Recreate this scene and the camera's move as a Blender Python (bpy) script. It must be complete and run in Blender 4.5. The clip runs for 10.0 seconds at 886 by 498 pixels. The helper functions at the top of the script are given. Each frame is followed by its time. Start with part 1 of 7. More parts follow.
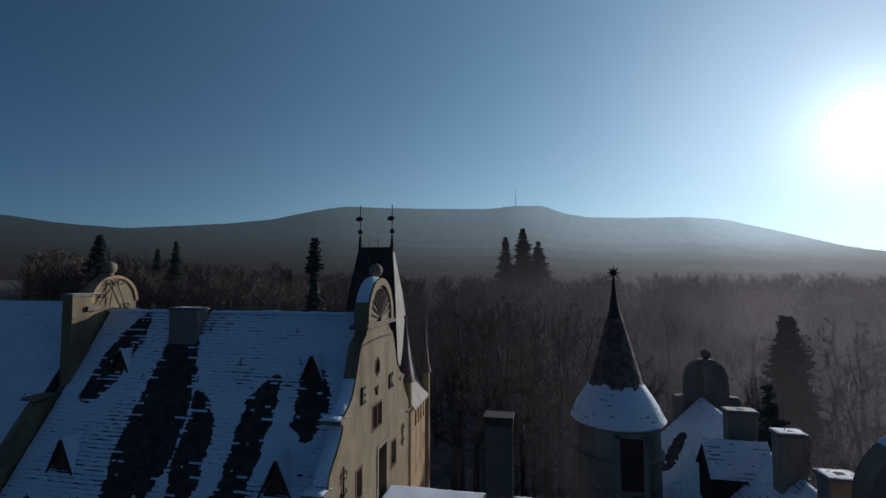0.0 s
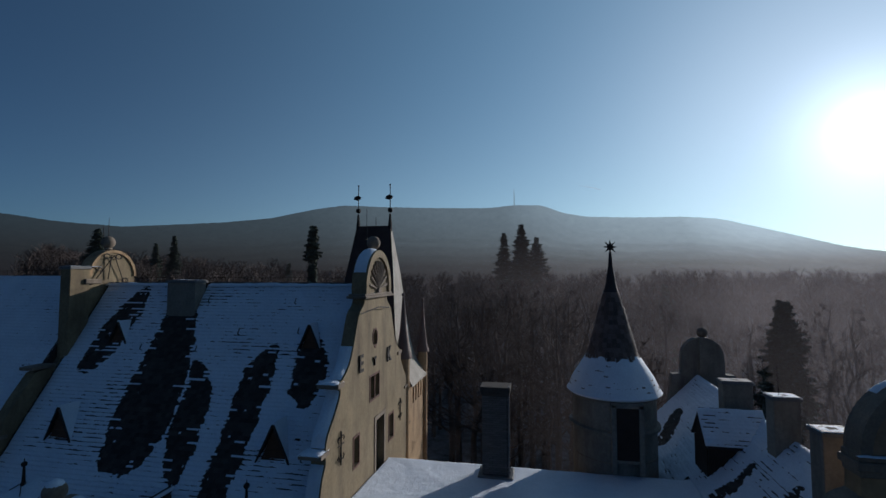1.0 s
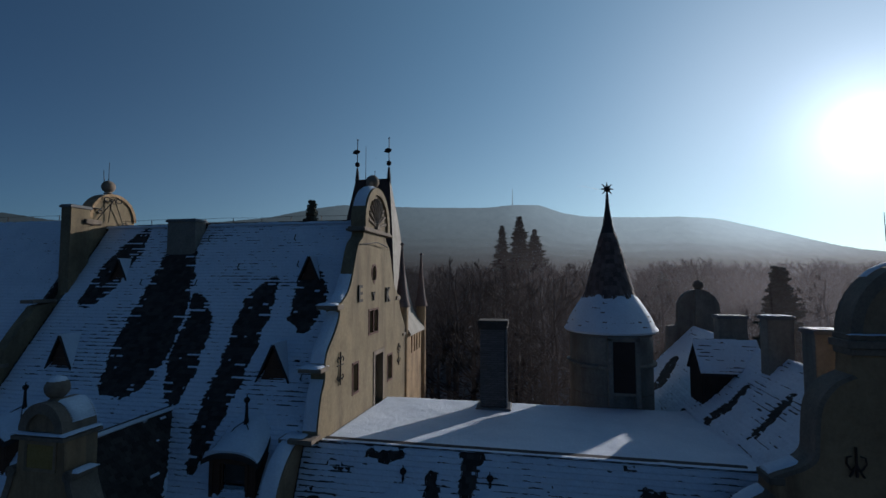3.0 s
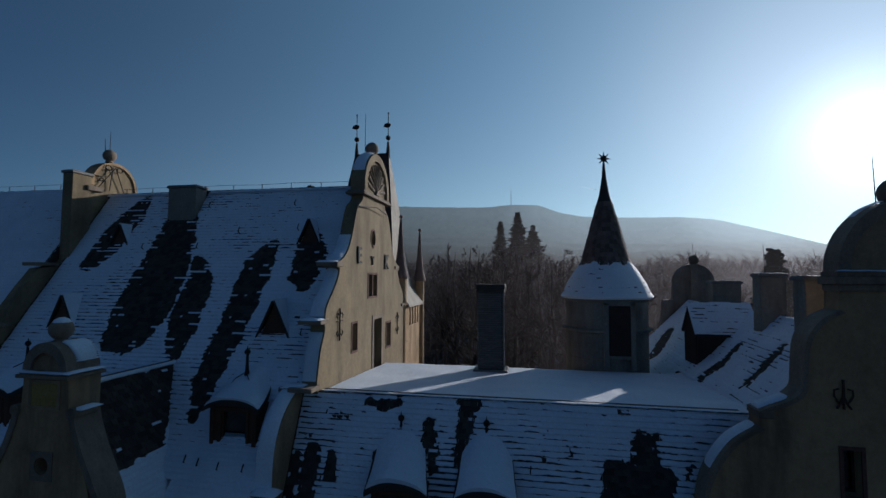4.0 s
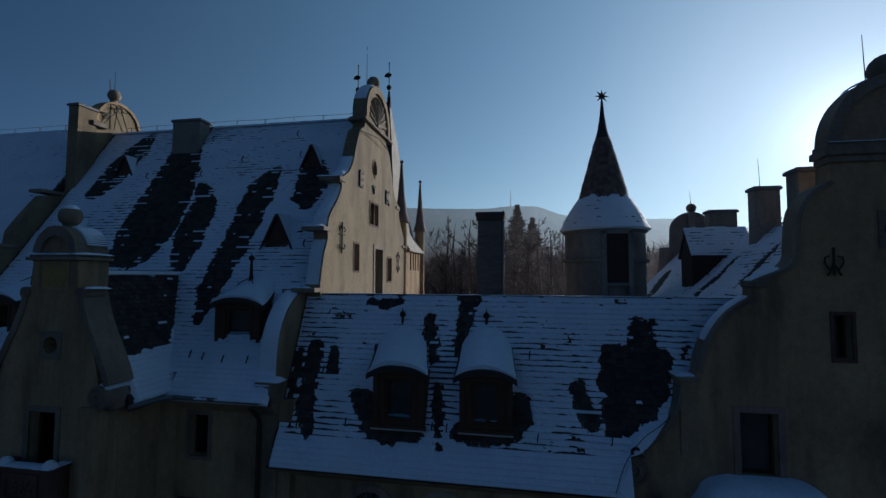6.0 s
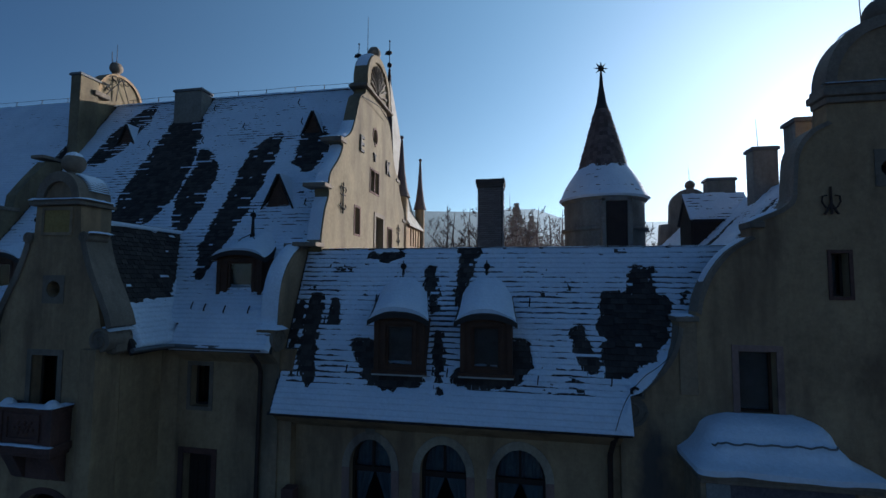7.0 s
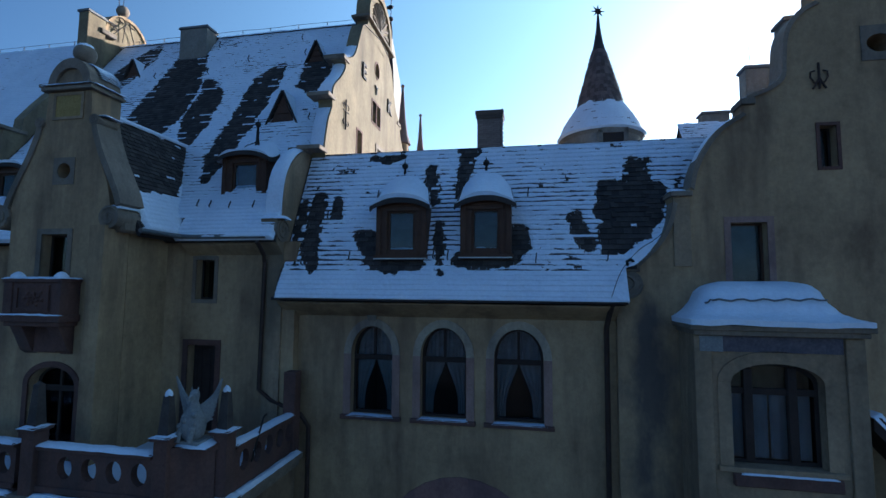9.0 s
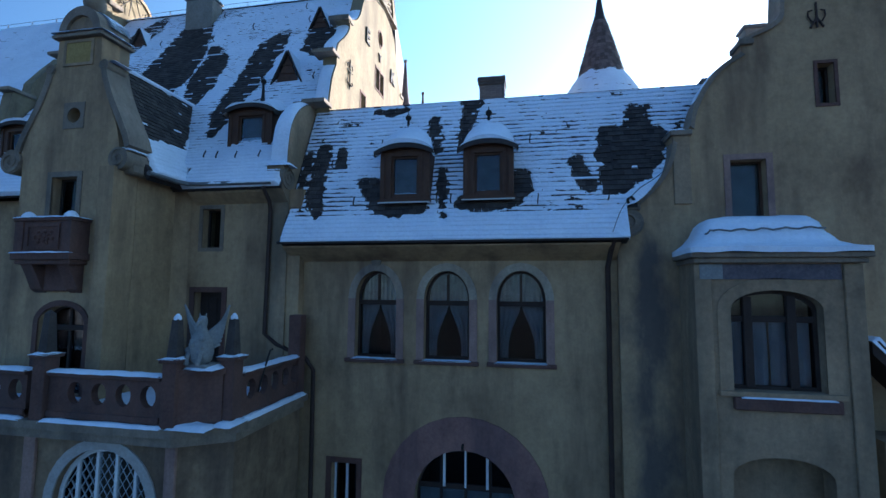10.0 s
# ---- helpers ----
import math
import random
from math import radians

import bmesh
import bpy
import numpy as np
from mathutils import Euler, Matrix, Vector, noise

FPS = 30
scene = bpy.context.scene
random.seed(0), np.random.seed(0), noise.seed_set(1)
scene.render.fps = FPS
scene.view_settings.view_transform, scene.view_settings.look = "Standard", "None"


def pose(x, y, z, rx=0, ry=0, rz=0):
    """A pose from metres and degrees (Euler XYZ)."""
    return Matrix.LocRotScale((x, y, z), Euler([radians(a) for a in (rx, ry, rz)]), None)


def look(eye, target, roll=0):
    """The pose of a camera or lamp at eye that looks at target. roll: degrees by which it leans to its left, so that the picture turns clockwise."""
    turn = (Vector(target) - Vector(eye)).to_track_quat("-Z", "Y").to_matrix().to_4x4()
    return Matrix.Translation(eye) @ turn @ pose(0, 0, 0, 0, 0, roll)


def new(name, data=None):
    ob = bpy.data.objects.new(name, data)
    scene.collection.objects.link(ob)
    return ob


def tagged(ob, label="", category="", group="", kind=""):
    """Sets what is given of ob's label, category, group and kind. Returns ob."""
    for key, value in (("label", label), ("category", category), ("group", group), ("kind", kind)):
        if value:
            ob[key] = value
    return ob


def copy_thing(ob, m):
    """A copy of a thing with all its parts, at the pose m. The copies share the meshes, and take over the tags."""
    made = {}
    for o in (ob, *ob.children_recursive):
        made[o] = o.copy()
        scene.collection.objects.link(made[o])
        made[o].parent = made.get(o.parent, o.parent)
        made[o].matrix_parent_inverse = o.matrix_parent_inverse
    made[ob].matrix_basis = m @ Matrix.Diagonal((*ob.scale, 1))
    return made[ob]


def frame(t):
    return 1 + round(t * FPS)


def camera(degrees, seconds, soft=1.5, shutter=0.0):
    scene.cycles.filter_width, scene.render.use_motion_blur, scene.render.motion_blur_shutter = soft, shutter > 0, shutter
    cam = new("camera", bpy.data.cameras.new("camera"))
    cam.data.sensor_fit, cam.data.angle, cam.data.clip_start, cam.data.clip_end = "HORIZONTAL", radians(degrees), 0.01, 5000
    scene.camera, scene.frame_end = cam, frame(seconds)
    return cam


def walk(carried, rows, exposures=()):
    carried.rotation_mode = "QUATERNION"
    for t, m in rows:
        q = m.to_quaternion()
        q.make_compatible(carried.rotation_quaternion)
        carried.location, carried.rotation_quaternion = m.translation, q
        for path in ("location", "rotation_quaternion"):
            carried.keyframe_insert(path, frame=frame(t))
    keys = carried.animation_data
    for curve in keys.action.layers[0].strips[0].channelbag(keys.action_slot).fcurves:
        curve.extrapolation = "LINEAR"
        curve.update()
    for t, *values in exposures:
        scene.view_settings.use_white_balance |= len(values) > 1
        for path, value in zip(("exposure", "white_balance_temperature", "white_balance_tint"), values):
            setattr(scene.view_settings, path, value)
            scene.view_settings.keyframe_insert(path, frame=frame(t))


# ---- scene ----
# camera path
cam = camera(87.8, 10.0)
PATH = [
    (0, (0.193, -0.486, 22.047), (-0.203, 1.471, 22.166), -0.15),
    (0.5, (0.235, -0.497, 21.591), (-0.157, 1.461, 21.703), -0.11),
    (1, (0.235, -0.493, 21.029), (-0.155, 1.465, 21.145), -0.06),
    (1.5, (0.205, -0.480, 20.497), (-0.183, 1.479, 20.612), -0.06),
    (2, (0.165, -0.488, 19.945), (-0.218, 1.472, 20.058), -0.03),
    (2.5, (0.193, -0.481, 19.326), (-0.191, 1.479, 19.442), -0.06),
    (4, (0.260, -0.637, 17.392), (-0.116, 1.324, 17.507), 0.20),
    (4.5, (0.251, -0.670, 16.745), (-0.123, 1.291, 16.859), 0.25),
    (5, (0.262, -0.697, 16.050), (-0.112, 1.264, 16.167), 0.24),
    (5.5, (0.263, -0.725, 15.353), (-0.112, 1.236, 15.471), 0.22),
    (7, (0.225, -0.729, 13.331), (-0.146, 1.232, 13.466), 0.28),
    (7.5, (0.239, -0.719, 12.639), (-0.132, 1.241, 12.779), 0.30),
    (8, (0.249, -0.713, 11.907), (-0.119, 1.247, 12.057), 0.37),
    (8.5, (0.269, -0.756, 11.166), (-0.099, 1.204, 11.321), 0.40),
    (9, (0.208, -0.805, 10.411), (-0.157, 1.154, 10.575), 0.46),
    (9.5, (0.178, -0.842, 9.689), (-0.189, 1.116, 9.860), 0.45),
    (10, (0.187, -0.841, 8.949), (-0.185, 1.116, 9.126), 0.43),
]
EXPOSURES = [(0, -0.45, 5320, 15), (2.5, -0.5, 5320, 15), (4.5, -0.33, 5320, 15), (5.0, -0.3, 5320, 15), (5.7, -0.45, 5250, 15), (7, 0.42, 5250, 16), (8, 0.95, 5250, 16), (9, 1.58, 5250, 16), (10, 2.2, 5250, 16)]
walk(cam, [(t, look(eye, target, roll)) for t, eye, target, roll in PATH], EXPOSURES)

# ---- light ----
SUN_AZ, SUN_EL = radians(32.2), radians(13.2)
SUN_DIR = Vector((math.sin(SUN_AZ) * math.cos(SUN_EL), math.cos(SUN_AZ) * math.cos(SUN_EL), math.sin(SUN_EL)))


def make_world():
    w = bpy.data.worlds.new("winter_sky")
    w.use_nodes = True
    scene.world = w
    nt = w.node_tree
    nt.nodes.clear()
    out = nt.nodes.new("ShaderNodeOutputWorld")
    bg = nt.nodes.new("ShaderNodeBackground")
    sky = nt.nodes.new("ShaderNodeTexSky")
    sky.sky_type = "NISHITA"
    sky.sun_disc = False
    sky.sun_elevation, sky.sun_rotation = SUN_EL, SUN_AZ
    sky.altitude, sky.air_density, sky.dust_density, sky.ozone_density = 600, 1.0, 0.1, 4.0
    bg.inputs["Strength"].default_value = SKY_STRENGTH
    # the sun's own aureole in the haze
    tc = nt.nodes.new("ShaderNodeTexCoord")
    dot = nt.nodes.new("ShaderNodeVectorMath")
    dot.operation = "DOT_PRODUCT"
    dot.inputs[1].default_value = SUN_DIR
    nt.links.new(tc.outputs["Generated"], dot.inputs[0])
    clampn = nt.nodes.new("ShaderNodeMath")
    clampn.operation = "MAXIMUM"
    clampn.inputs[1].default_value = 0.0
    nt.links.new(dot.outputs["Value"], clampn.inputs[0])
    deep = nt.nodes.new("ShaderNodeVectorMath")
    deep.operation = "MULTIPLY"
    deep.inputs[1].default_value = SKY_TINT
    nt.links.new(sky.outputs["Color"], deep.inputs[0])
    total = deep.outputs["Vector"]
    half_way = nt.nodes.new("ShaderNodeMapRange")
    half_way.inputs["From Min"].default_value = -1.0
    nt.links.new(dot.outputs["Value"], half_way.inputs["Value"])
    for power, gain, tint in AUREOLE:
        p = nt.nodes.new("ShaderNodeMath")
        p.operation = "POWER"
        p.inputs[1].default_value = power
        nt.links.new(half_way.outputs["Result"] if power == 4 else clampn.outputs[0], p.inputs[0])
        glow = nt.nodes.new("ShaderNodeVectorMath")
        glow.operation = "SCALE"
        glow.inputs[0].default_value = tuple(gain * c for c in tint)
        nt.links.new(p.outputs[0], glow.inputs["Scale"])
        add = nt.nodes.new("ShaderNodeVectorMath")
        add.operation = "ADD"
        nt.links.new(total, add.inputs[0])
        nt.links.new(glow.outputs["Vector"], add.inputs[1])
        total = add.outputs["Vector"]
    # pale winter haze low over the horizon, stronger on the sun's side
    sep = nt.nodes.new("ShaderNodeSeparateXYZ")
    nt.links.new(tc.outputs["Generated"], sep.inputs[0])
    low = nt.nodes.new("ShaderNodeMath")
    low.operation, low.use_clamp = "SUBTRACT", True
    low.inputs[0].default_value = 1.0
    nt.links.new(sep.outputs["Z"], low.inputs[1])
    band = nt.nodes.new("ShaderNodeMath")
    band.operation = "POWER"
    band.inputs[1].default_value = 5.0
    nt.links.new(low.outputs[0], band.inputs[0])
    for power, gain, tint in HORIZON:
        p = nt.nodes.new("ShaderNodeMath")
        p.operation = "POWER"
        p.inputs[1].default_value = power
        nt.links.new(half_way.outputs["Result"], p.inputs[0])
        side = nt.nodes.new("ShaderNodeMath")
        side.operation = "MULTIPLY"
        nt.links.new(p.outputs[0], side.inputs[0])
        nt.links.new(band.outputs[0], side.inputs[1])
        glow = nt.nodes.new("ShaderNodeVectorMath")
        glow.operation = "SCALE"
        glow.inputs[0].default_value = tuple(gain * c for c in tint)
        nt.links.new(side.outputs[0], glow.inputs["Scale"])
        add = nt.nodes.new("ShaderNodeVectorMath")
        add.operation = "ADD"
        nt.links.new(total, add.inputs[0])
        nt.links.new(glow.outputs["Vector"], add.inputs[1])
        total = add.outputs["Vector"]
    nt.links.new(total, bg.inputs["Color"])
    nt.links.new(bg.outputs[0], out.inputs["Surface"])


SKY_STRENGTH = 0.038
SKY_TINT = (0.88, 0.97, 1.03)
HORIZON = ((0.5, 1.5, (0.15, 0.85, 1.3)), (4, 16.5, (1.0, 1.02, 0.55)))
AUREOLE = ((4, 9.6, (0.49, 0.82, 0.89)), (10, 4.2, (1.12, 1.0, 0.74)), (22, 9.5, (1.1, 1.0, 0.83)), (250, 20.0, (1.0, 1.0, 0.92)), (2500, 120.0, (1.0, 0.97, 0.9)))
make_world()
sun = new("sun", bpy.data.lights.new("sun", "SUN"))
sun.data.energy, sun.data.angle, sun.data.color = 5.0, radians(0.53), (1.0, 0.86, 0.66)
sun.matrix_world = look(SUN_DIR * 100, (0, 0, 0))


# ---- materials ----
def ramp(nt, fac, stops):
    r = nt.nodes.new("ShaderNodeValToRGB")
    while len(r.color_ramp.elements) < len(stops):
        r.color_ramp.elements.new(0.5)
    for e, (p, c) in zip(r.color_ramp.elements, stops):
        e.position, e.color = p, (*c, 1)
    nt.links.new(fac, r.inputs["Fac"])
    return r.outputs["Color"]


def noise_node(nt, scale, detail=4.0, rough=0.6, stretch=(1, 1, 1)):
    tc = nt.nodes.new("ShaderNodeTexCoord")
    mp = nt.nodes.new("ShaderNodeMapping")
    mp.inputs["Scale"].default_value = stretch
    nt.links.new(tc.outputs["Object"], mp.inputs["Vector"])
    n = nt.nodes.new("ShaderNodeTexNoise")
    n.inputs["Scale"].default_value, n.inputs["Detail"].default_value, n.inputs["Roughness"].default_value = scale, detail, rough
    nt.links.new(mp.outputs["Vector"], n.inputs["Vector"])
    return n.outputs["Fac"]


def mixed(nt, fac, a, b, mode="MIX"):
    m = nt.nodes.new("ShaderNodeMix")
    m.data_type, m.blend_type = "RGBA", mode
    if isinstance(fac, float):
        m.inputs[0].default_value = fac
    else:
        nt.links.new(fac, m.inputs[0])
    nt.links.new(a, m.inputs[6])
    nt.links.new(b, m.inputs[7])
    return m.outputs[2]


def surface(name, dark, light, coarse=0.8, fine=14.0, roughness=0.85, bump=0.25, metallic=0.0, streak=None, vary=0.0, island=False, fine_mix=0.35, stain=None):
    """A weathered surface: coarse stains, fine grain, optional vertical streaks of another colour, variation from piece to piece."""
    m = bpy.data.materials.new(name)
    m.use_nodes = True
    nt = m.node_tree
    bsdf = nt.nodes["Principled BSDF"]
    c = ramp(nt, noise_node(nt, coarse, 5), ((0.3, dark), (0.7, light)))
    g = ramp(nt, noise_node(nt, fine, 6, 0.7), ((0.3, tuple(0.55 * v for v in dark)), (0.7, tuple(min(1, 1.15 * v) for v in light))))
    col = mixed(nt, fine_mix, c, g)
    if streak:
        s = nt.nodes.new("ShaderNodeMapRange")
        s.inputs["From Min"].default_value, s.inputs["From Max"].default_value = 0.46, 0.74
        nt.links.new(noise_node(nt, 0.8, 6, 0.62, (1.5, 1.5, 0.22)), s.inputs["Value"])
        sc = nt.nodes.new("ShaderNodeRGB")
        sc.outputs[0].default_value = (*streak, 1)
        col = mixed(nt, s.outputs["Result"], col, sc.outputs[0])
        s2 = nt.nodes.new("ShaderNodeMapRange")
        s2.inputs["From Min"].default_value, s2.inputs["From Max"].default_value, s2.inputs["To Max"].default_value = 0.55, 0.75, 0.75
        nt.links.new(noise_node(nt, 0.55, 6, 0.7, (1, 1, 0.7)), s2.inputs["Value"])
        col = mixed(nt, s2.outputs["Result"], col, sc.outputs[0])
    if streak:
        blot = ramp(nt, noise_node(nt, 1.3, 8, 0.68, (1.2, 1.2, 0.7)), ((0.34, (0.80, 0.79, 0.79)), (0.5, (1.0, 1.0, 1.0)), (0.68, (1.10, 1.09, 1.06))))
        col = mixed(nt, 1.0, col, blot, "MULTIPLY")
    if stain:
        # a damp stain running down the wall: (middle, half width, top) in the object's own metres
        tc = nt.nodes.new("ShaderNodeTexCoord")
        sp = nt.nodes.new("ShaderNodeSeparateXYZ")
        nt.links.new(tc.outputs["Object"], sp.inputs[0])

        def calc(op, a, b):
            n = nt.nodes.new("ShaderNodeMath")
            n.operation = op
            for k, q in enumerate((a, b)):
                if isinstance(q, (int, float)):
                    n.inputs[k].default_value = q
                else:
                    nt.links.new(q, n.inputs[k])
            return n.outputs[0]

        wob = noise_node(nt, 0.9, 5, 0.65, (1.0, 1.0, 0.5))
        across = calc("DIVIDE", calc("ABSOLUTE", calc("SUBTRACT", sp.outputs["X"], stain[0]), 0), stain[1])
        down = calc("MAXIMUM", calc("SUBTRACT", sp.outputs["Z"], stain[2]), 0.0)
        dist = calc("ADD", calc("ADD", across, calc("MULTIPLY", down, 1.4)), calc("MULTIPLY", calc("SUBTRACT", wob, 0.5), 4.0))
        mr = nt.nodes.new("ShaderNodeMapRange")
        mr.inputs["From Min"].default_value, mr.inputs["From Max"].default_value = 1.3, 0.4
        mr.inputs["To Min"].default_value, mr.inputs["To Max"].default_value = 0.0, 0.8
        nt.links.new(dist, mr.inputs["Value"])
        dk = nt.nodes.new("ShaderNodeRGB")
        dk.outputs[0].default_value = (0.065, 0.062, 0.062, 1)
        col = mixed(nt, mr.outputs["Result"], col, dk.outputs[0])
    if vary:
        if island:
            info = nt.nodes.new("ShaderNodeNewGeometry")
            rnd = info.outputs["Random Per Island"]
        else:
            info = nt.nodes.new("ShaderNodeObjectInfo")
            rnd = info.outputs["Random"]
        v = ramp(nt, rnd, ((0.0, (1 - vary,) * 3), (1.0, (1 + vary * 0.6,) * 3)))
        col = mixed(nt, 1.0, col, v, "MULTIPLY")
    nt.links.new(col, bsdf.inputs["Base Color"])
    bsdf.inputs["Roughness"].default_value, bsdf.inputs["Metallic"].default_value = roughness, metallic
    bsdf.inputs["Specular IOR Level"].default_value = 0.3
    if bump:
        b = nt.nodes.new("ShaderNodeBump")
        b.inputs["Strength"].default_value, b.inputs["Distance"].default_value = bump, 0.02
        nt.links.new(noise_node(nt, fine * 1.5, 6, 0.7), b.inputs["Height"])
        nt.links.new(b.outputs["Normal"], bsdf.inputs["Normal"])
    return m


PLASTER = surface("ochre_plaster", (0.262, 0.180, 0.100), (0.410, 0.290, 0.165), 0.5, 7, 0.92, 0.35, fine_mix=0.28, streak=(0.135, 0.088, 0.056))
PLASTER_DAMP = surface("ochre_plaster_with_damp_stain", (0.262, 0.180, 0.100), (0.410, 0.290, 0.165), 0.5, 7, 0.92, 0.35, fine_mix=0.28, streak=(0.135, 0.088, 0.056), stain=(-4.75, 0.55, 8.6))
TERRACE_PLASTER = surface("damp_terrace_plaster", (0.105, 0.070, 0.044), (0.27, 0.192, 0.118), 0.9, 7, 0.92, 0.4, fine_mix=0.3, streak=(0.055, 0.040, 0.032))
GABLE_PLASTER = surface("sunlit_gable_plaster", (0.165, 0.130, 0.078), (0.255, 0.205, 0.126), 0.8, 9, 0.92, 0.4, streak=(0.105, 0.082, 0.055))
PLASTER_GREY = surface("grey_plaster", (0.212, 0.150, 0.092), (0.335, 0.242, 0.152), 0.9, 10, 0.92, 0.3, streak=(0.112, 0.092, 0.064))
PALE_PLASTER = surface("pale_grey_plaster", (0.165, 0.15, 0.125), (0.27, 0.25, 0.215), 0.9, 10, 0.92, 0.4, streak=(0.105, 0.095, 0.08))
STONE = surface("grey_stone", (0.155, 0.125, 0.095), (0.265, 0.215, 0.165), 1.4, 18, 0.9, 0.4, streak=(0.095, 0.083, 0.066))
SANDSTONE = surface("red_sandstone", (0.074, 0.040, 0.033), (0.148, 0.080, 0.062), 1.4, 18, 0.9, 0.4, streak=(0.06, 0.046, 0.044))
JAMB_STONE = surface("pinkish_jamb_stone", (0.215, 0.136, 0.110), (0.33, 0.215, 0.175), 1.4, 18, 0.9, 0.4, streak=(0.12, 0.085, 0.08))
GATE_STONE = surface("purple_red_gate_stone", (0.170, 0.090, 0.078), (0.280, 0.158, 0.128), 1.2, 12, 0.9, 0.4, streak=(0.10, 0.065, 0.068))
COPING = surface("lead_coping", (0.10, 0.10, 0.10), (0.18, 0.18, 0.18), 1.5, 16, 0.7, 0.25)
TILE = surface("old_roof_tile", (0.030, 0.027, 0.026), (0.070, 0.058, 0.052), 1.2, 22, 0.85, 0.35, vary=0.45, island=True)
TILE_PIECE = surface("old_roof_tile_piece", (0.030, 0.027, 0.026), (0.070, 0.058, 0.052), 1.2, 22, 0.85, 0.35, vary=0.45)
SHINGLE = surface("weathered_shingle", (0.085, 0.065, 0.06), (0.19, 0.14, 0.125), 1.5, 22, 0.85, 0.4, vary=0.4, island=True)
# pale tone: frost, with sunlight put into the colour
PALE_SHINGLE = surface("sunlit_frosted_shingle", (0.22, 0.20, 0.17), (0.42, 0.39, 0.34), 1.5, 20, 0.85, 0.4)
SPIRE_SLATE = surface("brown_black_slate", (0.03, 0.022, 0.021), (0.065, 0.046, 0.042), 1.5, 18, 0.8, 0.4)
SLATE = surface("dark_slate", (0.018, 0.016, 0.017), (0.05, 0.042, 0.042), 1.5, 20, 0.75, 0.35)
BRICK = surface("chimney_brick", (0.085, 0.08, 0.08), (0.16, 0.15, 0.148), 1.2, 16, 0.9, 0.4, vary=0.18)
SOOT = surface("sooty_mortar", (0.03, 0.028, 0.026), (0.07, 0.062, 0.056), 2.0, 16, 0.95, 0.3)
WOOD = surface("brown_painted_wood", (0.045, 0.022, 0.013), (0.095, 0.048, 0.028), 2.5, 30, 0.7, 0.25)
DARK_WOOD = surface("dark_wood", (0.018, 0.012, 0.010), (0.042, 0.028, 0.022), 2.5, 30, 0.75, 0.25)
WHITE_WOOD = surface("white_painted_wood", (0.55, 0.56, 0.56), (0.74, 0.75, 0.74), 2.5, 30, 0.6, 0.15)
IRON = surface("black_iron", (0.012, 0.011, 0.011), (0.03, 0.026, 0.024), 4, 40, 0.75, 0.2, metallic=0.2)
RUST = surface("rusty_steel", (0.035, 0.024, 0.019), (0.07, 0.045, 0.036), 4, 40, 0.75, 0.2, metallic=0.2)
ZINC = surface("zinc_sheet", (0.09, 0.10, 0.11), (0.17, 0.18, 0.19), 2, 25, 0.5, 0.1, metallic=0.5)
PALE_METAL = surface("pale_sheet_metal", (0.32, 0.31, 0.29), (0.5, 0.48, 0.45), 3, 30, 0.5, 0.1, metallic=0.3)
CURTAIN = surface("white_curtain", (0.18, 0.185, 0.195), (0.30, 0.305, 0.315), 2.5, 30, 0.9, 0.1)
# grey streaks stand for twigs reflected in the fanlight glass
FANLIGHT_SHEET = surface("grey_fanlight_sheet", (0.16, 0.16, 0.17), (0.34, 0.34, 0.35), 6, 40, 0.9, 0.1)
YELLOW_BOARD = surface("yellow_panel", (0.24, 0.165, 0.05), (0.34, 0.245, 0.085), 2.5, 20, 0.85, 0.2)
FRIEZE = surface("dark_frieze_tile", (0.06, 0.055, 0.07), (0.14, 0.12, 0.13), 5, 20, 0.8, 0.3)
STATUE = surface("pale_stone_sculpture", (0.15, 0.155, 0.155), (0.27, 0.275, 0.27), 4, 25, 0.9, 0.4)
DARK_STONE = surface("dark_weathered_stone", (0.035, 0.029, 0.026), (0.08, 0.066, 0.058), 3, 20, 0.9, 0.4)
PALE_STONE = surface("pale_rim_stone", (0.28, 0.26, 0.24), (0.42, 0.40, 0.37), 1.5, 18, 0.9, 0.4)
# sheet for behind glass: the sky's reflection put into a pale colour
SKY_BACKING = surface("pale_sky_backing", (0.5, 0.52, 0.54), (0.66, 0.67, 0.68), 3, 20, 0.9, 0.1)
DULL_BACKING = surface("dull_brown_backing", (0.10, 0.085, 0.078), (0.19, 0.17, 0.16), 3, 20, 0.9, 0.1)
ARCH_STONE = surface("worn_arch_stone", (0.27, 0.222, 0.158), (0.40, 0.335, 0.25), 1.2, 16, 0.9, 0.4, streak=(0.11, 0.085, 0.075))
BARK = surface("winter_bark", (0.05, 0.039, 0.034), (0.11, 0.087, 0.075), 2, 14, 0.95, 0.5)
TWIG = surface("bare_twigs", (0.045, 0.034, 0.030), (0.09, 0.068, 0.058), 0.15, 3, 0.95, 0.0, vary=0.4, island=True)
WOODS = surface("brown_winter_wood", (0.05, 0.038, 0.033), (0.095, 0.073, 0.063), 0.03, 2, 0.95, 0.0, vary=0.4, island=True)
NEEDLE = surface("fir_needles", (0.026, 0.036, 0.028), (0.060, 0.078, 0.055), 0.8, 6, 0.9, 0.0, vary=0.35, island=True)
# near-black: the darkness of unlit rooms put into the base colour
INSIDE = surface("painted_dark_room", (0.022, 0.02, 0.018), (0.042, 0.037, 0.033), 1, 12, 0.95, 0.1)


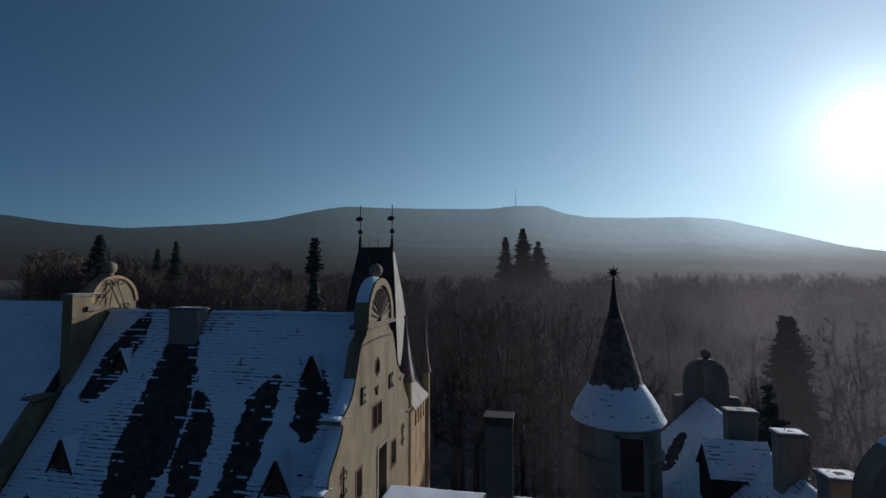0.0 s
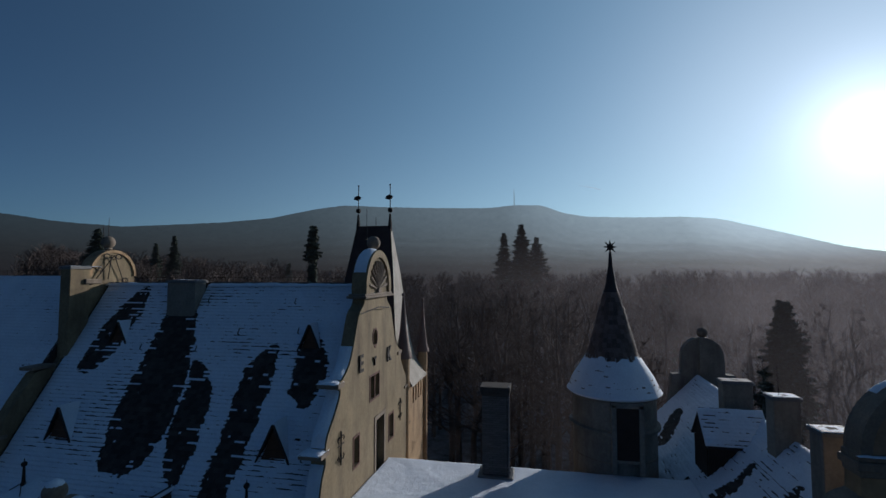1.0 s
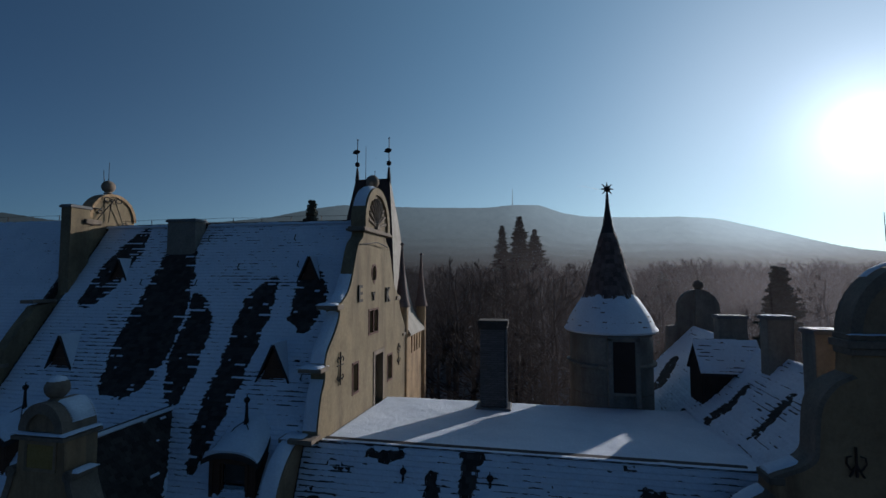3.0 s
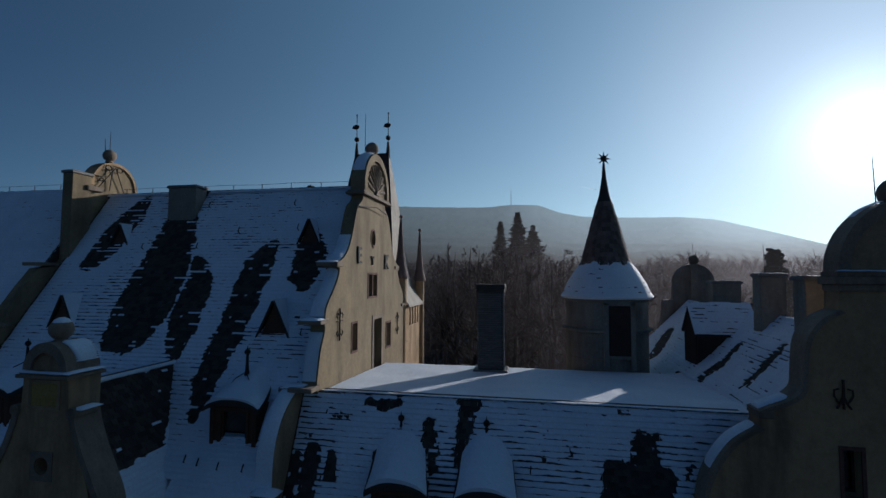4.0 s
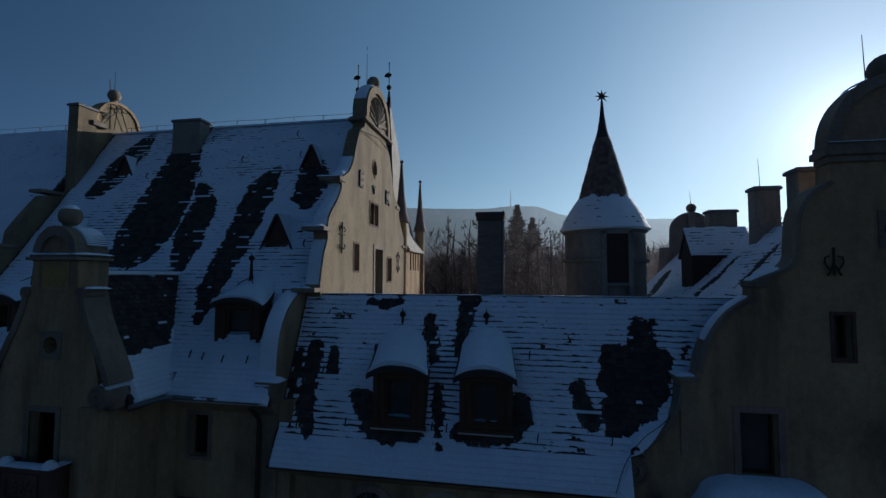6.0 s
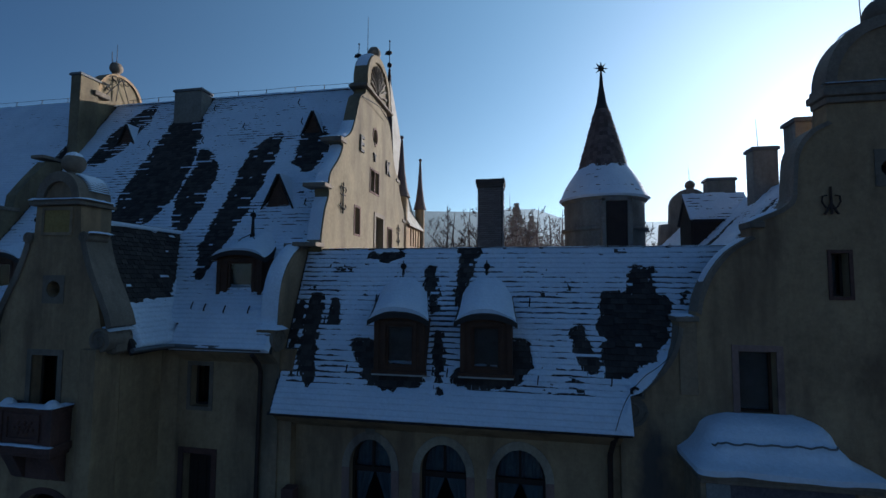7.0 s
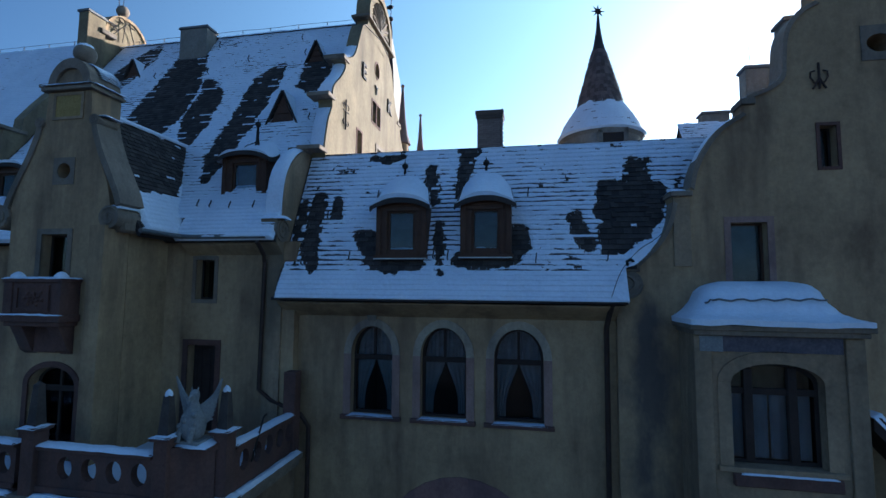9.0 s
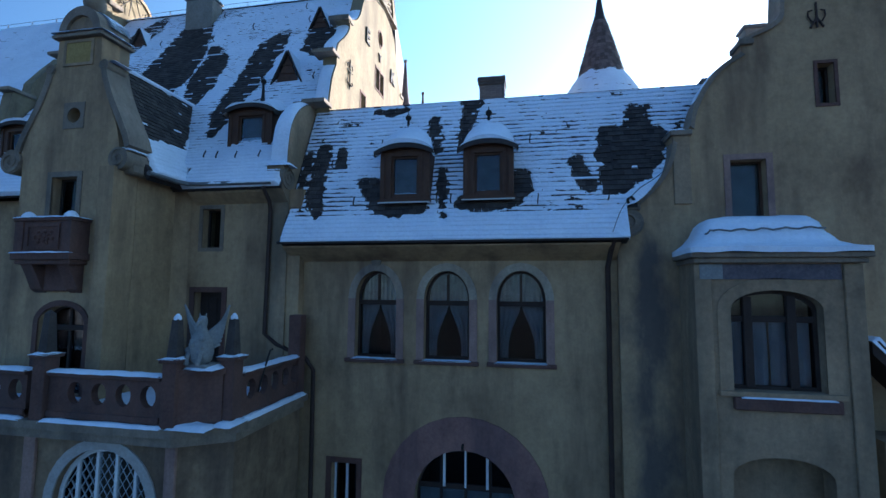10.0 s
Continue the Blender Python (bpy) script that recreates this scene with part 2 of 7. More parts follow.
def snow_material(name, dark, light, fine=13.0, bump=0.6):
    m = surface(name, dark, light, 0.9, fine, 0.75, 0.0, fine_mix=0.2)
    nt = m.node_tree
    b = nt.nodes.new("ShaderNodeBump")
    b.inputs["Strength"].default_value, b.inputs["Distance"].default_value = bump, 0.04
    nt.links.new(noise_node(nt, fine, 5, 0.6), b.inputs["Height"])
    nt.links.new(b.outputs["Normal"], nt.nodes["Principled BSDF"].inputs["Normal"])
    return m


SNOW = snow_material("snow", (0.60, 0.665, 0.76), (0.73, 0.785, 0.87))
FOREST_FLOOR = snow_material("snowy_forest_floor", (0.045, 0.035, 0.030), (0.15, 0.15, 0.155), 0.5, 0.3)
FOREST_FLOOR.node_tree.nodes["Principled BSDF"].inputs["Specular IOR Level"].default_value = 0.0


def glass_material():
    m = bpy.data.materials.new("window_glass")
    m.use_nodes = True
    nt = m.node_tree
    nt.nodes.remove(nt.nodes["Principled BSDF"])
    tr, gl = nt.nodes.new("ShaderNodeBsdfTransparent"), nt.nodes.new("ShaderNodeBsdfGlossy")
    tr.inputs["Color"].default_value, gl.inputs["Roughness"].default_value = (0.78, 0.82, 0.84, 1), 0.015
    fr, mx = nt.nodes.new("ShaderNodeFresnel"), nt.nodes.new("ShaderNodeMixShader")
    fr.inputs["IOR"].default_value = 1.32
    b = nt.nodes.new("ShaderNodeBump")
    b.inputs["Strength"].default_value, b.inputs["Distance"].default_value = 0.06, 0.02
    nt.links.new(noise_node(nt, 2.5, 2), b.inputs["Height"])
    nt.links.new(b.outputs["Normal"], gl.inputs["Normal"])
    nt.links.new(fr.outputs[0], mx.inputs[0])
    nt.links.new(tr.outputs[0], mx.inputs[1])
    nt.links.new(gl.outputs[0], mx.inputs[2])
    nt.links.new(mx.outputs[0], nt.nodes["Material Output"].inputs["Surface"])
    return m


GLASS = glass_material()


# emission of the far slopes, haze painted in, by height over the horizon (sine): away from the sun and towards it
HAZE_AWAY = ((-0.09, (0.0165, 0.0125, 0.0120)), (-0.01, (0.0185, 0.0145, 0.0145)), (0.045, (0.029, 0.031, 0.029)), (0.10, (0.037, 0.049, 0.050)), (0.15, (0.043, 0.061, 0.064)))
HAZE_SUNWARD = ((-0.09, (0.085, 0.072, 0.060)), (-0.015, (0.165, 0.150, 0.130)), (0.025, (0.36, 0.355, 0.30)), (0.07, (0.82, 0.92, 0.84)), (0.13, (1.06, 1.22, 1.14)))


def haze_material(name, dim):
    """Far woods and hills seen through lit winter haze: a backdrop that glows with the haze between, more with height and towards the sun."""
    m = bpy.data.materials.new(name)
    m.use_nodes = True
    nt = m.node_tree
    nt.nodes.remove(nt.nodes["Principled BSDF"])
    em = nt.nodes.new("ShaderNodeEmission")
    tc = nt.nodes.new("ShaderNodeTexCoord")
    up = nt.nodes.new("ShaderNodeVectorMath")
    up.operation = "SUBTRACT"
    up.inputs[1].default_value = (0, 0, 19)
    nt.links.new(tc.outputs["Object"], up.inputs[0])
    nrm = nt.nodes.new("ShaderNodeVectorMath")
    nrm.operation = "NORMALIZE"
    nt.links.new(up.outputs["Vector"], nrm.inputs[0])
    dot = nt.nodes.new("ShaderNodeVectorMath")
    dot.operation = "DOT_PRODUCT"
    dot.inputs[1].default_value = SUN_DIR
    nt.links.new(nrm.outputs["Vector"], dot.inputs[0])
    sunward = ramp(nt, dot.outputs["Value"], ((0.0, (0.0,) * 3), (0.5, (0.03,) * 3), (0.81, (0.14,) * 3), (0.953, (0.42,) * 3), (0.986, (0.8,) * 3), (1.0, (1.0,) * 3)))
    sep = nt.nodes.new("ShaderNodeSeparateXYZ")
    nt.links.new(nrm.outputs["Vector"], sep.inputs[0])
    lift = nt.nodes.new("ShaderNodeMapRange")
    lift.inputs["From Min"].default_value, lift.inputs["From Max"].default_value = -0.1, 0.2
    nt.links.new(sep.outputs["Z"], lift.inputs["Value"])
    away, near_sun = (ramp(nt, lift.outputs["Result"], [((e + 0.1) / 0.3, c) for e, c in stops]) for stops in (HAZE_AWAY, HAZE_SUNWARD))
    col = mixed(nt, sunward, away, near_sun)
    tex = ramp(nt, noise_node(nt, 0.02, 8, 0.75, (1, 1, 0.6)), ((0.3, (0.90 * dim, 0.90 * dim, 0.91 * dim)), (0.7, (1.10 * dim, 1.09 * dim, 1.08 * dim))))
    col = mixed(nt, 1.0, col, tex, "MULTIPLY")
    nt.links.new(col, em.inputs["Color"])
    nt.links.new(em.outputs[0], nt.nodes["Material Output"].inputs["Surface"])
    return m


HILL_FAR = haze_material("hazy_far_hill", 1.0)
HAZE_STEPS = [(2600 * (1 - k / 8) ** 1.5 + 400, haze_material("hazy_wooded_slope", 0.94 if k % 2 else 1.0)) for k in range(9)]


def haze_sheet_material():
    """Haze for upright sheets among the trees: nearly clear, opacity raised low down and sunward."""
    m = bpy.data.materials.new("haze_sheet")
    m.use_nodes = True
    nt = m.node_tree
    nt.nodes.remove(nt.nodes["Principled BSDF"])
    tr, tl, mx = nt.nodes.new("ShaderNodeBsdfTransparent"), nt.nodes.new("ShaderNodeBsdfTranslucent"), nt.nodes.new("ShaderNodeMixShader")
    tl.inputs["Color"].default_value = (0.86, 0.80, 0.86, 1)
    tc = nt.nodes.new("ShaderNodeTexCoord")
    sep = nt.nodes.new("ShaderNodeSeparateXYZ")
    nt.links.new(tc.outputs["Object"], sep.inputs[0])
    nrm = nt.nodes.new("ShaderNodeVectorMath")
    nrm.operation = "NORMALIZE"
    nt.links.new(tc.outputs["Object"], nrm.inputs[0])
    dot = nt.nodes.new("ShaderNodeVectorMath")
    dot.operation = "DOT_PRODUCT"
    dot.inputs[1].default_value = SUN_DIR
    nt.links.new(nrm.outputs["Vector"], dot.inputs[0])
    # opacity grows towards the sun to paint in the haze's glow
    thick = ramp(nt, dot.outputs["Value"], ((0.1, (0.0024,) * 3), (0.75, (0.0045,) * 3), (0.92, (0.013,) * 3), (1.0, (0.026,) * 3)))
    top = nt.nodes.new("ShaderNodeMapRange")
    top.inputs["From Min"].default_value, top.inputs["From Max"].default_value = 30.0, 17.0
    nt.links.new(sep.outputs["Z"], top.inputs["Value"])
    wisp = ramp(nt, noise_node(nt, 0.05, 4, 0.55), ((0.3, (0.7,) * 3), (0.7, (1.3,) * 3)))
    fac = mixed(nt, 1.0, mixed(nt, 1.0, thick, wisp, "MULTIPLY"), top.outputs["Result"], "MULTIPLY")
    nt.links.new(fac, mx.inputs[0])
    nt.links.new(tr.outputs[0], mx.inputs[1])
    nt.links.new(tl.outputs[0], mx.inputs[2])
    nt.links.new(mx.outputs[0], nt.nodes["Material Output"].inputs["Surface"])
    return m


HAZE_SHEET = haze_sheet_material()


def lit_through_material():
    m = bpy.data.materials.new("ice_vapour")
    m.use_nodes = True
    nt = m.node_tree
    tl = nt.nodes.new("ShaderNodeBsdfTranslucent")
    tl.inputs["Color"].default_value = (0.9, 0.92, 0.95, 1)
    nt.nodes.remove(nt.nodes["Principled BSDF"])
    nt.links.new(tl.outputs[0], nt.nodes["Material Output"].inputs["Surface"])
    return m


VAPOUR = lit_through_material()


# ---- mesh tools ----
def wloc(ob):
    v = Vector((0, 0, 0))
    while ob is not None:
        v += ob.location
        ob = ob.parent
    return v


def thing(name, at, label, category, group="", kind=""):
    e = new(name)
    e.location = at
    e.empty_display_size = 0.3
    return tagged(e, label, category, group, kind)


def finish(name, me, material, parent, label):
    me.materials.append(material)
    ob = new(name, me)
    if parent is not None:
        ob.parent = parent
    if label:
        ob["label"] = label
    return ob


def part(name, bm, material, parent=None, label="", smooth=False):
    """One mesh, given in world coordinates, under a thing or a part."""
    bmesh.ops.recalc_face_normals(bm, faces=bm.faces)
    if parent is not None:
        bmesh.ops.translate(bm, verts=bm.verts, vec=-wloc(parent))
    me = bpy.data.meshes.new(name)
    bm.to_mesh(me)
    bm.free()
    if smooth:
        me.shade_smooth()
        me.set_sharp_from_angle(angle=radians(40))
    return finish(name, me, material, parent, label)


def box(bm, x0, x1, y0, y1, z0, z1, bevel=0.0):
    vs = [bm.verts.new((x, y, z)) for x in (x0, x1) for y in (y0, y1) for z in (z0, z1)]
    fs = [bm.faces.new([vs[i] for i in q]) for q in ((0, 1, 3, 2), (4, 6, 7, 5), (0, 4, 5, 1), (2, 3, 7, 6), (0, 2, 6, 4), (1, 5, 7, 3))]
    if bevel:
        bmesh.ops.bevel(bm, geom=list({e for f in fs for e in f.edges}), offset=bevel, segments=1, affect="EDGES")
    return bm


def boxes(*bs, bevel=0.0):
    bm = bmesh.new()
    for b in bs:
        box(bm, *b, bevel=bevel)
    return bm


def parts(name, bs, material, parent, label="", bevel=0.0):
    """One box a part."""
    return [part(name, boxes(b, bevel=bevel), material, parent, label) for b in bs]


def place(axis, p, a):
    """A point of a plane across an axis: axis 'y' takes (x, z), axis 'x' takes (y, z), axis 'z' takes (x, y)."""
    return {"y": (p[0], a, p[1]), "x": (a, p[0], p[1]), "z": (p[0], p[1], a)}[axis]


def slab(bm, outline, axis, a0, a1, holes=()):
    """A plate of the given outline between two planes, with holes right through it."""
    loops, first = [], None
    for pts in (outline, *holes):
        vs = [bm.verts.new(place(axis, p, a0)) for p in pts]
        first = first or vs
        if holes:
            loops += [bm.edges.new((vs[i], vs[(i + 1) % len(vs)])) for i in range(len(vs))]
    if holes:
        faces = [f for f in bmesh.ops.triangle_fill(bm, use_beauty=True, edges=loops)["geom"] if isinstance(f, bmesh.types.BMFace)]
    else:
        faces = [bm.faces.new(first)]
    ext = bmesh.ops.extrude_face_region(bm, geom=faces)["geom"]
    d = Vector(place(axis, (0, 0), a1 - a0))
    bmesh.ops.translate(bm, verts=[v for v in ext if isinstance(v, bmesh.types.BMVert)], vec=d)
    return bm


def plate(outline, axis, a0, a1, holes=()):
    return slab(bmesh.new(), outline, axis, a0, a1, holes)


def arch(x0, x1, zb, zs, zt, n=14):
    """An opening with an arched head: sill zb, springing zs, crown zt."""
    cx, r = (x0 + x1) / 2, (x1 - x0) / 2
    if zt - zs < 0.01:
        return [(x0, zb), (x1, zb), (x1, zs), (x0, zs)]
    pts = [(x0, zb), (x1, zb)]
    for i in range(n + 1):
        a = math.pi * i / n
        pts.append((cx + r * math.cos(a), zs + (zt - zs) * math.sin(a)))
    return pts


def lathe(bm, cx, cy, profile, seg=20):
    """A round thing about a vertical axis from rows of (radius, z), bottom to top."""
    rings = []
    for r, z in profile:
        rings.append([bm.verts.new((cx + max(r, 0.001) * math.cos(2 * math.pi * i / seg), cy + max(r, 0.001) * math.sin(2 * math.pi * i / seg), z)) for i in range(seg)])
    for a, b in zip(rings, rings[1:]):
        for i in range(seg):
            bm.faces.new((a[i], a[(i + 1) % seg], b[(i + 1) % seg], b[i]))
    bm.faces.new(rings[0][::-1])
    bm.faces.new(rings[-1])
    return bm


def ball(bm, c, r, seg=16):
    return lathe(bm, c[0], c[1], [(r * math.sin(math.pi * i / 10), c[2] - r * math.cos(math.pi * i / 10)) for i in range(11)], seg)


def tube(bm, pts, r, seg=6, taper=1.0):
    pts = [Vector(p) for p in pts]
    rings = []
    for i, p in enumerate(pts):
        d = (pts[min(i + 1, len(pts) - 1)] - pts[max(i - 1, 0)]).normalized()
        a = d.orthogonal().normalized()
        b = d.cross(a)
        if rings:
            a = (last_a - d * last_a.dot(d)).normalized()
            b = d.cross(a)
        last_a = a
        q = r * (1 + (taper - 1) * i / max(1, len(pts) - 1))
        rings.append([bm.verts.new(p + q * (math.cos(2 * math.pi * k / seg) * a + math.sin(2 * math.pi * k / seg) * b)) for k in range(seg)])
    for u, v in zip(rings, rings[1:]):
        for k in range(seg):
            bm.faces.new((u[k], u[(k + 1) % seg], v[(k + 1) % seg], v[k]))
    bm.faces.new(rings[0][::-1])
    bm.faces.new(rings[-1])
    return bm


def smooth_line(pts, n=4):
    """A Catmull-Rom curve through the points."""
    out = []
    for i in range(len(pts) - 1):
        p0, p1, p2, p3 = (Vector(pts[max(0, min(len(pts) - 1, k))]) for k in (i - 1, i, i + 1, i + 2))
        for j in range(n):
            t = j / n
            out.append(0.5 * ((2 * p1) + (p2 - p0) * t + (2 * p0 - 5 * p1 + 4 * p2 - p3) * t * t + (3 * p1 - p0 - 3 * p2 + p3) * t ** 3))
    out.append(Vector(pts[-1]))
    return [tuple(p) for p in out]


def volute(bm, cx, cz, r, a0, a1, axis, hand=1):
    """A scroll: a disc with a raised spiral on its face."""
    n = 20
    slab(bm, [(cx + r * math.cos(2 * math.pi * i / n), cz + r * math.sin(2 * math.pi * i / n)) for i in range(n)], axis, a0, a1)
    pts = []
    for i in range(26):
        a, q = hand * i * 0.42, r * (0.92 - 0.78 * i / 25)
        pts.append(place(axis, (cx + q * math.cos(a), cz + q * math.sin(a)), a0 if axis == "y" else a1))
    tube(bm, pts, r * 0.11, 5)
    return bm


def lattice(ix, iy, seed):
    h = (ix * 374761393 + iy * 668265263 + seed * 974634777) & 0xFFFFFFFF
    h = ((h ^ (h >> 13)) * 1274126177) & 0xFFFFFFFF
    return ((h ^ (h >> 16)) & 0xFFFF) / 65535.0


def value_noise(x, y, seed=0):
    xi, yi = np.floor(x).astype(np.int64), np.floor(y).astype(np.int64)
    fx, fy = x - xi, y - yi
    fx, fy = fx * fx * (3 - 2 * fx), fy * fy * (3 - 2 * fy)
    a, b = lattice(xi, yi, seed), lattice(xi + 1, yi, seed)
    c, d = lattice(xi, yi + 1, seed), lattice(xi + 1, yi + 1, seed)
    return (a * (1 - fx) + b * fx) * (1 - fy) + (c * (1 - fx) + d * fx) * fy


def fbm(x, y, seed=0, octaves=4):
    t, amp, s = 0.0, 0.5, 0.0
    for o in range(octaves):
        t = t + amp * value_noise(x * 2 ** o, y * 2 ** o, seed + o * 17)
        s += amp
        amp *= 0.5
    return t / s - 0.5


def pydata(name, verts, faces, material, parent=None, label="", smooth=False):
    if parent is not None:
        verts = np.asarray(verts, float) - np.array(wloc(parent))
    me = bpy.data.meshes.new(name)
    me.from_pydata([tuple(v) for v in np.asarray(verts).tolist()], [], [tuple(f) for f in faces])
    me.update()
    if smooth:
        me.shade_smooth()
    return finish(name, me, material, parent, label)


class Slope:
    """A roof plane: u runs along the ridge, v down the slope from the ridge, n outward."""

    def __init__(self, origin, along, down):
        self.o, self.u, self.v = (np.array(a, float) for a in (origin, along, down))
        self.u, self.v = self.u / np.linalg.norm(self.u), self.v / np.linalg.norm(self.v)
        self.n = np.cross(self.v, self.u)
        if self.n[2] < 0:
            self.n = -self.n

    def at(self, u, v, h=0.0):
        u, v, h = np.broadcast_arrays(np.asarray(u, float), np.asarray(v, float), np.asarray(h, float))
        return self.o + u[..., None] * self.u + v[..., None] * self.v + h[..., None] * self.n


COURSE, TILE_W = 0.135, 0.18


def tiles(name, slope, u0, u1, v0, v1, keep, material, parent, course=COURSE, width=TILE_W, seed=1, label=""):
    """Courses of plain tiles, each tile a slab that laps over the next course."""
    rng = np.random.default_rng(seed)
    rows, cols = int((v1 - v0) / course), int((u1 - u0) / width)
    r, c = np.meshgrid(np.arange(rows), np.arange(cols), indexing="ij")
    u = u0 + (c + 0.5 * (r % 2)) * width
    v = v0 + r * course + rng.uniform(-0.004, 0.004, u.shape)
    ok = keep(u + width / 2, v + course / 2)
    u, v = u[ok], v[ok]
    k = len(u)
    lift = rng.uniform(0.022, 0.038, k)
    ua, ub = u + 0.004, u + width - 0.004
    va, vb = v - 0.03, v + course + rng.uniform(-0.008, 0.008, k)
    tw = rng.uniform(-0.006, 0.006, k)
    quads = [slope.at(ua, va, 0.006), slope.at(ub, va, 0.006), slope.at(ub, vb, lift + tw), slope.at(ua, vb, lift - tw), slope.at(ub, vb, lift + tw - 0.022), slope.at(ua, vb, lift - tw - 0.022)]
    verts = np.stack(quads, 1).reshape(-1, 3)
    base = (np.arange(k) * 6)[:, None]
    faces = np.concatenate([base + np.array(q) for q in ([0, 1, 2, 3], [3, 2, 4, 5], [1, 4, 2, 2], [0, 3, 5, 5])])
    faces = [f[:3] if f[2] == f[3] else f for f in faces.tolist()]
    ob = pydata(name, verts, faces, material, parent, label)
    tagged(ob, kind="stuff")
    return ob


def tile_pieces(slope, u0, u1, v0, v1, parent, rng_seed=3):
    """The bare tiles that can be told apart: one object each on a few shared meshes."""
    rnd = random.Random(rng_seed)
    meshes = []
    for k in range(4):
        bm = bmesh.new()
        w, c, t = TILE_W - 0.01, COURSE + 0.03, rnd.uniform(0.026, 0.036)
        vs = [bm.verts.new(p) for p in ((0, 0, 0.006), (w, 0, 0.006), (w, c, t), (w * 0.5, c + 0.012, t + 0.002), (0, c, t + rnd.uniform(-0.004, 0.004)), (w, c, t - 0.02), (w * 0.5, c + 0.012, t - 0.018), (0, c, t - 0.02))]
        for f in ((0, 1, 2, 3, 4), (2, 5, 6, 3), (3, 6, 7, 4), (1, 5, 2), (0, 4, 7)):
            bm.faces.new([vs[i] for i in f])
        me = bpy.data.meshes.new("tile")
        bm.to_mesh(me)
        bm.free()
        me.materials.append(TILE_PIECE)
        meshes.append(me)
    base = Vector(wloc(parent))
    rows, cols = int((v1 - v0) / COURSE), int((u1 - u0) / TILE_W)
    rot = Matrix((slope.u, slope.v, slope.n)).transposed().to_4x4()
    for r in range(rows):
        for c in range(cols):
            ob = new("tile", rnd.choice(meshes))
            ob.parent = parent
            p = Vector(slope.at(u0 + (c + 0.5 * (r % 2)) * TILE_W, v0 + r * COURSE - 0.03).tolist())
            ob.matrix_basis = Matrix.Translation(p - base) @ rot @ pose(0, 0, 0, rnd.uniform(-0.6, 0.6), 0, rnd.uniform(-1.2, 1.2))


def chain_distance(u, v, chain):
    """Distance to a chain of (u, v, radius), less the radius there."""
    best = np.full(np.shape(u), 99.0)
    for (a0, b0, r0), (a1, b1, r1) in zip(chain, chain[1:] if len(chain) > 1 else chain):
        du, dv = a1 - a0, b1 - b0
        t = np.clip(((u - a0) * du + (v - b0) * dv) / max(du * du + dv * dv, 1e-6), 0, 1)
        best = np.minimum(best, np.hypot(u - a0 - t * du, v - b0 - t * dv) - (r0 + t * (r1 - r0)))
    return best


def snow_depth(u, v, base, bare, seed, eave=99.0, lines=0.0, v0=0.06, scraps=0.10, steps=0.24):
    """Depth of snow over the tiles: a thin, uneven cover that leaves the tile edges open course by course, gone where it has slid off, deep along the eave."""
    course = np.floor((v - v0) / COURSE)
    p = (v - v0) / COURSE - course
    d = np.full(np.shape(u), 99.0)
    for chain in bare:
        d = np.minimum(d, chain_distance(u, v, chain))
    tile_u = np.floor(u / TILE_W + 0.5 * np.mod(course, 2)) * TILE_W
    d = d - 0.09 + 0.20 * fbm(u * 2.2, v * 2.4, seed, 3) + 0.14 * fbm(u * 8, v * 8, seed + 2, 3) + steps * fbm(tile_u * 5.1, course * 5.3, seed + 3, 2)
    thick = base + 0.030 * fbm(u * 0.9, v * 1.4, seed + 5, 3) + 0.036 * fbm(u * 3.2, v * 5, seed + 7, 3) + 0.018 * fbm(u * 11, v * 16, seed + 9, 2)
    deep = np.clip((v - eave) / 0.45, 0, 1)
    tile = 0.006 + 0.026 * p
    h = tile + np.clip(thick, 0.004, 1) + 0.07 * deep
    field = 0.95 * fbm(u * 3.4, course * 3.7, seed + 40, 4) + 1.0 * fbm(u * 0.5, v * 0.8, seed + 44, 3) + lines
    opened = (field > 0) & (deep < 0.25) & (p > 0.93 - np.clip(field, 0, 0.35) * 0.75 + 0.14 * fbm(u * 7, course * 2.3, seed + 48, 2))
    opened |= (thick < 0.002) & (p > 0.72) & (deep < 0.25)
    h = np.where(opened, np.minimum(h, tile - 0.014), h)
    h = np.minimum(h, 0.036 + 0.45 * d)
    remnant = np.where((fbm(u * 2.3, course * 4.1, seed + 21, 3) > scraps - 0.25 * d) & (p < 0.6) & (d > -0.6), tile + 0.012, -9)
    return np.clip(np.where(d < 0, np.maximum(h, remnant), h), -0.03, 0.4)


def snow_sheet(name, slope, u0, u1, v0, v1, step, depth, keep=None, label="uneven snow lying on the tiled roof", vstep=0.0):
    nu, nv = max(3, int((u1 - u0) / step)), max(3, int((v1 - v0) / (vstep or step)))
    u, v = np.meshgrid(np.linspace(u0, u1, nu), np.linspace(v0, v1, nv), indexing="ij")
    h = depth(u, v)
    h = h.copy()
    h[0, :] = h[-1, :] = -0.02
    h[:, 0] = h[:, -1] = -0.02
    p = slope.at(u, v, h).reshape(-1, 3)
    i = np.arange(nu * nv).reshape(nu, nv)
    q = np.stack([i[:-1, :-1], i[1:, :-1], i[1:, 1:], i[:-1, 1:]], -1).reshape(-1, 4)
    hm = np.maximum.reduce([h[:-1, :-1], h[1:, :-1], h[1:, 1:], h[:-1, 1:]]).ravel()
    ok = hm > -0.015
    if keep is not None:
        ok &= keep((u[:-1, :-1] + step / 2).ravel(), (v[:-1, :-1] + step / 2).ravel())
    q = q[ok]
    used = np.unique(q)
    remap = np.zeros(nu * nv, int)
    remap[used] = np.arange(len(used))
    ob = pydata(name, p[used], remap[q].tolist(), SNOW, None, smooth=True)
    return tagged(ob, label, "snow", kind="stuff")


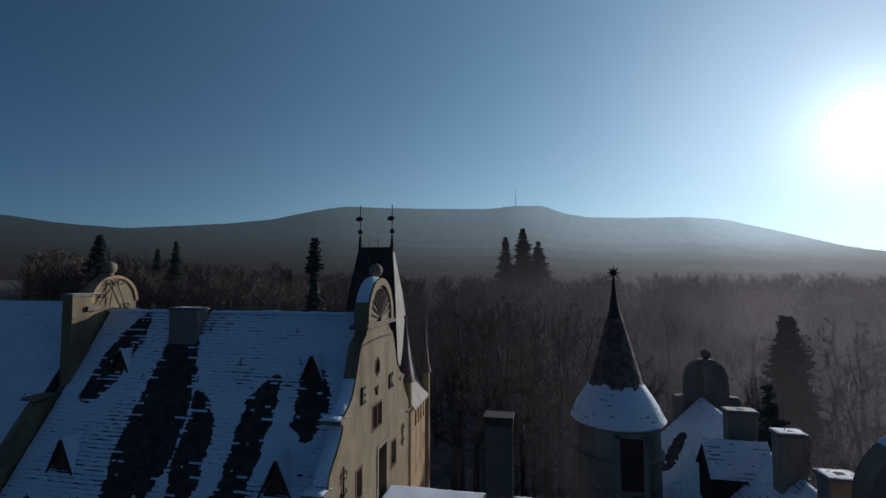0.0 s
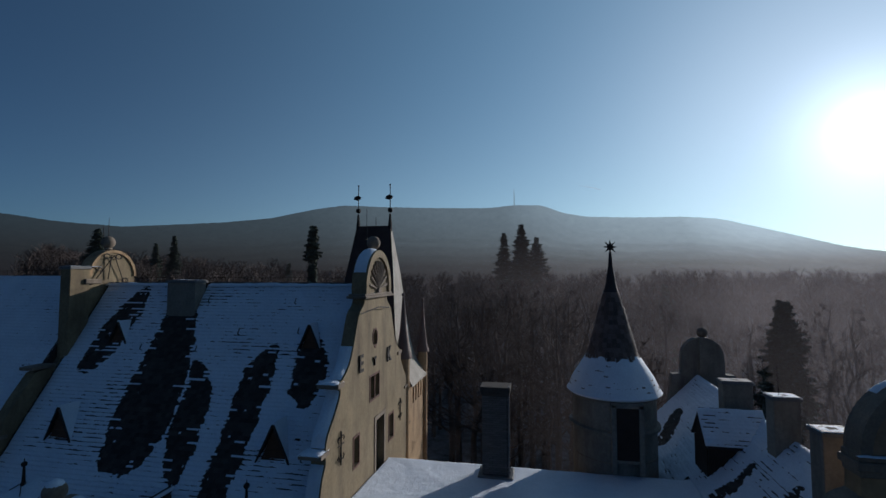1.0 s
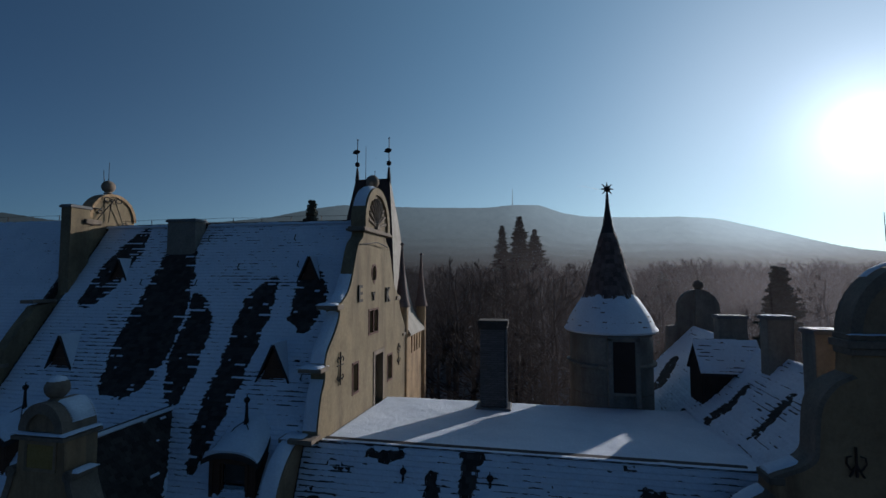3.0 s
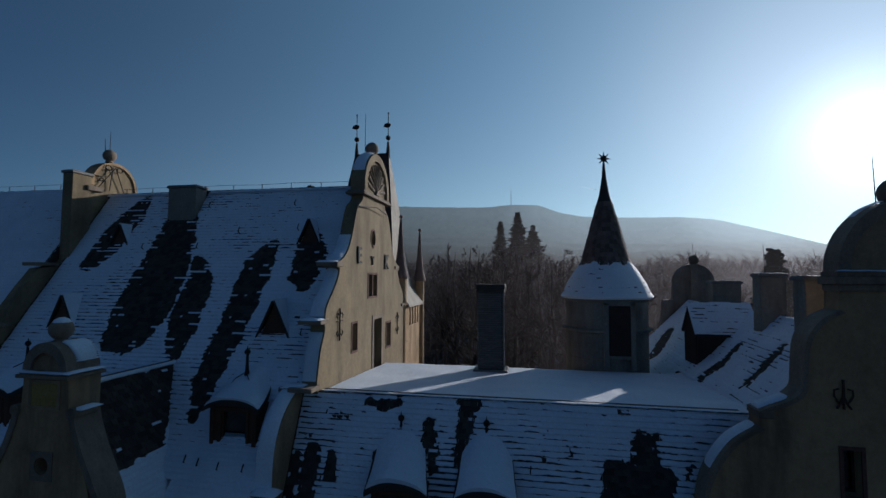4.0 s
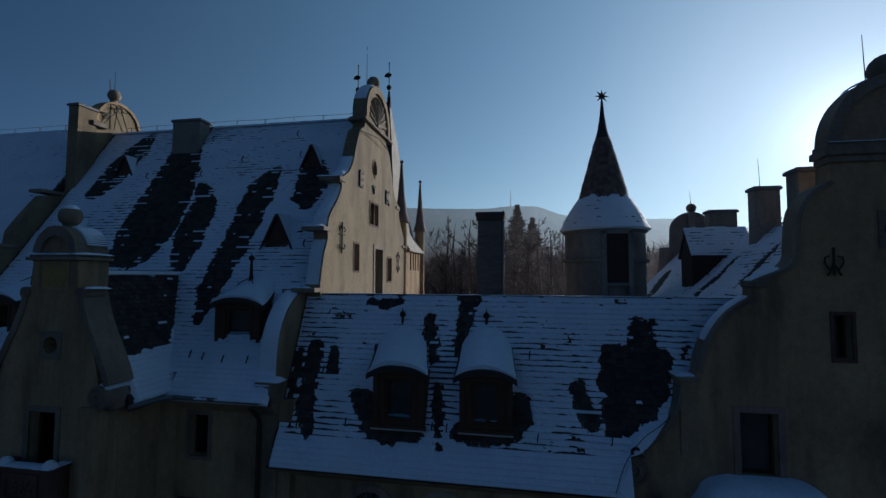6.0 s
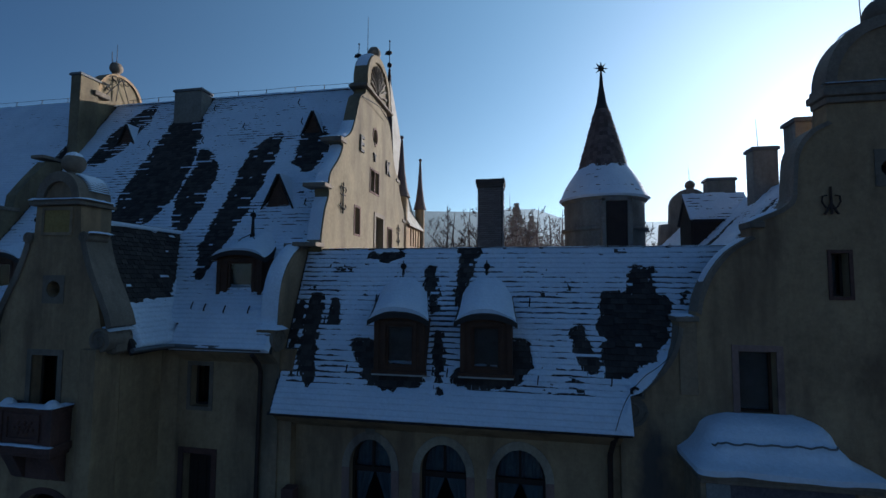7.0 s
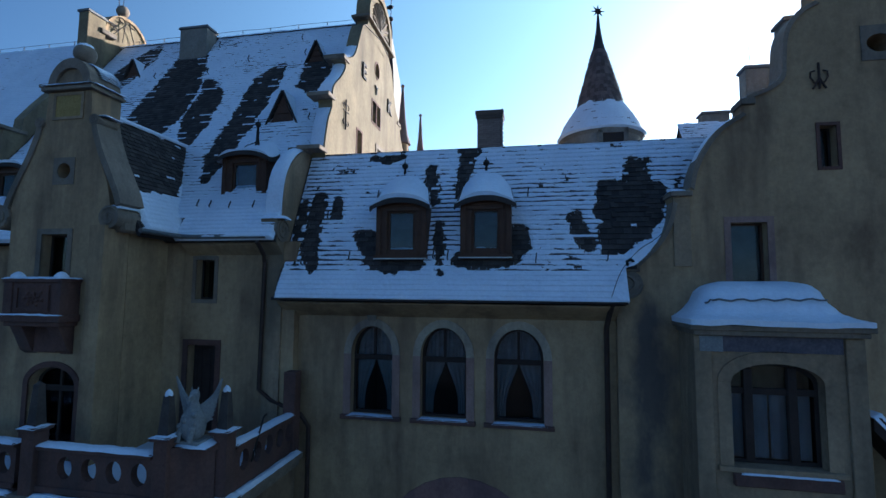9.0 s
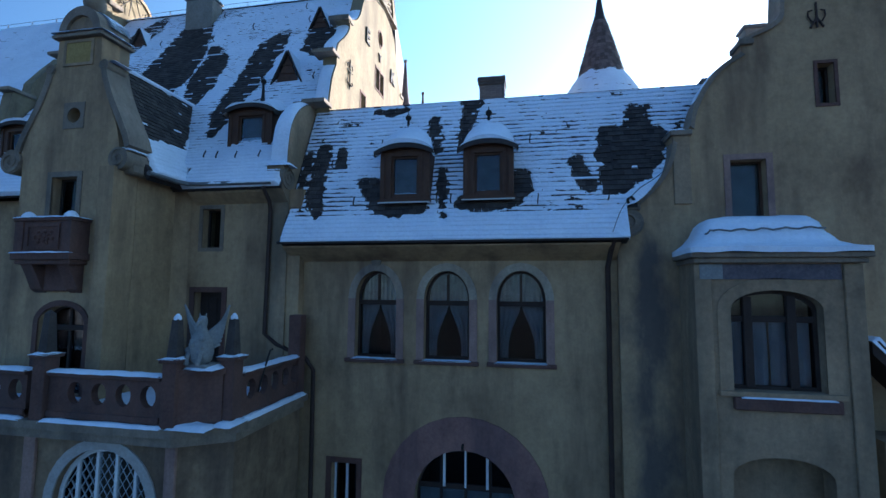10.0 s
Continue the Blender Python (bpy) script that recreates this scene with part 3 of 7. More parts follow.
def snow_cap(bm, x0, x1, y0, y1, z, h, seed=0, over=0.02):
    """A soft cushion of snow on a flat top."""
    nx, ny = max(5, min(60, int((x1 - x0) / 0.07))), max(5, min(60, int((y1 - y0) / 0.07)))
    s, t = np.meshgrid(np.linspace(0, 1, nx), np.linspace(0, 1, ny), indexing="ij")
    X, Y = x0 - over + s * (x1 - x0 + 2 * over), y0 - over + t * (y1 - y0 + 2 * over)
    edge = np.minimum(np.minimum(s * (x1 - x0), (1 - s) * (x1 - x0)), np.minimum(t * (y1 - y0), (1 - t) * (y1 - y0)))
    w = min(x1 - x0, y1 - y0) / 2
    round_off = np.sqrt(np.clip(1 - (1 - np.clip(edge / min(w, 1.3 * h + 0.02), 0, 1)) ** 2, 0, 1))
    Z = z - 0.012 + h * round_off * (0.85 + 0.6 * fbm(X * 2.5 + seed, Y * 2.5 + seed, 5, 3)) + 0.02 * fbm(X * 9, Y * 9, 2, 2)
    grid = [[bm.verts.new((X[i, j], Y[i, j], Z[i, j])) for j in range(ny)] for i in range(nx)]
    for i in range(nx - 1):
        for j in range(ny - 1):
            bm.faces.new((grid[i][j], grid[i + 1][j], grid[i + 1][j + 1], grid[i][j + 1]))
    return bm


def snow_on(bm, name="snow", label="soft snow lying on a ledge"):
    ob = part(name, bm, SNOW, None, "", True)
    return tagged(ob, label, "snow", kind="stuff")


# ---- ground and distance ----
def ground_height(x, y):
    back = np.clip(y - 26, 0, None)
    z = 1.0 + 0.034 * np.clip(back, 0, 120) + 0.02 * np.clip(back - 120, 0, 600)
    z = z + np.clip(back / 60, 0, 1) * (2.2 * fbm(x / 60, y / 60, 3) + 4 * fbm(x / 240 + 3, y / 240, 8))
    z = z + 0.07 * np.clip(-x - 38, 0, 220) * np.clip(back / 40, 0, 1)
    far = np.clip((np.hypot(x, y) - 330) / 250, 0, 1)
    return z * (1 - far) - 70 * far


def make_ground():
    edges = np.concatenate([-np.geomspace(3000, 30, 26), np.linspace(-25, 25, 21), np.geomspace(30, 3000, 26)])
    X, Y = np.meshgrid(edges, edges, indexing="ij")
    Z = ground_height(X, Y)
    n = len(edges)
    i = np.arange(n * n).reshape(n, n)
    q = np.stack([i[:-1, :-1], i[1:, :-1], i[1:, 1:], i[:-1, 1:]], -1).reshape(-1, 4)
    ob = pydata("ground", np.stack([X, Y, Z], -1).reshape(-1, 3), q.tolist(), FOREST_FLOOR, None, smooth=True)
    tagged(ob, "snow-dusted ground rising towards the woods", "ground", kind="structure")


make_ground()

HILL_AZ = (-90, -70, -55.5, -51.6, -46.2, -36.8, -32, -26.9, -23.6, -13.8, -5.4, -2.9, 0.8, 3.5, 6.1, 12.9, 16.3, 20, 24.8, 29.9, 32.5, 45, 70)
HILL_EL = (6.2, 6.1, 5.74, 5.28, 5.08, 6.06, 6.72, 7.99, 8.57, 8.45, 8.39, 8.66, 8.6, 7.55, 7.02, 6.63, 6.55, 6.07, 4.53, 2.78, 2.2, 1.2, 1.5)


def make_hill(name, radius, scale, drop, material, label, step=0.12, jag=0.09, low=4.0, seed=0):
    az = np.arange(-88, 68, step)
    el = np.interp(az, HILL_AZ, HILL_EL)
    k = np.exp(-0.5 * (np.arange(-16, 17) / 4.0) ** 2)
    el = np.convolve(np.pad(el, 16, mode="edge"), k / k.sum(), "valid") * scale - drop
    el = el + jag * (fbm(az * 5, az * 0, 4 + seed, 3)) + 0.6 * jag * np.abs(fbm(az * 31, az * 0, 9 + seed, 2)) + 2.4 * jag * fbm(az * 0.35, az * 0, 3 * seed + 1, 3) * (seed > 0)
    a, top = np.radians(az), 19.0 + radius * np.tan(np.radians(el))
    rows = []
    for f in np.linspace(0, 1, 9):
        r = radius * (0.8 + 0.2 * f)
        z = low + (top - low) * f ** 0.85
        rows.append(np.stack([r * np.sin(a), r * np.cos(a), z], -1))
    n, m = len(rows), len(az)
    i = np.arange(n * m).reshape(n, m)
    q = np.stack([i[:-1, :-1], i[1:, :-1], i[1:, 1:], i[:-1, 1:]], -1).reshape(-1, 4)
    ob = pydata(name, np.concatenate(rows), q.tolist(), material, None, smooth=True)
    return tagged(ob, label, "hill", kind="structure")


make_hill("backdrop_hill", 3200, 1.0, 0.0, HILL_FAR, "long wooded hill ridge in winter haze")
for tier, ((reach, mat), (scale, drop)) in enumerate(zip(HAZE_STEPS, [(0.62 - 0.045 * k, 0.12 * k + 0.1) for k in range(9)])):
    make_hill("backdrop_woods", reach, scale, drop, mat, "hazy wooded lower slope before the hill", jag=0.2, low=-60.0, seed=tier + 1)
# mast and huts on the summit
mx, my, mz = 3150 * math.sin(radians(-2.4)), 3150 * math.cos(radians(-2.4)), 19 + 3150 * math.tan(radians(8.55))
# mast glows with the hill's painted haze colour
tagged(part("radio_mast", lathe(bmesh.new(), mx, my, [(3.0, mz - 30), (2.5, mz + 60), (1.2, mz + 118)], 6), HILL_FAR), "thin pale radio mast on the hill top", "mast", kind="structure")

def add_haze_sheet(radius):
    """A see-through sheet in an arc between the rows of trees, added for haze."""
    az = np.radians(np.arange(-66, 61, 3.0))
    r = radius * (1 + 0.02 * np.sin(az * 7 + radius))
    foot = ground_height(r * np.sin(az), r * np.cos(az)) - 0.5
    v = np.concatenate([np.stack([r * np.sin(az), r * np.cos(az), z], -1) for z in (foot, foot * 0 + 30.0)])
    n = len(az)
    ob = pydata("mist", v, [(i, i + 1, n + i + 1, n + i) for i in range(n - 1)], HAZE_SHEET, None, smooth=True)
    tagged(ob, "see-through sheet that adds winter haze to the wood", "mist", kind="stuff")


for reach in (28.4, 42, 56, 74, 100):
    add_haze_sheet(reach)

# vapour trail high over the hill
trail = bmesh.new()
tube(trail, [(572, 4191, 774), (500, 4196, 795), (398, 4202, 819)], 2.2, 6, 0.3)
tagged(part("vapour_trail", trail, VAPOUR), "thin white vapour trail in the sky", "vapour trail", kind="structure")


# ---- left wing: tall steep roof with a curved gable ----
RIDGE_Y, RIDGE_Z, EAVE_Y, EAVE_Z = 15.7, 20.72, 9.62, 11.6
L0, LG_X, FIRE_X = -30.0, -5.55, -17.2
left = thing("left_wing", (-12, 12, 1), "tall ochre castle wing with a steep snow-covered roof", "building")
SL = Slope((0, RIDGE_Y, RIDGE_Z), (1, 0, 0), (0, -1, -1.5))
SL_LEN = (RIDGE_Y - EAVE_Y) * 1.803
LG_AX = -10.6


def rect(x0, x1, z0, z1):
    return [(x0, z0), (x1, z0), (x1, z1), (x0, z1)]


def surround(bm, hole, grow, axis, a0, a1, bottom=True):
    """A flat band round an opening, as wide as grow."""
    cx = sum(p[0] for p in hole) / len(hole)
    zlo = min(p[1] for p in hole)
    outer = []
    for x, z in hole:
        s = 1 if x > cx + 1e-4 else -1 if x < cx - 1e-4 else 0
        outer.append((x + s * grow, z + (grow if z > zlo + 1e-3 else (-grow if bottom else 0.0))))
    return slab(bm, outer, axis, a0, a1, [[(x, z if z > zlo + 1e-3 or bottom else z + 0.001) for x, z in hole]])


def window(parent, x0, x1, zb, zs, zt, y, name="window", mull=1, transom=None, frame_mat=WOOD, stone=STONE, grow=0.13, sill=True, curtain="", depth=0.22, label="", band=True, bar=0.045, low_mull=True, jamb=None):
    """A window in a wall that faces -y at y: surround, frame with bars, panes, sill, curtains."""
    hole = arch(x0, x1, zb, zs, zt)
    yi = y + depth
    inner = [((x - (x0 + x1) / 2) * (1 - 2 * bar / (x1 - x0)) + (x0 + x1) / 2, zb + bar + (z - zb) * (1 - 2 * bar / (max(zt, zs) - zb))) for x, z in hole]
    bm = bmesh.new()
    slab(bm, hole, "y", yi, yi + 0.07, [inner])
    top = max(zt, zs) - bar
    tz = transom if transom else None
    for k in range(mull):
        cx = x0 + (x1 - x0) * (k + 1) / (mull + 1)
        box(bm, cx - 0.03, cx + 0.03, yi - 0.005, yi + 0.075, (zb + 0.02 if low_mull else transom), (top if zt - zs < 0.01 else top - 0.02))
    if tz:
        box(bm, x0 + 0.01, x1 - 0.01, yi - 0.008, yi + 0.08, tz - 0.06, tz + 0.06)
    w = part(name, bm, frame_mat, parent, label)
    part("pane", plate([(x, z) for x, z in inner], "y", yi + 0.03, yi + 0.038), GLASS, w).visible_shadow = False
    if band and zt - zs > 0.01:
        # arched head and two jambs, butted at the springing
        head = [(x0 - grow, zs), (x0, zs)] + [p for p in arch(x0, x1, zb, zs, zt)[2:]][::-1][1:-1] + [(x1, zs), (x1 + grow, zs)] + arch(x0 - grow, x1 + grow, zb, zs, zt + grow)[3:-1]
        part("surround_head", plate(head, "y", y - 0.03, y + 0.02), stone, w, "arched stone head")
        parts("jamb", ((x0 - grow, x0, y - 0.025, y + 0.02, zb, zs - 0.004), (x1, x1 + grow, y - 0.025, y + 0.02, zb, zs - 0.004)), jamb or stone, w, "stone jamb")
    elif band:
        part("surround", surround(bmesh.new(), hole, grow, "y", y - 0.025, y + 0.02, bottom=not sill), stone, w)
    if sill:
        sb = bmesh.new()
        box(sb, x0 - grow - 0.04, x1 + grow + 0.04, y - 0.11, yi, zb - 0.10, zb - 0.002, 0.012)
        part("sill", sb, SANDSTONE if jamb else stone, w)
    if curtain:
        cb = bmesh.new()
        ztop = (tz or max(zs, zt)) - 0.02
        for side in (-1, 1):
            n, rows = 14, 8
            grid = []
            for j in range(rows + 1):
                f = j / rows
                z = ztop - f * (ztop - zb - 0.06)
                full = (x1 - x0) / 2 - bar
                wd = full * (1.0 - 0.62 * math.sin(min(1.0, f * 1.18) * math.pi / 2) ** 1.3) if curtain == "tied" else full * 0.98
                row = []
                for i in range(n + 1):
                    g = i / n
                    xx = (x1 - bar - wd * g) if side > 0 else (x0 + bar + wd * g)
                    row.append(cb.verts.new((xx, yi + 0.16 + 0.025 * math.sin(g * 21 + side) * (0.5 + 0.5 * f), z)))
                grid.append(row)
            for j in range(rows):
                for i in range(n):
                    cb.faces.new((grid[j][i], grid[j][i + 1], grid[j + 1][i + 1], grid[j + 1][i]))
        part("curtain", cb, CURTAIN, w, "white curtain drawn to the sides" if curtain == "tied" else "white net curtain", True)
    if curtain == "tied":
        # gathered sheet added behind the fanlight to imitate its reflections
        lace = bmesh.new()
        cx, hw = (x0 + x1) / 2, (x1 - x0) / 2 - bar
        rows = []
        for k in range(29):
            g = -1 + 2 * k / 28
            rows.append((lace.verts.new((cx + g * hw, yi + 0.15 + 0.02 * math.sin(k * 1.9), tz)), lace.verts.new((cx + g * hw, yi + 0.15 + 0.02 * math.sin(k * 1.9), zs + (zt - zs - bar) * math.sqrt(max(0.0, 1 - g * g))))))
        for a, b in zip(rows, rows[1:]):
            lace.faces.new((a[0], b[0], b[1], a[1]))
        part("lace", lace, FANLIGHT_SHEET, w, "gathered sheet standing for reflections in the fanlight", True)
    return w


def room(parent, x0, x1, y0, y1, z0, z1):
    """Plain room shell behind a window, coloured near-black to read unlit, open in front."""
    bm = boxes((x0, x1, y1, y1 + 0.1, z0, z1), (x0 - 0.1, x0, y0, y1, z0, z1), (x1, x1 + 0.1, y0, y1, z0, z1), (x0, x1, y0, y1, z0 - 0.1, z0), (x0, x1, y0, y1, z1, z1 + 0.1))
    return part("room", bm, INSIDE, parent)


# front wall of the left wing between the front gable and the middle wing, with a concave corner
wall_l = plate(rect(-9.0, -5.65, 1.0, 11.55), "y", 10.1, 10.6, [rect(-8.52, -7.97, 10.03, 11.08), rect(-8.66, -7.83, 6.6, 8.84)])
part("front_wall", wall_l, PLASTER, left, "stained ochre plaster wall")
cove = bmesh.new()
cpts = [(-9.2, 7.95), (-9.2, 9.3)] + [(-8.8 - 0.4 * math.cos(math.pi / 2 * i / 6), 9.68 + 0.44 * math.sin(math.pi / 2 * i / 6)) for i in range(7)] + [(-8.78, 10.3), (-9.6, 10.3), (-9.6, 7.95)]
slab(cove, cpts, "z", 1.0, 11.75)
part("corner_wall", cove, PLASTER, left, "curved plaster wall of the inner corner")
window(left, -8.52, -7.97, 10.03, 11.08, 11.08, 10.1, mull=0, frame_mat=DARK_WOOD, sill=False, label="small dark window", grow=0.1)
room(left, -8.7, -7.8, 10.6, 12.0, 9.8, 11.3)
bm = plate(rect(-8.66, -7.83, 6.6, 8.84), "y", 10.35, 10.42)
for k in range(3):
    box(bm, -8.58 + 0.25 * k, -8.40 + 0.25 * k, 10.33, 10.36, 6.8, 8.7, 0.006)
dr = part("door", bm, DARK_WOOD, left, "dark terrace door")
part("surround", surround(bmesh.new(), rect(-8.66, -7.83, 6.6, 8.84), 0.14, "y", 10.07, 10.12, False), SANDSTONE, dr)
# rear and far walls close the wing
parts("rear_wall", ((L0, -5.6, 21.2, 21.6, 1.0, 11.6), (L0, -12.1, 10.1, 10.6, 1.0, 11.5), (L0, L0 + 0.4, 10.6, 21.2, 1.0, 11.6)), PLASTER, left)

# roof body
roof_l = bmesh.new()
slab(roof_l, [(EAVE_Y, EAVE_Z - 0.02), (RIDGE_Y, RIDGE_Z - 0.02), (21.9, EAVE_Z), (21.9, EAVE_Z - 0.25), (RIDGE_Y, RIDGE_Z - 0.45), (EAVE_Y + 0.1, EAVE_Z - 0.1)], "x", FIRE_X, -6.01)
part("roof", roof_l, SLATE, left, "steep dark tiled roof")
roof_l2 = bmesh.new()
slab(roof_l2, [(EAVE_Y, EAVE_Z + 0.3), (RIDGE_Y, RIDGE_Z + 0.33), (21.9, EAVE_Z + 0.3), (21.9, EAVE_Z), (RIDGE_Y, RIDGE_Z - 0.1), (EAVE_Y, EAVE_Z)], "x", L0, FIRE_X - 0.3)
part("far_roof", roof_l2, SLATE, left, "steep roof beyond the fire wall")
part("ridge_cap", tube(bmesh.new(), [(FIRE_X, RIDGE_Y, RIDGE_Z + 0.0), (-12, RIDGE_Y, RIDGE_Z + 0.01), (-6, RIDGE_Y, RIDGE_Z)], 0.06, 8), TILE, left, "half-round ridge tiles")
gut = bmesh.new()
tube(gut, [(-8.75, 8.45, EAVE_Z + 0.08), (-8.7, 9.3, EAVE_Z + 0.06), (-8.55, 9.52, EAVE_Z + 0.05), (-8.3, 9.56, EAVE_Z + 0.04), (-6.2, 9.56, EAVE_Z + 0.03)], 0.06, 8)
part("eave_board", plate([(9.74, 11.49), (10.1, 11.49), (10.1, 11.2), (9.78, 11.44)], "x", -8.75, -6.4), PLASTER, left, "plastered cove below the eave")
part("gutter", gut, ZINC, left, "dark zinc gutter along the eave")

# ridge wire of the lightning conductor
wire = bmesh.new()
tube(wire, [(x, RIDGE_Y, RIDGE_Z + 0.24 + 0.015 * math.sin(x * 2)) for x in np.linspace(-16.6, -6.2, 24)], 0.008, 4)
for x in np.linspace(-16.4, -6.4, 9):
    box(wire, x - 0.01, x + 0.01, RIDGE_Y - 0.01, RIDGE_Y + 0.01, RIDGE_Z, RIDGE_Z + 0.25)
tube(wire, [(x, RIDGE_Y, RIDGE_Z + 0.55) for x in np.linspace(-30, -18.2, 12)], 0.008, 4)
for x in np.linspace(-29.5, -18.4, 9):
    box(wire, x - 0.01, x + 0.01, RIDGE_Y - 0.01, RIDGE_Y + 0.01, RIDGE_Z + 0.3, RIDGE_Z + 0.56)
part("lightning_wire", wire, IRON, left)

# gable wall facing the flat roof: half outline as distance from the axis and height
GABLE_AX = 15.75


def mirrored(half, ax):
    """A closed outline from its half: rows of (distance, height), bottom to top."""
    return [(ax - d, z) for d, z in half] + [(ax + d, z) for d, z in reversed(half)]


lower = smooth_line([(4.42, 14.3), (4.36, 14.67), (4.2, 15.3), (3.98, 15.75), (4.0, 16.0)])
mid = smooth_line([(3.98, 16.12), (3.85, 16.5), (3.35, 17.0), (3.05, 17.4), (3.02, 17.62)])
upper = smooth_line([(2.9, 17.85), (2.4, 18.15), (2.08, 18.6), (1.85, 19.15), (1.67, 19.55), (1.5, 19.8), (1.15, 20.02), (1.06, 20.2)])
half = [(5.3, 1.0), (5.3, 11.0), (4.88, 12.4), (4.42, 13.5), (4.32, 14.0), (4.4, 14.24)] + lower + [(4.28, 16.02), (4.28, 16.12)] + mid + [(3.2, 17.64), (3.2, 17.8)] + upper + [(1.06, 20.35)]
gable_holes = [rect(15.28, 15.68, 16.62, 17.42), rect(15.78, 16.2, 16.62, 17.42), rect(13.8, 14.24, 14.88, 15.78), rect(15.9, 16.8, 13.5, 15.74), rect(17.45, 18.0, 14.5, 15.45),
               [(15.75 + 0.22 * math.cos(i * math.pi / 8), 18.75 + 0.31 * math.sin(i * math.pi / 8)) for i in range(16)]]
gable = part("gable_wall", plate([(15.75 - d, z) for d, z in half] + [(16.05 + d, z) for d, z in reversed(half)], "x", -6.0, LG_X, gable_holes), GABLE_PLASTER, left, "sunlit ochre gable wall with curved outline")
HEAD_Y, HEAD_R = 16.05, 1.32
arch_half = [(HEAD_R, 20.35), (HEAD_R, 20.6)] + [(HEAD_R * math.cos(a), 20.62 + HEAD_R * math.sin(a)) for a in np.linspace(0.1, math.pi / 2, 10)]
part("gable_head", plate(mirrored(arch_half, HEAD_Y), "x", -5.98, LG_X - 0.02), GABLE_PLASTER, gable, "round gable head")
rim = bmesh.new()
arc_o = [(HEAD_Y + (HEAD_R + 0.07) * math.cos(a), 20.6 + (HEAD_R + 0.07) * math.sin(a)) for a in np.linspace(0, math.pi, 25)]
arc_i = [(HEAD_Y + (HEAD_R - 0.2) * math.cos(a), 20.6 + (HEAD_R - 0.2) * math.sin(a)) for a in np.linspace(math.pi, 0, 25)]
slab(rim, [(HEAD_Y + HEAD_R + 0.07, 20.38)] + arc_o + [(HEAD_Y - HEAD_R - 0.07, 20.38), (HEAD_Y - HEAD_R + 0.2, 20.38)] + arc_i + [(HEAD_Y + HEAD_R - 0.2, 20.38)], "x", -6.03, LG_X + 0.07)
part("arch_rim", rim, GABLE_PLASTER, gable, "moulded rim of the round head")
for i in range(11):
    a = math.pi * (0.06 + 0.88 * i / 10)
    c, s = math.cos(a), math.sin(a)
    shell = tube(bmesh.new(), [(LG_X - 0.01, HEAD_Y + 0.14 * c, 20.5 + 0.16 * s), (LG_X + 0.02, HEAD_Y + 0.55 * c, 20.5 + 0.7 * s), (LG_X + 0.0, HEAD_Y + 0.98 * c, 20.5 + 1.1 * s)], 0.03, 6, 2.2)
    part("shell_rib", shell, STONE, gable)
shell = slab(bmesh.new(), [(HEAD_Y + 0.18 * math.cos(a), 20.42 + 0.18 * math.sin(a)) for a in np.linspace(0, math.pi, 9)], "x", LG_X - 0.02, LG_X + 0.09)
part("shell_boss", shell, STONE, gable, "foot of the fan-shaped shell relief")
part("cornice", boxes((-6.12, LG_X + 0.14, 14.42, 17.62, 20.24, 20.33), (-6.08, LG_X + 0.08, 14.5, 17.55, 20.33, 20.4), bevel=0.012), STONE, gable, "stone string course")
part("ball_finial", ball(lathe(bmesh.new(), -5.78, HEAD_Y + 0.1, [(0.2, 21.9), (0.12, 22.0), (0.12, 22.1)], 14), (-5.78, HEAD_Y + 0.1, 22.28), 0.26), STONE, gable, "stone ball on the gable top", True)
for ys in (-1, 1):
    for d0, d1, z0, z1 in ((3.85, 4.36, 16.0, 16.12), (2.82, 3.3, 17.66, 17.8), (4.3, 4.85, 14.24, 14.36)):
        a, b = sorted((GABLE_AX + ys * d0, GABLE_AX + ys * d1))
        part("step_cap", boxes((-6.2, LG_X + 0.05, a, b, z0, z1), bevel=0.012), STONE, gable, "stone cap of a gable step")
rods = bmesh.new()
tube(rods, [(-5.85, 15.6, 22.0), (-5.85, 15.6, 23.5)], 0.014, 5, 0.5)
part("lightning_rod", rods, IRON, gable)
rods = bmesh.new()
tube(rods, [(-5.5, 14.2, 19.75), (-5.35, 15.6, 19.9), (-5.4, 16.9, 19.8)], 0.02, 5)
part("conductor", rods, IRON, gable)
for n, (a, b, c, d) in enumerate(((15.28, 15.68, 16.62, 17.42), (15.78, 16.2, 16.62, 17.42), (13.8, 14.24, 14.88, 15.78), (17.45, 18.0, 14.5, 15.45))):
    wb = plate(rect(a, b, c, d), "x", -5.85, -5.79, [rect(a + 0.05, b - 0.05, c + 0.05, d - 0.05)])
    box(wb, -5.84, -5.78, (a + b) / 2 - 0.02, (a + b) / 2 + 0.02, c, d)
    w = part("gable_window", wb, DARK_WOOD, left, "small dark gable window")
    part("pane", plate(rect(a + 0.03, b - 0.03, c + 0.03, d - 0.03), "x", -5.83, -5.82), GLASS, w)
    part("surround", surround(bmesh.new(), rect(a, b, c, d), 0.07, "x", LG_X - 0.02, LG_X + 0.02), SANDSTONE, w)
gd = part("gable_door", plate(rect(15.9, 16.8, 13.5, 15.74), "x", -5.86, -5.8), DARK_WOOD, left, "dark door onto the flat roof")
part("surround", surround(bmesh.new(), rect(15.9, 16.8, 13.5, 15.74), 0.16, "x", LG_X - 0.02, LG_X + 0.03, False), STONE, gd)
part("surround", surround(bmesh.new(), gable_holes[5], 0.06, "x", LG_X - 0.02, LG_X + 0.02), SANDSTONE, gable, "stone rim of the oval light")
# near-black plate stands for the dark loft behind the gable windows
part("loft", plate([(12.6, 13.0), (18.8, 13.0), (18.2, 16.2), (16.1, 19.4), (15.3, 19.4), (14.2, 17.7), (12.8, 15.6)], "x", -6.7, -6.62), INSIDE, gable)


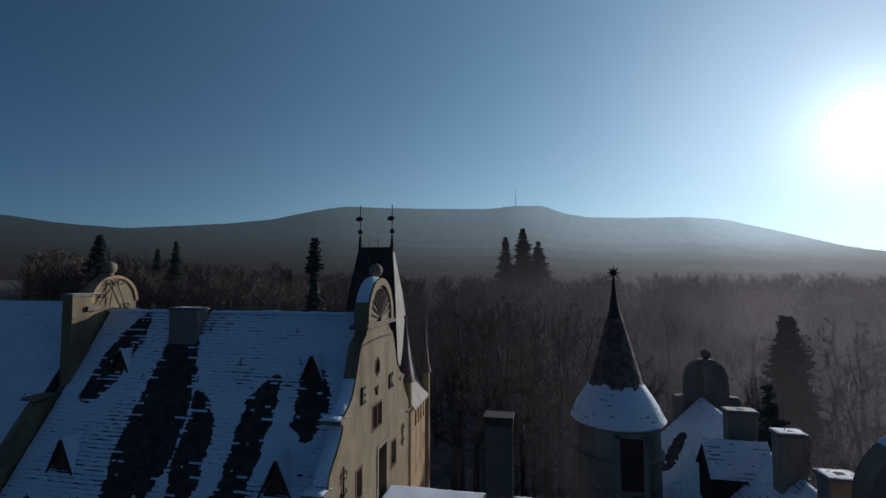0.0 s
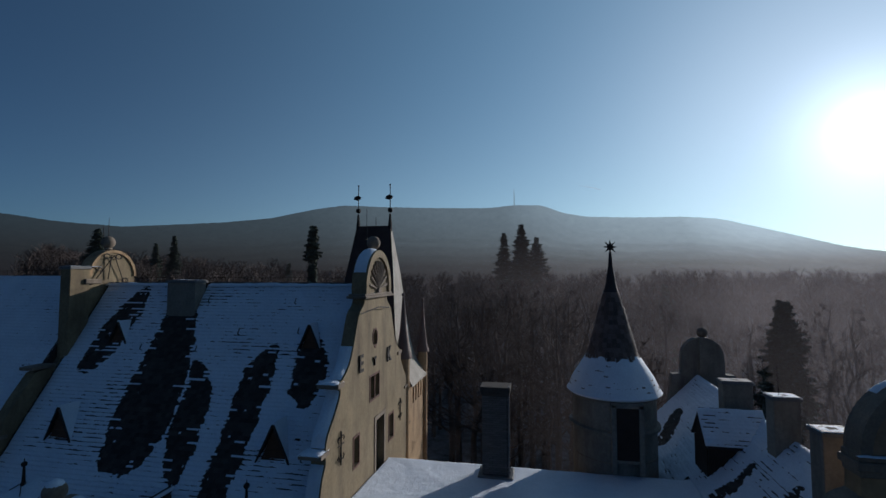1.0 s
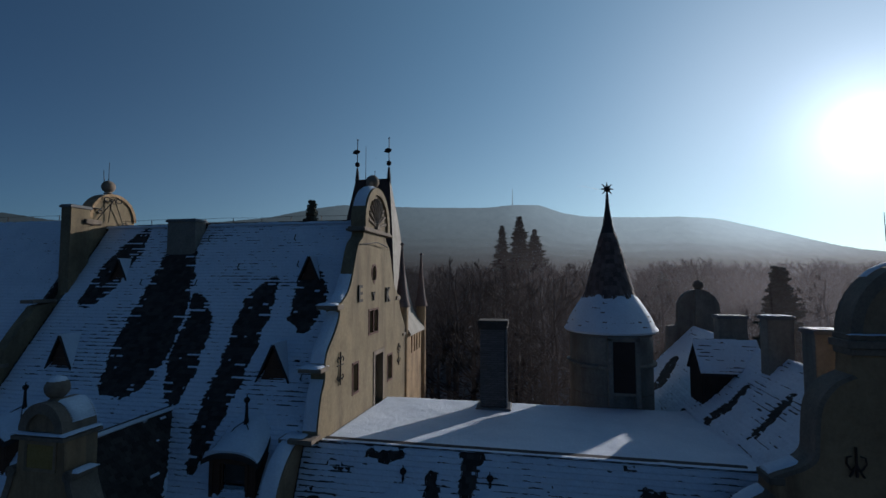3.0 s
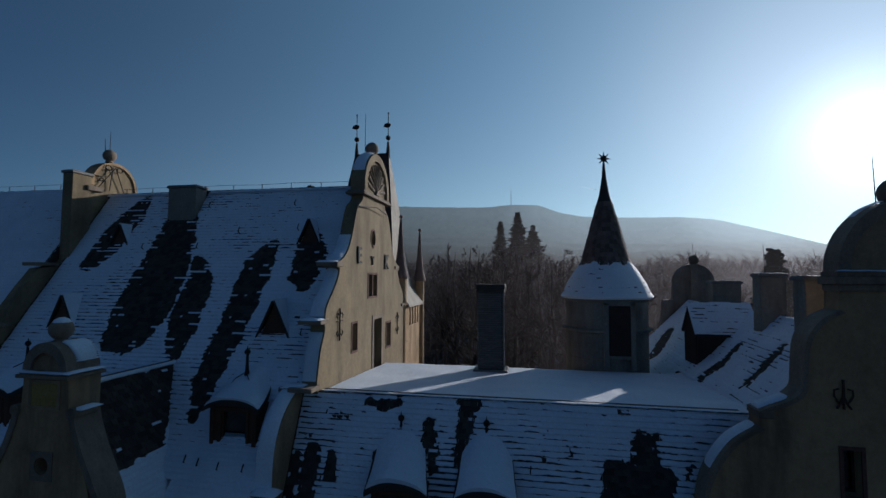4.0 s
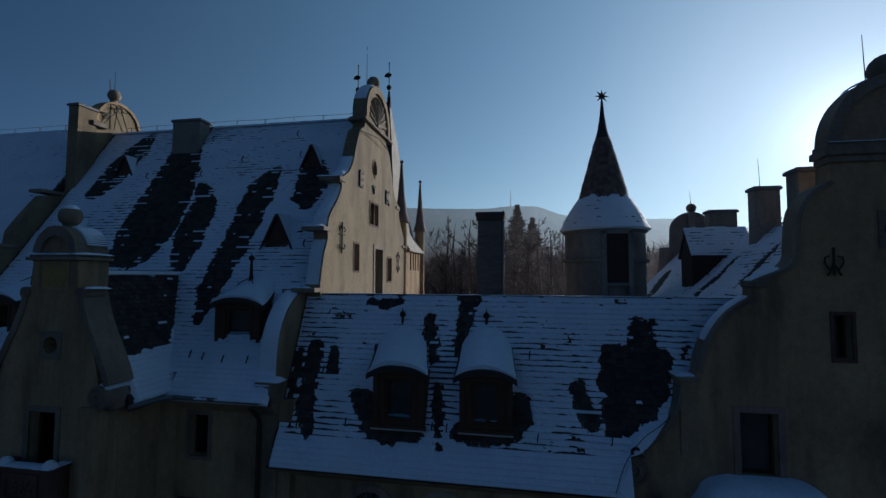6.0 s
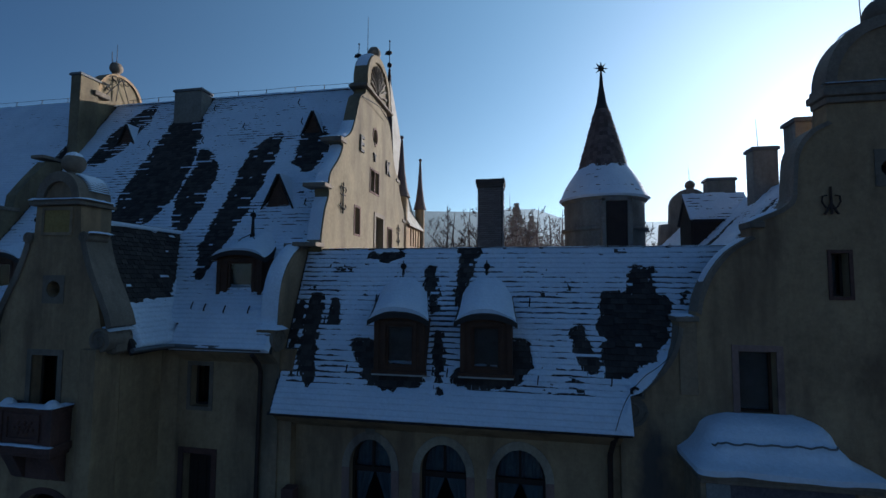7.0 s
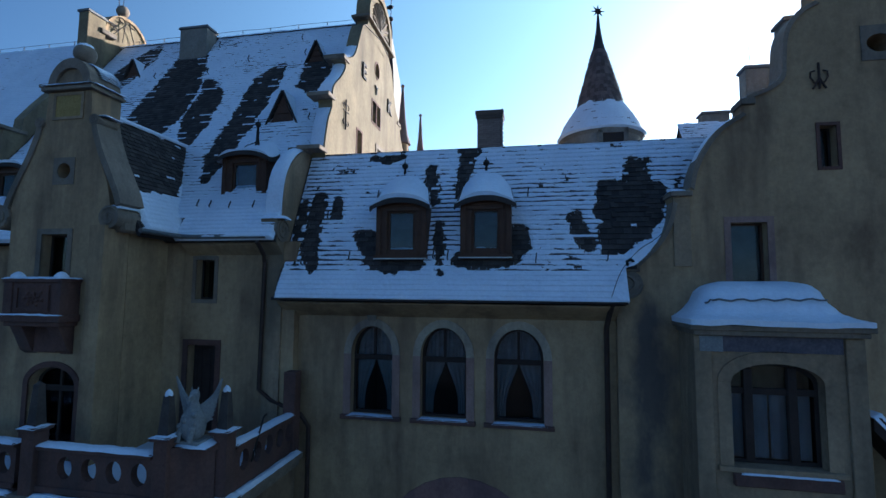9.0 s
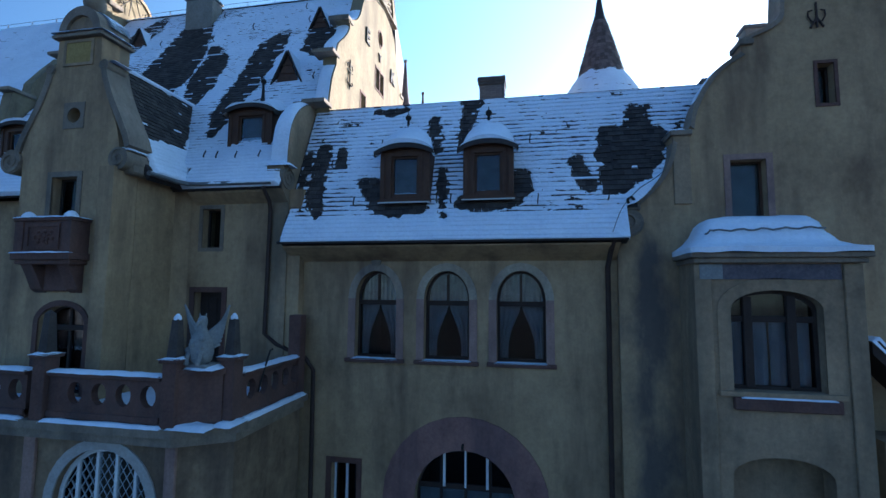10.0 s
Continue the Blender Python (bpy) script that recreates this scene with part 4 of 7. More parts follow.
def iron_anchor(parent, yc, z0, z1, s=0.2):
    bm = bmesh.new()
    x = LG_X + 0.04
    tube(bm, [(x, yc, z0), (x, yc, z1)], 0.026, 6)
    tube(bm, [(x, yc - s * 1.1, (z0 + z1) / 2 + 0.1), (x, yc + s * 1.1, (z0 + z1) / 2 + 0.1)], 0.018, 5)
    for zz, up in ((z0, 1), (z1, -1)):
        for sd in (-1, 1):
            h = (z1 - z0) * 0.2 * up
            tube(bm, [(x, yc, zz + h * 1.2), (x, yc + sd * s * 0.7, zz + h * 0.7), (x, yc + sd * s * 1.2, zz + h * 1.1), (x, yc + sd * s * 0.9, zz + h * 1.5)], 0.018, 5)
    return part("wall_anchor", bm, IRON, parent, "forged iron wall anchor")


iron_anchor(gable, 12.72, 15.4, 16.38)
iron_anchor(gable, 18.9, 14.85, 15.78)


def iron_letter(ch, yc, zc, size):
    cu = bpy.data.curves.new("letter", "FONT")
    cu.body, cu.size, cu.extrude, cu.align_x, cu.align_y, cu.offset = ch, size, 0.025, "CENTER", "CENTER", 0.012
    tmp = bpy.data.objects.new("letter", cu)
    scene.collection.objects.link(tmp)
    me = bpy.data.meshes.new_from_object(tmp.evaluated_get(bpy.context.evaluated_depsgraph_get()))
    bpy.data.objects.remove(tmp)
    me.transform(pose(LG_X + 0.035, yc, zc, 90, 0, 90))
    me.transform(Matrix.Translation(-wloc(gable)))
    ob = finish("iron_letter", me, IRON, gable, "black forged iron letter")
    return ob


iron_letter("E", 14.31, 18.05, 0.8)
iron_letter("Y", 15.65, 17.92, 0.42)
iron_letter("K", 17.32, 17.9, 0.82)

# scroll of the gable wall where it comes down to the eave
foot = bmesh.new()
fl = smooth_line([(11.5, 14.25), (11.05, 14.2), (10.5, 13.85), (10.12, 13.3), (9.98, 12.7), (9.95, 12.15)])
slab(foot, fl + [(9.75, 12.12), (9.72, 11.5), (10.05, 11.2), (10.05, 1.0), (11.5, 1.0)], "x", -6.46, -6.0)
part("gable_foot", foot, PLASTER_GREY, left, "curved grey foot of the gable wall")
fv = bmesh.new()
volute(fv, 9.98, 11.82, 0.3, -6.52, -5.97, "x")
part("volute", fv, STONE, left, "carved stone volute", True)
part("foot_cap", boxes((-6.52, -5.92, 11.0, 11.6, 14.2, 14.34), bevel=0.02), STONE, left)

# fire wall with its round head and tall chimney
fw_half = [(6.4, 1.0), (6.4, 11.3), (4.6, 14.6), (4.45, 15.6), (3.9, 15.75), (3.85, 16.2), (3.4, 16.9), (2.9, 17.6), (2.1, 17.75), (1.05, 19.4), (1.05, 20.9)] + [(1.05 * math.cos(a), 21.05 + 1.05 * math.sin(a)) for a in np.linspace(0.08, math.pi / 2, 10)]
fw = part("fire_wall", plate(mirrored(fw_half, 15.85), "x", FIRE_X - 0.42, FIRE_X), GABLE_PLASTER, left, "ochre fire wall with a round head")
fr = bmesh.new()
slab(fr, [(15.85 + 1.1 * math.cos(a), 21.03 + 1.1 * math.sin(a)) for a in np.linspace(0, math.pi, 21)] + [(15.85 + 0.98 * math.cos(a), 21.03 + 0.98 * math.sin(a)) for a in np.linspace(math.pi, 0, 21)], "x", FIRE_X - 0.47, FIRE_X + 0.06)
part("arch_rim", fr, PLASTER, fw)
part("ball_finial", ball(lathe(bmesh.new(), FIRE_X - 0.2, 15.75, [(0.17, 22.15), (0.1, 22.25), (0.1, 22.3)], 12), (FIRE_X - 0.2, 15.75, 22.45), 0.26), STONE, fw, "", True)
part("lightning_rod", tube(bmesh.new(), [(FIRE_X - 0.2, 15.75, 22.6), (FIRE_X - 0.2, 15.75, 23.5)], 0.016, 5, 0.5), IRON, fw)
part("lightning_rod", tube(bmesh.new(), [(FIRE_X - 0.2, 15.55, 22.5), (FIRE_X - 0.2, 15.5, 23.1)], 0.02, 5, 0.6), IRON, fw)
for a, b in (((15.0, 20.9), (15.75, 21.9)), ((16.3, 20.75), (15.75, 21.9)), ((15.55, 20.9), (15.62, 21.9))):
    part("iron_tie", tube(bmesh.new(), [(FIRE_X + 0.08, *a), (FIRE_X + 0.14, *b)], 0.02, 5), IRON, fw)
for yy, zz, r in ((15.45, 21.85, 0.14), (16.0, 21.85, 0.14), (16.35, 20.85, 0.13), (15.15, 21.3, 0.1)):
    part("iron_scroll", tube(bmesh.new(), [(FIRE_X + 0.1, yy + r * math.cos(t), zz + 0.7 * r * math.sin(t)) for t in np.linspace(0, 6.2, 12)], 0.022, 5), IRON, fw)
for (y0, y1, z) in ((11.2, 12.1, 15.62), (12.75, 13.6, 17.7)):
    part("step_cap", boxes((FIRE_X - 0.5, FIRE_X + 0.08, y0, y1, z, z + 0.12), bevel=0.015), STONE, fw)
part("corbel", boxes((FIRE_X, FIRE_X + 0.3, 14.4, 15.1, 20.72, 20.92), bevel=0.03), STONE, fw)


def chimney(parent, x0, x1, y0, y1, z0, z1, mat=PALE_PLASTER, label="plastered chimney stack", cap=0.05):
    bm = bmesh.new()
    box(bm, x0, x1, y0, y1, z0, z1 - 0.12, 0.015)
    st = part("chimney", bm, mat, parent, label)
    cb = bmesh.new()
    box(cb, x0 - cap, x1 + cap, y0 - cap, y1 + cap, z1 - 0.12, z1 - 0.03, 0.012)
    box(cb, x0 - cap * 0.3, x1 + cap * 0.3, y0 - cap * 0.3, y1 + cap * 0.3, z1 - 0.03, z1, 0.006)
    part("cap", cb, COPING, st, "dark chimney cap")
    n = 2 if max(x1 - x0, y1 - y0) > 1.0 else 1
    for k in range(n):
        if x1 - x0 > y1 - y0:
            cx, cy = x0 + (x1 - x0) * (k + 0.5) / n, (y0 + y1) / 2
        else:
            cx, cy = (x0 + x1) / 2, y0 + (y1 - y0) * (k + 0.5) / n
        part("flue", boxes((cx - 0.12, cx + 0.12, cy - 0.1, cy + 0.1, z1 - 0.001, z1 + 0.004)), SOOT, st)
    return st


chimney(left, -17.46, -17.0, 13.86, 14.65, 17.5, 21.42, GABLE_PLASTER, "tall narrow plastered chimney")
chimney(left, -13.68, -12.45, 14.9, 15.5, 19.0, 20.88, PALE_PLASTER, "wide grey chimney on the ridge")


def tri_dormer(parent, xc, y, half_w, h):
    """A small triangular vent dormer that grows out of the slope: dark louvred front, two little slopes that run back into the roof."""
    z0 = RIDGE_Z - 1.5 * (RIDGE_Y - y)
    ft = plate([(xc - half_w * 0.9, z0), (xc + half_w * 0.9, z0), (xc, z0 + h * 0.9)], "y", y + 0.05, y + 0.09)
    for k in range(3):
        f = 0.1 + 0.25 * k
        ww = half_w * 0.84 * (1 - f)
        box(ft, xc - ww, xc + ww, y + 0.01, y + 0.06, z0 + h * f, z0 + h * f + 0.03)
    d = part("vent_dormer", ft, WOOD, parent, "small triangular dormer with wooden louvres")
    for name, mat, up, fw in (("hood", TILE, 0.0, 0.0), ("snow", SNOW, 0.035, -0.05)):
        bm = bmesh.new()
        for s in (-1, 1):
            foot = Vector((xc + s * (half_w + 0.05), y - 0.03 - fw, z0 - 0.06 + up))
            top = Vector((xc, y - 0.03 - fw, z0 + h + up))
            back = Vector((xc, y + h / 1.5 + 0.08, z0 + h + up))
            tail = Vector((xc + s * (half_w + 0.05), y + 0.1, z0 + up))
            lo = [bm.verts.new(p) for p in (foot, top, back, tail)]
            hi = [bm.verts.new(p + Vector((s * 0.035, 0, 0.045))) for p in (foot, top, back, tail)]
            bm.faces.new(lo[::-1])
            bm.faces.new(hi)
            for k in range(4):
                bm.faces.new((lo[k], lo[(k + 1) % 4], hi[(k + 1) % 4], hi[k]))
        if name == "hood":
            part("hood", bm, TILE, d, "small tiled hood")
        else:
            snow_on(bm, "snow", "snow on a small triangular hood")
    return d


tri_dormer(left, -7.45, 12.2, 0.5, 1.1)
tri_dormer(left, -7.37, 14.2, 0.36, 0.85)
tri_dormer(left, -15.15, 14.2, 0.36, 0.8)
tri_dormer(left, -15.3, 12.25, 0.48, 1.1)


def dormer(parent, xc, y, z0, z1, w, yb, zb, finial_at, label):
    """A window dormer under an eyebrow hood: wooden front with an arched head, cheeks, window, hood that runs back into the slope, iron finial."""
    x0, x1 = xc - w / 2, xc + w / 2
    pw = w * 0.27
    pz0, pz1 = z0 + 0.15, z1 - 0.2
    front = [(x0, z0), (x1, z0), (x1, z1 - 0.1)] + [(xc + w / 2 * math.cos(t), z1 - 0.1 + 0.16 * math.sin(t)) for t in np.linspace(0.3, math.pi - 0.3, 9)] + [(x0, z1 - 0.1)]
    fr_ = plate(front, "y", y, y + 0.12, [rect(xc - pw, xc + pw, pz0, pz1)])
    d = part("dormer", fr_, WOOD, parent, label)
    for s in (-1, 1):
        part("post", boxes((xc + s * (w / 2 - 0.06) - 0.06, xc + s * (w / 2 - 0.06) + 0.06, y - 0.035, y, z0 + 0.061, z1 - 0.08), bevel=0.01), WOOD, d)
        part("casing", boxes((xc + s * (pw + 0.05) - 0.04, xc + s * (pw + 0.05) + 0.04, y - 0.02, y, z0 + 0.061, z1 - 0.201), bevel=0.006), WOOD, d)
    part("lintel", boxes((xc - pw - 0.09, xc + pw + 0.09, y - 0.024, y, z1 - 0.2, z1 - 0.11), bevel=0.006), WOOD, d)
    part("apron_board", boxes((x0 - 0.05, x1 + 0.05, y - 0.06, y, z0 - 0.04, z0 + 0.06), bevel=0.01), WOOD, d)
    part("sill", boxes((x0 - 0.03, x1 + 0.03, y - 0.10, y - 0.061, z0 - 0.05, z0 - 0.02)), PALE_METAL, d, "pale metal sill strip")
    part("cheek", boxes((x0, x0 + 0.06, y + 0.12, yb + 0.3, z0, z1 - 0.08)), WOOD, d)
    part("cheek", boxes((x1 - 0.06, x1, y + 0.12, yb + 0.3, z0, z1 - 0.08)), WOOD, d)
    wf = plate(rect(xc - pw, xc + pw, pz0, pz1), "y", y + 0.05, y + 0.1, [rect(xc - pw + 0.05, xc + pw - 0.05, pz0 + 0.05, pz1 - 0.05)])
    part("window_frame", wf, WOOD, d)
    part("pane", plate(rect(xc - pw + 0.03, xc + pw - 0.03, pz0 + 0.03, pz1 - 0.03), "y", y + 0.07, y + 0.078), GLASS, d)
    # sheet behind the pane gives the glass a dull tone
    part("blind", boxes((xc - pw, xc + pw, y + 0.2, y + 0.22, pz0, pz1)), DULL_BACKING, d, "dull sheet behind the glass")
    fx, fy, fz0, fz1 = finial_at
    n, rows = 18, 12
    hb, sb = bmesh.new(), bmesh.new()
    for bm_, off, back in ((hb, 0.0, 0.0), (sb, 0.10, 0.05)):
        grid = []
        for j in range(rows + 1):
            f = j / rows
            yy = (y - 0.18 + back) + f * (yb - y + 0.22 - back)
            hw = (w / 2 + 0.13 - 0.4 * back) * (1 - 0.16 * f ** 1.3)
            cx = xc + (fx - xc) * f
            row = []
            for i in range(n + 1):
                g = -1 + 2 * i / n
                brow = z1 - 0.1 + 0.2 * (1 - abs(g) ** 2.3)
                ridge = brow + (zb - brow) * f ** 1.25 - (0.34 * f * (1 - 0.25 * f)) * abs(g) ** 2.6
                lump = 0.6 + 0.9 * float(value_noise(np.array(g * 2.2 + xc * 3), np.array(f * 3.0), 4))
                ex = off * lump * (1 - 0.45 * f) * (1 - 0.75 * abs(g) ** 6) if off else 0.0
                row.append(bm_.verts.new((cx + g * hw, yy, ridge + ex)))
            grid.append(row)
        for j in range(rows):
            for i in range(n):
                bm_.faces.new((grid[j][i], grid[j][i + 1], grid[j + 1][i + 1], grid[j + 1][i]))
        drop = 0.12 if not off else 0.11
        lip = [bm_.verts.new((v.co.x, v.co.y + (0.015 if off else 0.0), v.co.z - drop)) for v in grid[0]]
        for i in range(n):
            bm_.faces.new((lip[i], lip[i + 1], grid[0][i + 1], grid[0][i]))
        for k in (0, n):
            side = [bm_.verts.new((r[k].co.x, r[k].co.y, r[k].co.z - drop - 0.1 * j / rows)) for j, r in enumerate(grid)]
            for j in range(rows):
                bm_.faces.new((grid[j][k], grid[j + 1][k], side[j + 1], side[j]))
    part("hood", hb, TILE, d, "curved tiled hood with a dark front edge")
    snow_on(sb, "snow", "soft snow lying on a dormer hood")
    fb = lathe(bmesh.new(), fx, fy, [(0.09, fz0 - 0.25), (0.05, fz0 + 0.02), (0.035, fz1 - 0.28), (0.03, fz1 - 0.24)], 8)
    ball(fb, (fx, fy, fz1 - 0.17), 0.085, 10)
    tube(fb, [(fx, fy, fz1 - 0.1), (fx, fy, fz1)], 0.02, 5, 0.4)
    part("finial", fb, IRON, d, "black iron ball finial", True)
    for s in (-1, 1):
        part("hood_wire", tube(bmesh.new(), [(fx, fy - 0.06, fz0 - 0.06), (fx + s * 0.2, fy - 0.22, fz0 - 0.2), (fx + s * 0.3, fy - 0.32, fz0 - 0.36)], 0.014, 5), IRON, d)
    return d


dormer(left, -7.5, 10.5, 12.64, 14.0, 1.36, 11.68, 14.72, (-7.7, 11.35, 14.7, 15.37), "brown wooden dormer below a curved hood")
dormer(left, -15.55, 10.5, 12.64, 14.0, 1.36, 11.68, 14.72, (-15.4, 11.35, 14.7, 15.37), "brown wooden dormer below a curved hood")


def snow_hooks(parent, slope, spots):
    for u, v in spots:
        a, b, c = slope.at(u, v, 0.0), slope.at(u, v + 0.02, 0.16), slope.at(u + 0.02, v - 0.16, 0.2)
        part("snow_hook", tube(bmesh.new(), [tuple(a), tuple(b), tuple(c)], 0.018, 4), IRON, parent, "black iron snow hook")


snow_hooks(left, SL, [(-9.6, 9.6), (-8.6, 9.9), (-8.2, 9.95), (-7.6, 10.0), (-6.9, 10.0), (-6.3, 9.9), (-13.9, 2.9), (-11.6, 2.9), (-10.2, 2.2), (-9.3, 4.4), (-6.5, 6.2), (-7.9, 2.1), (-12.0, 0.9), (-8.4, 0.9)])

# ---- front gable of the left wing with balcony ----
fg = thing("front_gable", (LG_AX, 8.5, 1), "ochre front gable with volutes, balcony and ball", "building")
FGY = 8.1
fgo = [(-1.42, 1.0), (-1.42, 11.85)] + smooth_line([(-1.48, 12.2), (-1.3, 12.8), (-1.1, 13.4), (-0.8, 14.1), (-0.66, 14.28)]) + [(-0.62, 15.02), (0.62, 15.02)]
fgo += smooth_line([(0.66, 14.28), (0.72, 14.0), (0.98, 13.3), (1.22, 12.75), (1.36, 12.1)]) + [(1.32, 11.85), (1.32, 1.0)]
fg_out = [(LG_AX + d, z) for d, z in fgo]
oval = [(LG_AX + 0.19 * math.cos(i * math.pi / 8), 13.08 + 0.19 * math.sin(i * math.pi / 8)) for i in range(16)]
part("gable_wall", plate(fg_out, "y", FGY, FGY + 0.5, [oval, rect(-11.08, -10.35, 9.8, 11.57), arch(-11.15, -9.85, 6.5, 8.1, 8.52)]), PLASTER, fg, "stained ochre gable wall with curved outline")
part("gable_head", plate([(LG_AX - 0.57, 15.1)] + [(LG_AX - 0.57 * math.cos(a), 15.2 + 0.6 * math.sin(a)) for a in np.linspace(0, math.pi, 15)] + [(LG_AX + 0.57, 15.1)], "y", FGY + 0.02, FGY + 0.75), PLASTER_GREY, fg, "round gable head")
hr = bmesh.new()
slab(hr, [(LG_AX - 0.61 * math.cos(a), 15.18 + 0.66 * math.sin(a)) for a in np.linspace(0, math.pi, 17)] + [(LG_AX - 0.4 * math.cos(a), 15.18 + 0.42 * math.sin(a)) for a in np.linspace(math.pi, 0, 17)], "y", FGY - 0.05, FGY + 0.78)
part("arch_rim", hr, STONE, fg)
part("cornice", boxes((LG_AX - 0.72, LG_AX + 0.72, FGY - 0.12, FGY + 0.85, 15.03, 15.11), (LG_AX - 0.67, LG_AX + 0.67, FGY - 0.07, FGY + 0.8, 15.11, 15.18), bevel=0.01), STONE, fg)
part("neck", boxes((LG_AX - 0.62, LG_AX + 0.62, FGY + 0.4, FGY + 0.8, 13.6, 15.03)), PLASTER_GREY, fg)
part("ball_finial", ball(lathe(bmesh.new(), LG_AX, FGY + 0.3, [(0.2, 15.8), (0.12, 15.88), (0.12, 15.95)], 14), (LG_AX, FGY + 0.3, 16.1), 0.25), STONE, fg, "", True)
part("panel", boxes((LG_AX - 0.36, LG_AX + 0.36, FGY - 0.015, FGY + 0.01, 14.4, 14.92)), YELLOW_BOARD, fg, "yellow painted panel")
part("panel_frame", surround(bmesh.new(), rect(LG_AX - 0.36, LG_AX + 0.36, 14.4, 14.92), 0.07, "y", FGY - 0.03, FGY + 0.01), PLASTER_GREY, fg)
part("oval_surround", plate(rect(LG_AX - 0.3, LG_AX + 0.3, 12.75, 13.4), "y", FGY - 0.02, FGY + 0.01, [oval]), STONE, fg, "pale stone block round the oval light")
vb = bmesh.new()
volute(vb, LG_AX - 1.72, 12.0, 0.3, FGY - 0.06, FGY + 0.6, "y", -1)
part("volute", vb, STONE, fg, "carved stone volute", True)
vb = bmesh.new()
volute(vb, LG_AX + 1.38, 11.95, 0.27, FGY - 0.06, FGY + 0.62, "y")
box(vb, LG_AX + 1.3, LG_AX + 1.62, FGY + 0.1, FGY + 0.66, 11.62, 12.15, 0.06)
part("volute", vb, STONE, fg, "carved stone volute", True)
for s in (-1, 1):
    sb_ = bmesh.new()
    volute(sb_, LG_AX + s * 0.78, 14.28, 0.13, FGY - 0.05, FGY + 0.5, "y", s)
    part("small_volute", sb_, STONE, fg, "", True)
for s in (-1, 1):
    pts = smooth_line([(0.7, 14.22), (0.76, 13.95), (0.95, 13.45), (1.2, 12.95), (1.42, 12.5), (1.52, 12.2)])
    cop = slab(bmesh.new(), [(LG_AX + s * d, z) for d, z in pts] + [(LG_AX + s * (d + 0.14), z + 0.06) for d, z in reversed(pts)], "y", FGY - 0.04, FGY + 0.62)
    part("coping", cop, STONE, fg, "weathered stone coping")
parts("side_wall", ((-9.6, -9.18, FGY + 0.5, 10.3, 1.0, 11.7), (-11.95, -11.5, FGY + 0.5, 10.3, 1.0, 11.7)), PLASTER, fg)
window(fg, -11.08, -10.35, 9.8, 11.57, 11.57, FGY, mull=0, label="tall balcony window reflecting the sky", frame_mat=DARK_WOOD, stone=STONE, sill=False)
# sheet added behind the pane to paint in the reflected sky
part("blind", boxes((-10.92, -10.37, FGY + 0.275, FGY + 0.285, 9.84, 11.54)), SKY_BACKING, fg, "pale sheet added to make the balcony glass look sky-bright")
room(fg, -11.3, -9.7, FGY + 0.5, 10.0, 9.5, 11.8)
window(fg, -11.15, -9.85, 6.5, 8.1, 8.52, FGY, name="arched_door", mull=1, transom=8.0, frame_mat=DARK_WOOD, stone=SANDSTONE, sill=False, label="dark arched terrace door")
room(fg, -11.4, -9.6, FGY + 0.5, 10.0, 6.4, 8.7)
# its roof runs back into the main slope
SFR = Slope((-10.42, 8.6, 14.8), (0, 1, 0), (1.6, 0, -3.1))
SFL = Slope((-10.42, 8.6, 14.8), (0, 1, 0), (-1.55, 0, -3.3))
FG_R = plate([(-10.42, 14.78), (-8.79, 11.62), (-8.9, 11.54), (-10.42, 14.3), (-11.75, 11.3), (-11.97, 11.48)], "y", 8.55, 12.4)
part("roof", FG_R, SLATE, fg, "steep tiled roof of the front gable")
part("ridge_cap", tube(bmesh.new(), [(-10.42, 8.7, 14.78), (-10.42, 11.65, 14.78)], 0.05, 8), TILE, fg)

# balcony
bal = thing("balcony", (LG_AX, 7.6, 9.6), "red sandstone balcony with carved parapet", "balcony")
BF, BL, BR = 7.66, -11.42, -9.9
part("slab", boxes((BL - 0.06, BR + 0.06, BF - 0.06, FGY, 9.56, 9.72), (BL, BR, BF, FGY, 9.46, 9.56), bevel=0.015), SANDSTONE, bal)
part("parapet", boxes((BL, BR, BF, BF + 0.14, 9.72, 10.44), (BL, BL + 0.14, BF + 0.14, FGY, 9.72, 10.44), (BR - 0.14, BR, BF + 0.14, FGY, 9.72, 10.44)), SANDSTONE, bal)
part("rail", boxes((BL - 0.05, BR + 0.05, BF - 0.05, BF + 0.2, 10.44, 10.53), (BL - 0.05, BL + 0.2, BF + 0.2, FGY, 10.44, 10.53), (BR - 0.2, BR + 0.05, BF + 0.2, FGY, 10.44, 10.53), bevel=0.012), SANDSTONE, bal)
parts("corner_pier", ((BL - 0.02, BL + 0.22, BF - 0.03, BF + 0.15, 9.72, 10.44), (BR - 0.22, BR + 0.02, BF - 0.03, BF + 0.15, 9.72, 10.44)), SANDSTONE, bal, bevel=0.01)
rb = slab(bmesh.new(), rect(-11.12, -10.2, 9.8, 10.38), "y", BF - 0.035, BF + 0.001, [rect(-11.05, -10.27, 9.87, 10.31)])
for k in range(15):
    a = k * 0.95
    ball(rb, (-10.66 + 0.3 * math.cos(a) * (0.2 + 0.055 * k), BF, 10.09 + 0.18 * math.sin(a) * (0.2 + 0.055 * k)), 0.045, 8)
part("carved_panel", rb, SANDSTONE, bal, "carved relief panel")
for x in (-11.15, -10.15):
    kb = slab(bmesh.new(), [(BF + 0.05, 9.48), (FGY + 0.02, 9.48), (FGY + 0.02, 8.8), (7.98, 8.9), (7.85, 9.2)], "x", x - 0.16, x + 0.16)
    part("bracket", kb, SANDSTONE, bal)
part("apron", boxes((-10.98, -10.32, FGY - 0.1, FGY, 8.85, 9.46), bevel=0.02), SANDSTONE, bal)

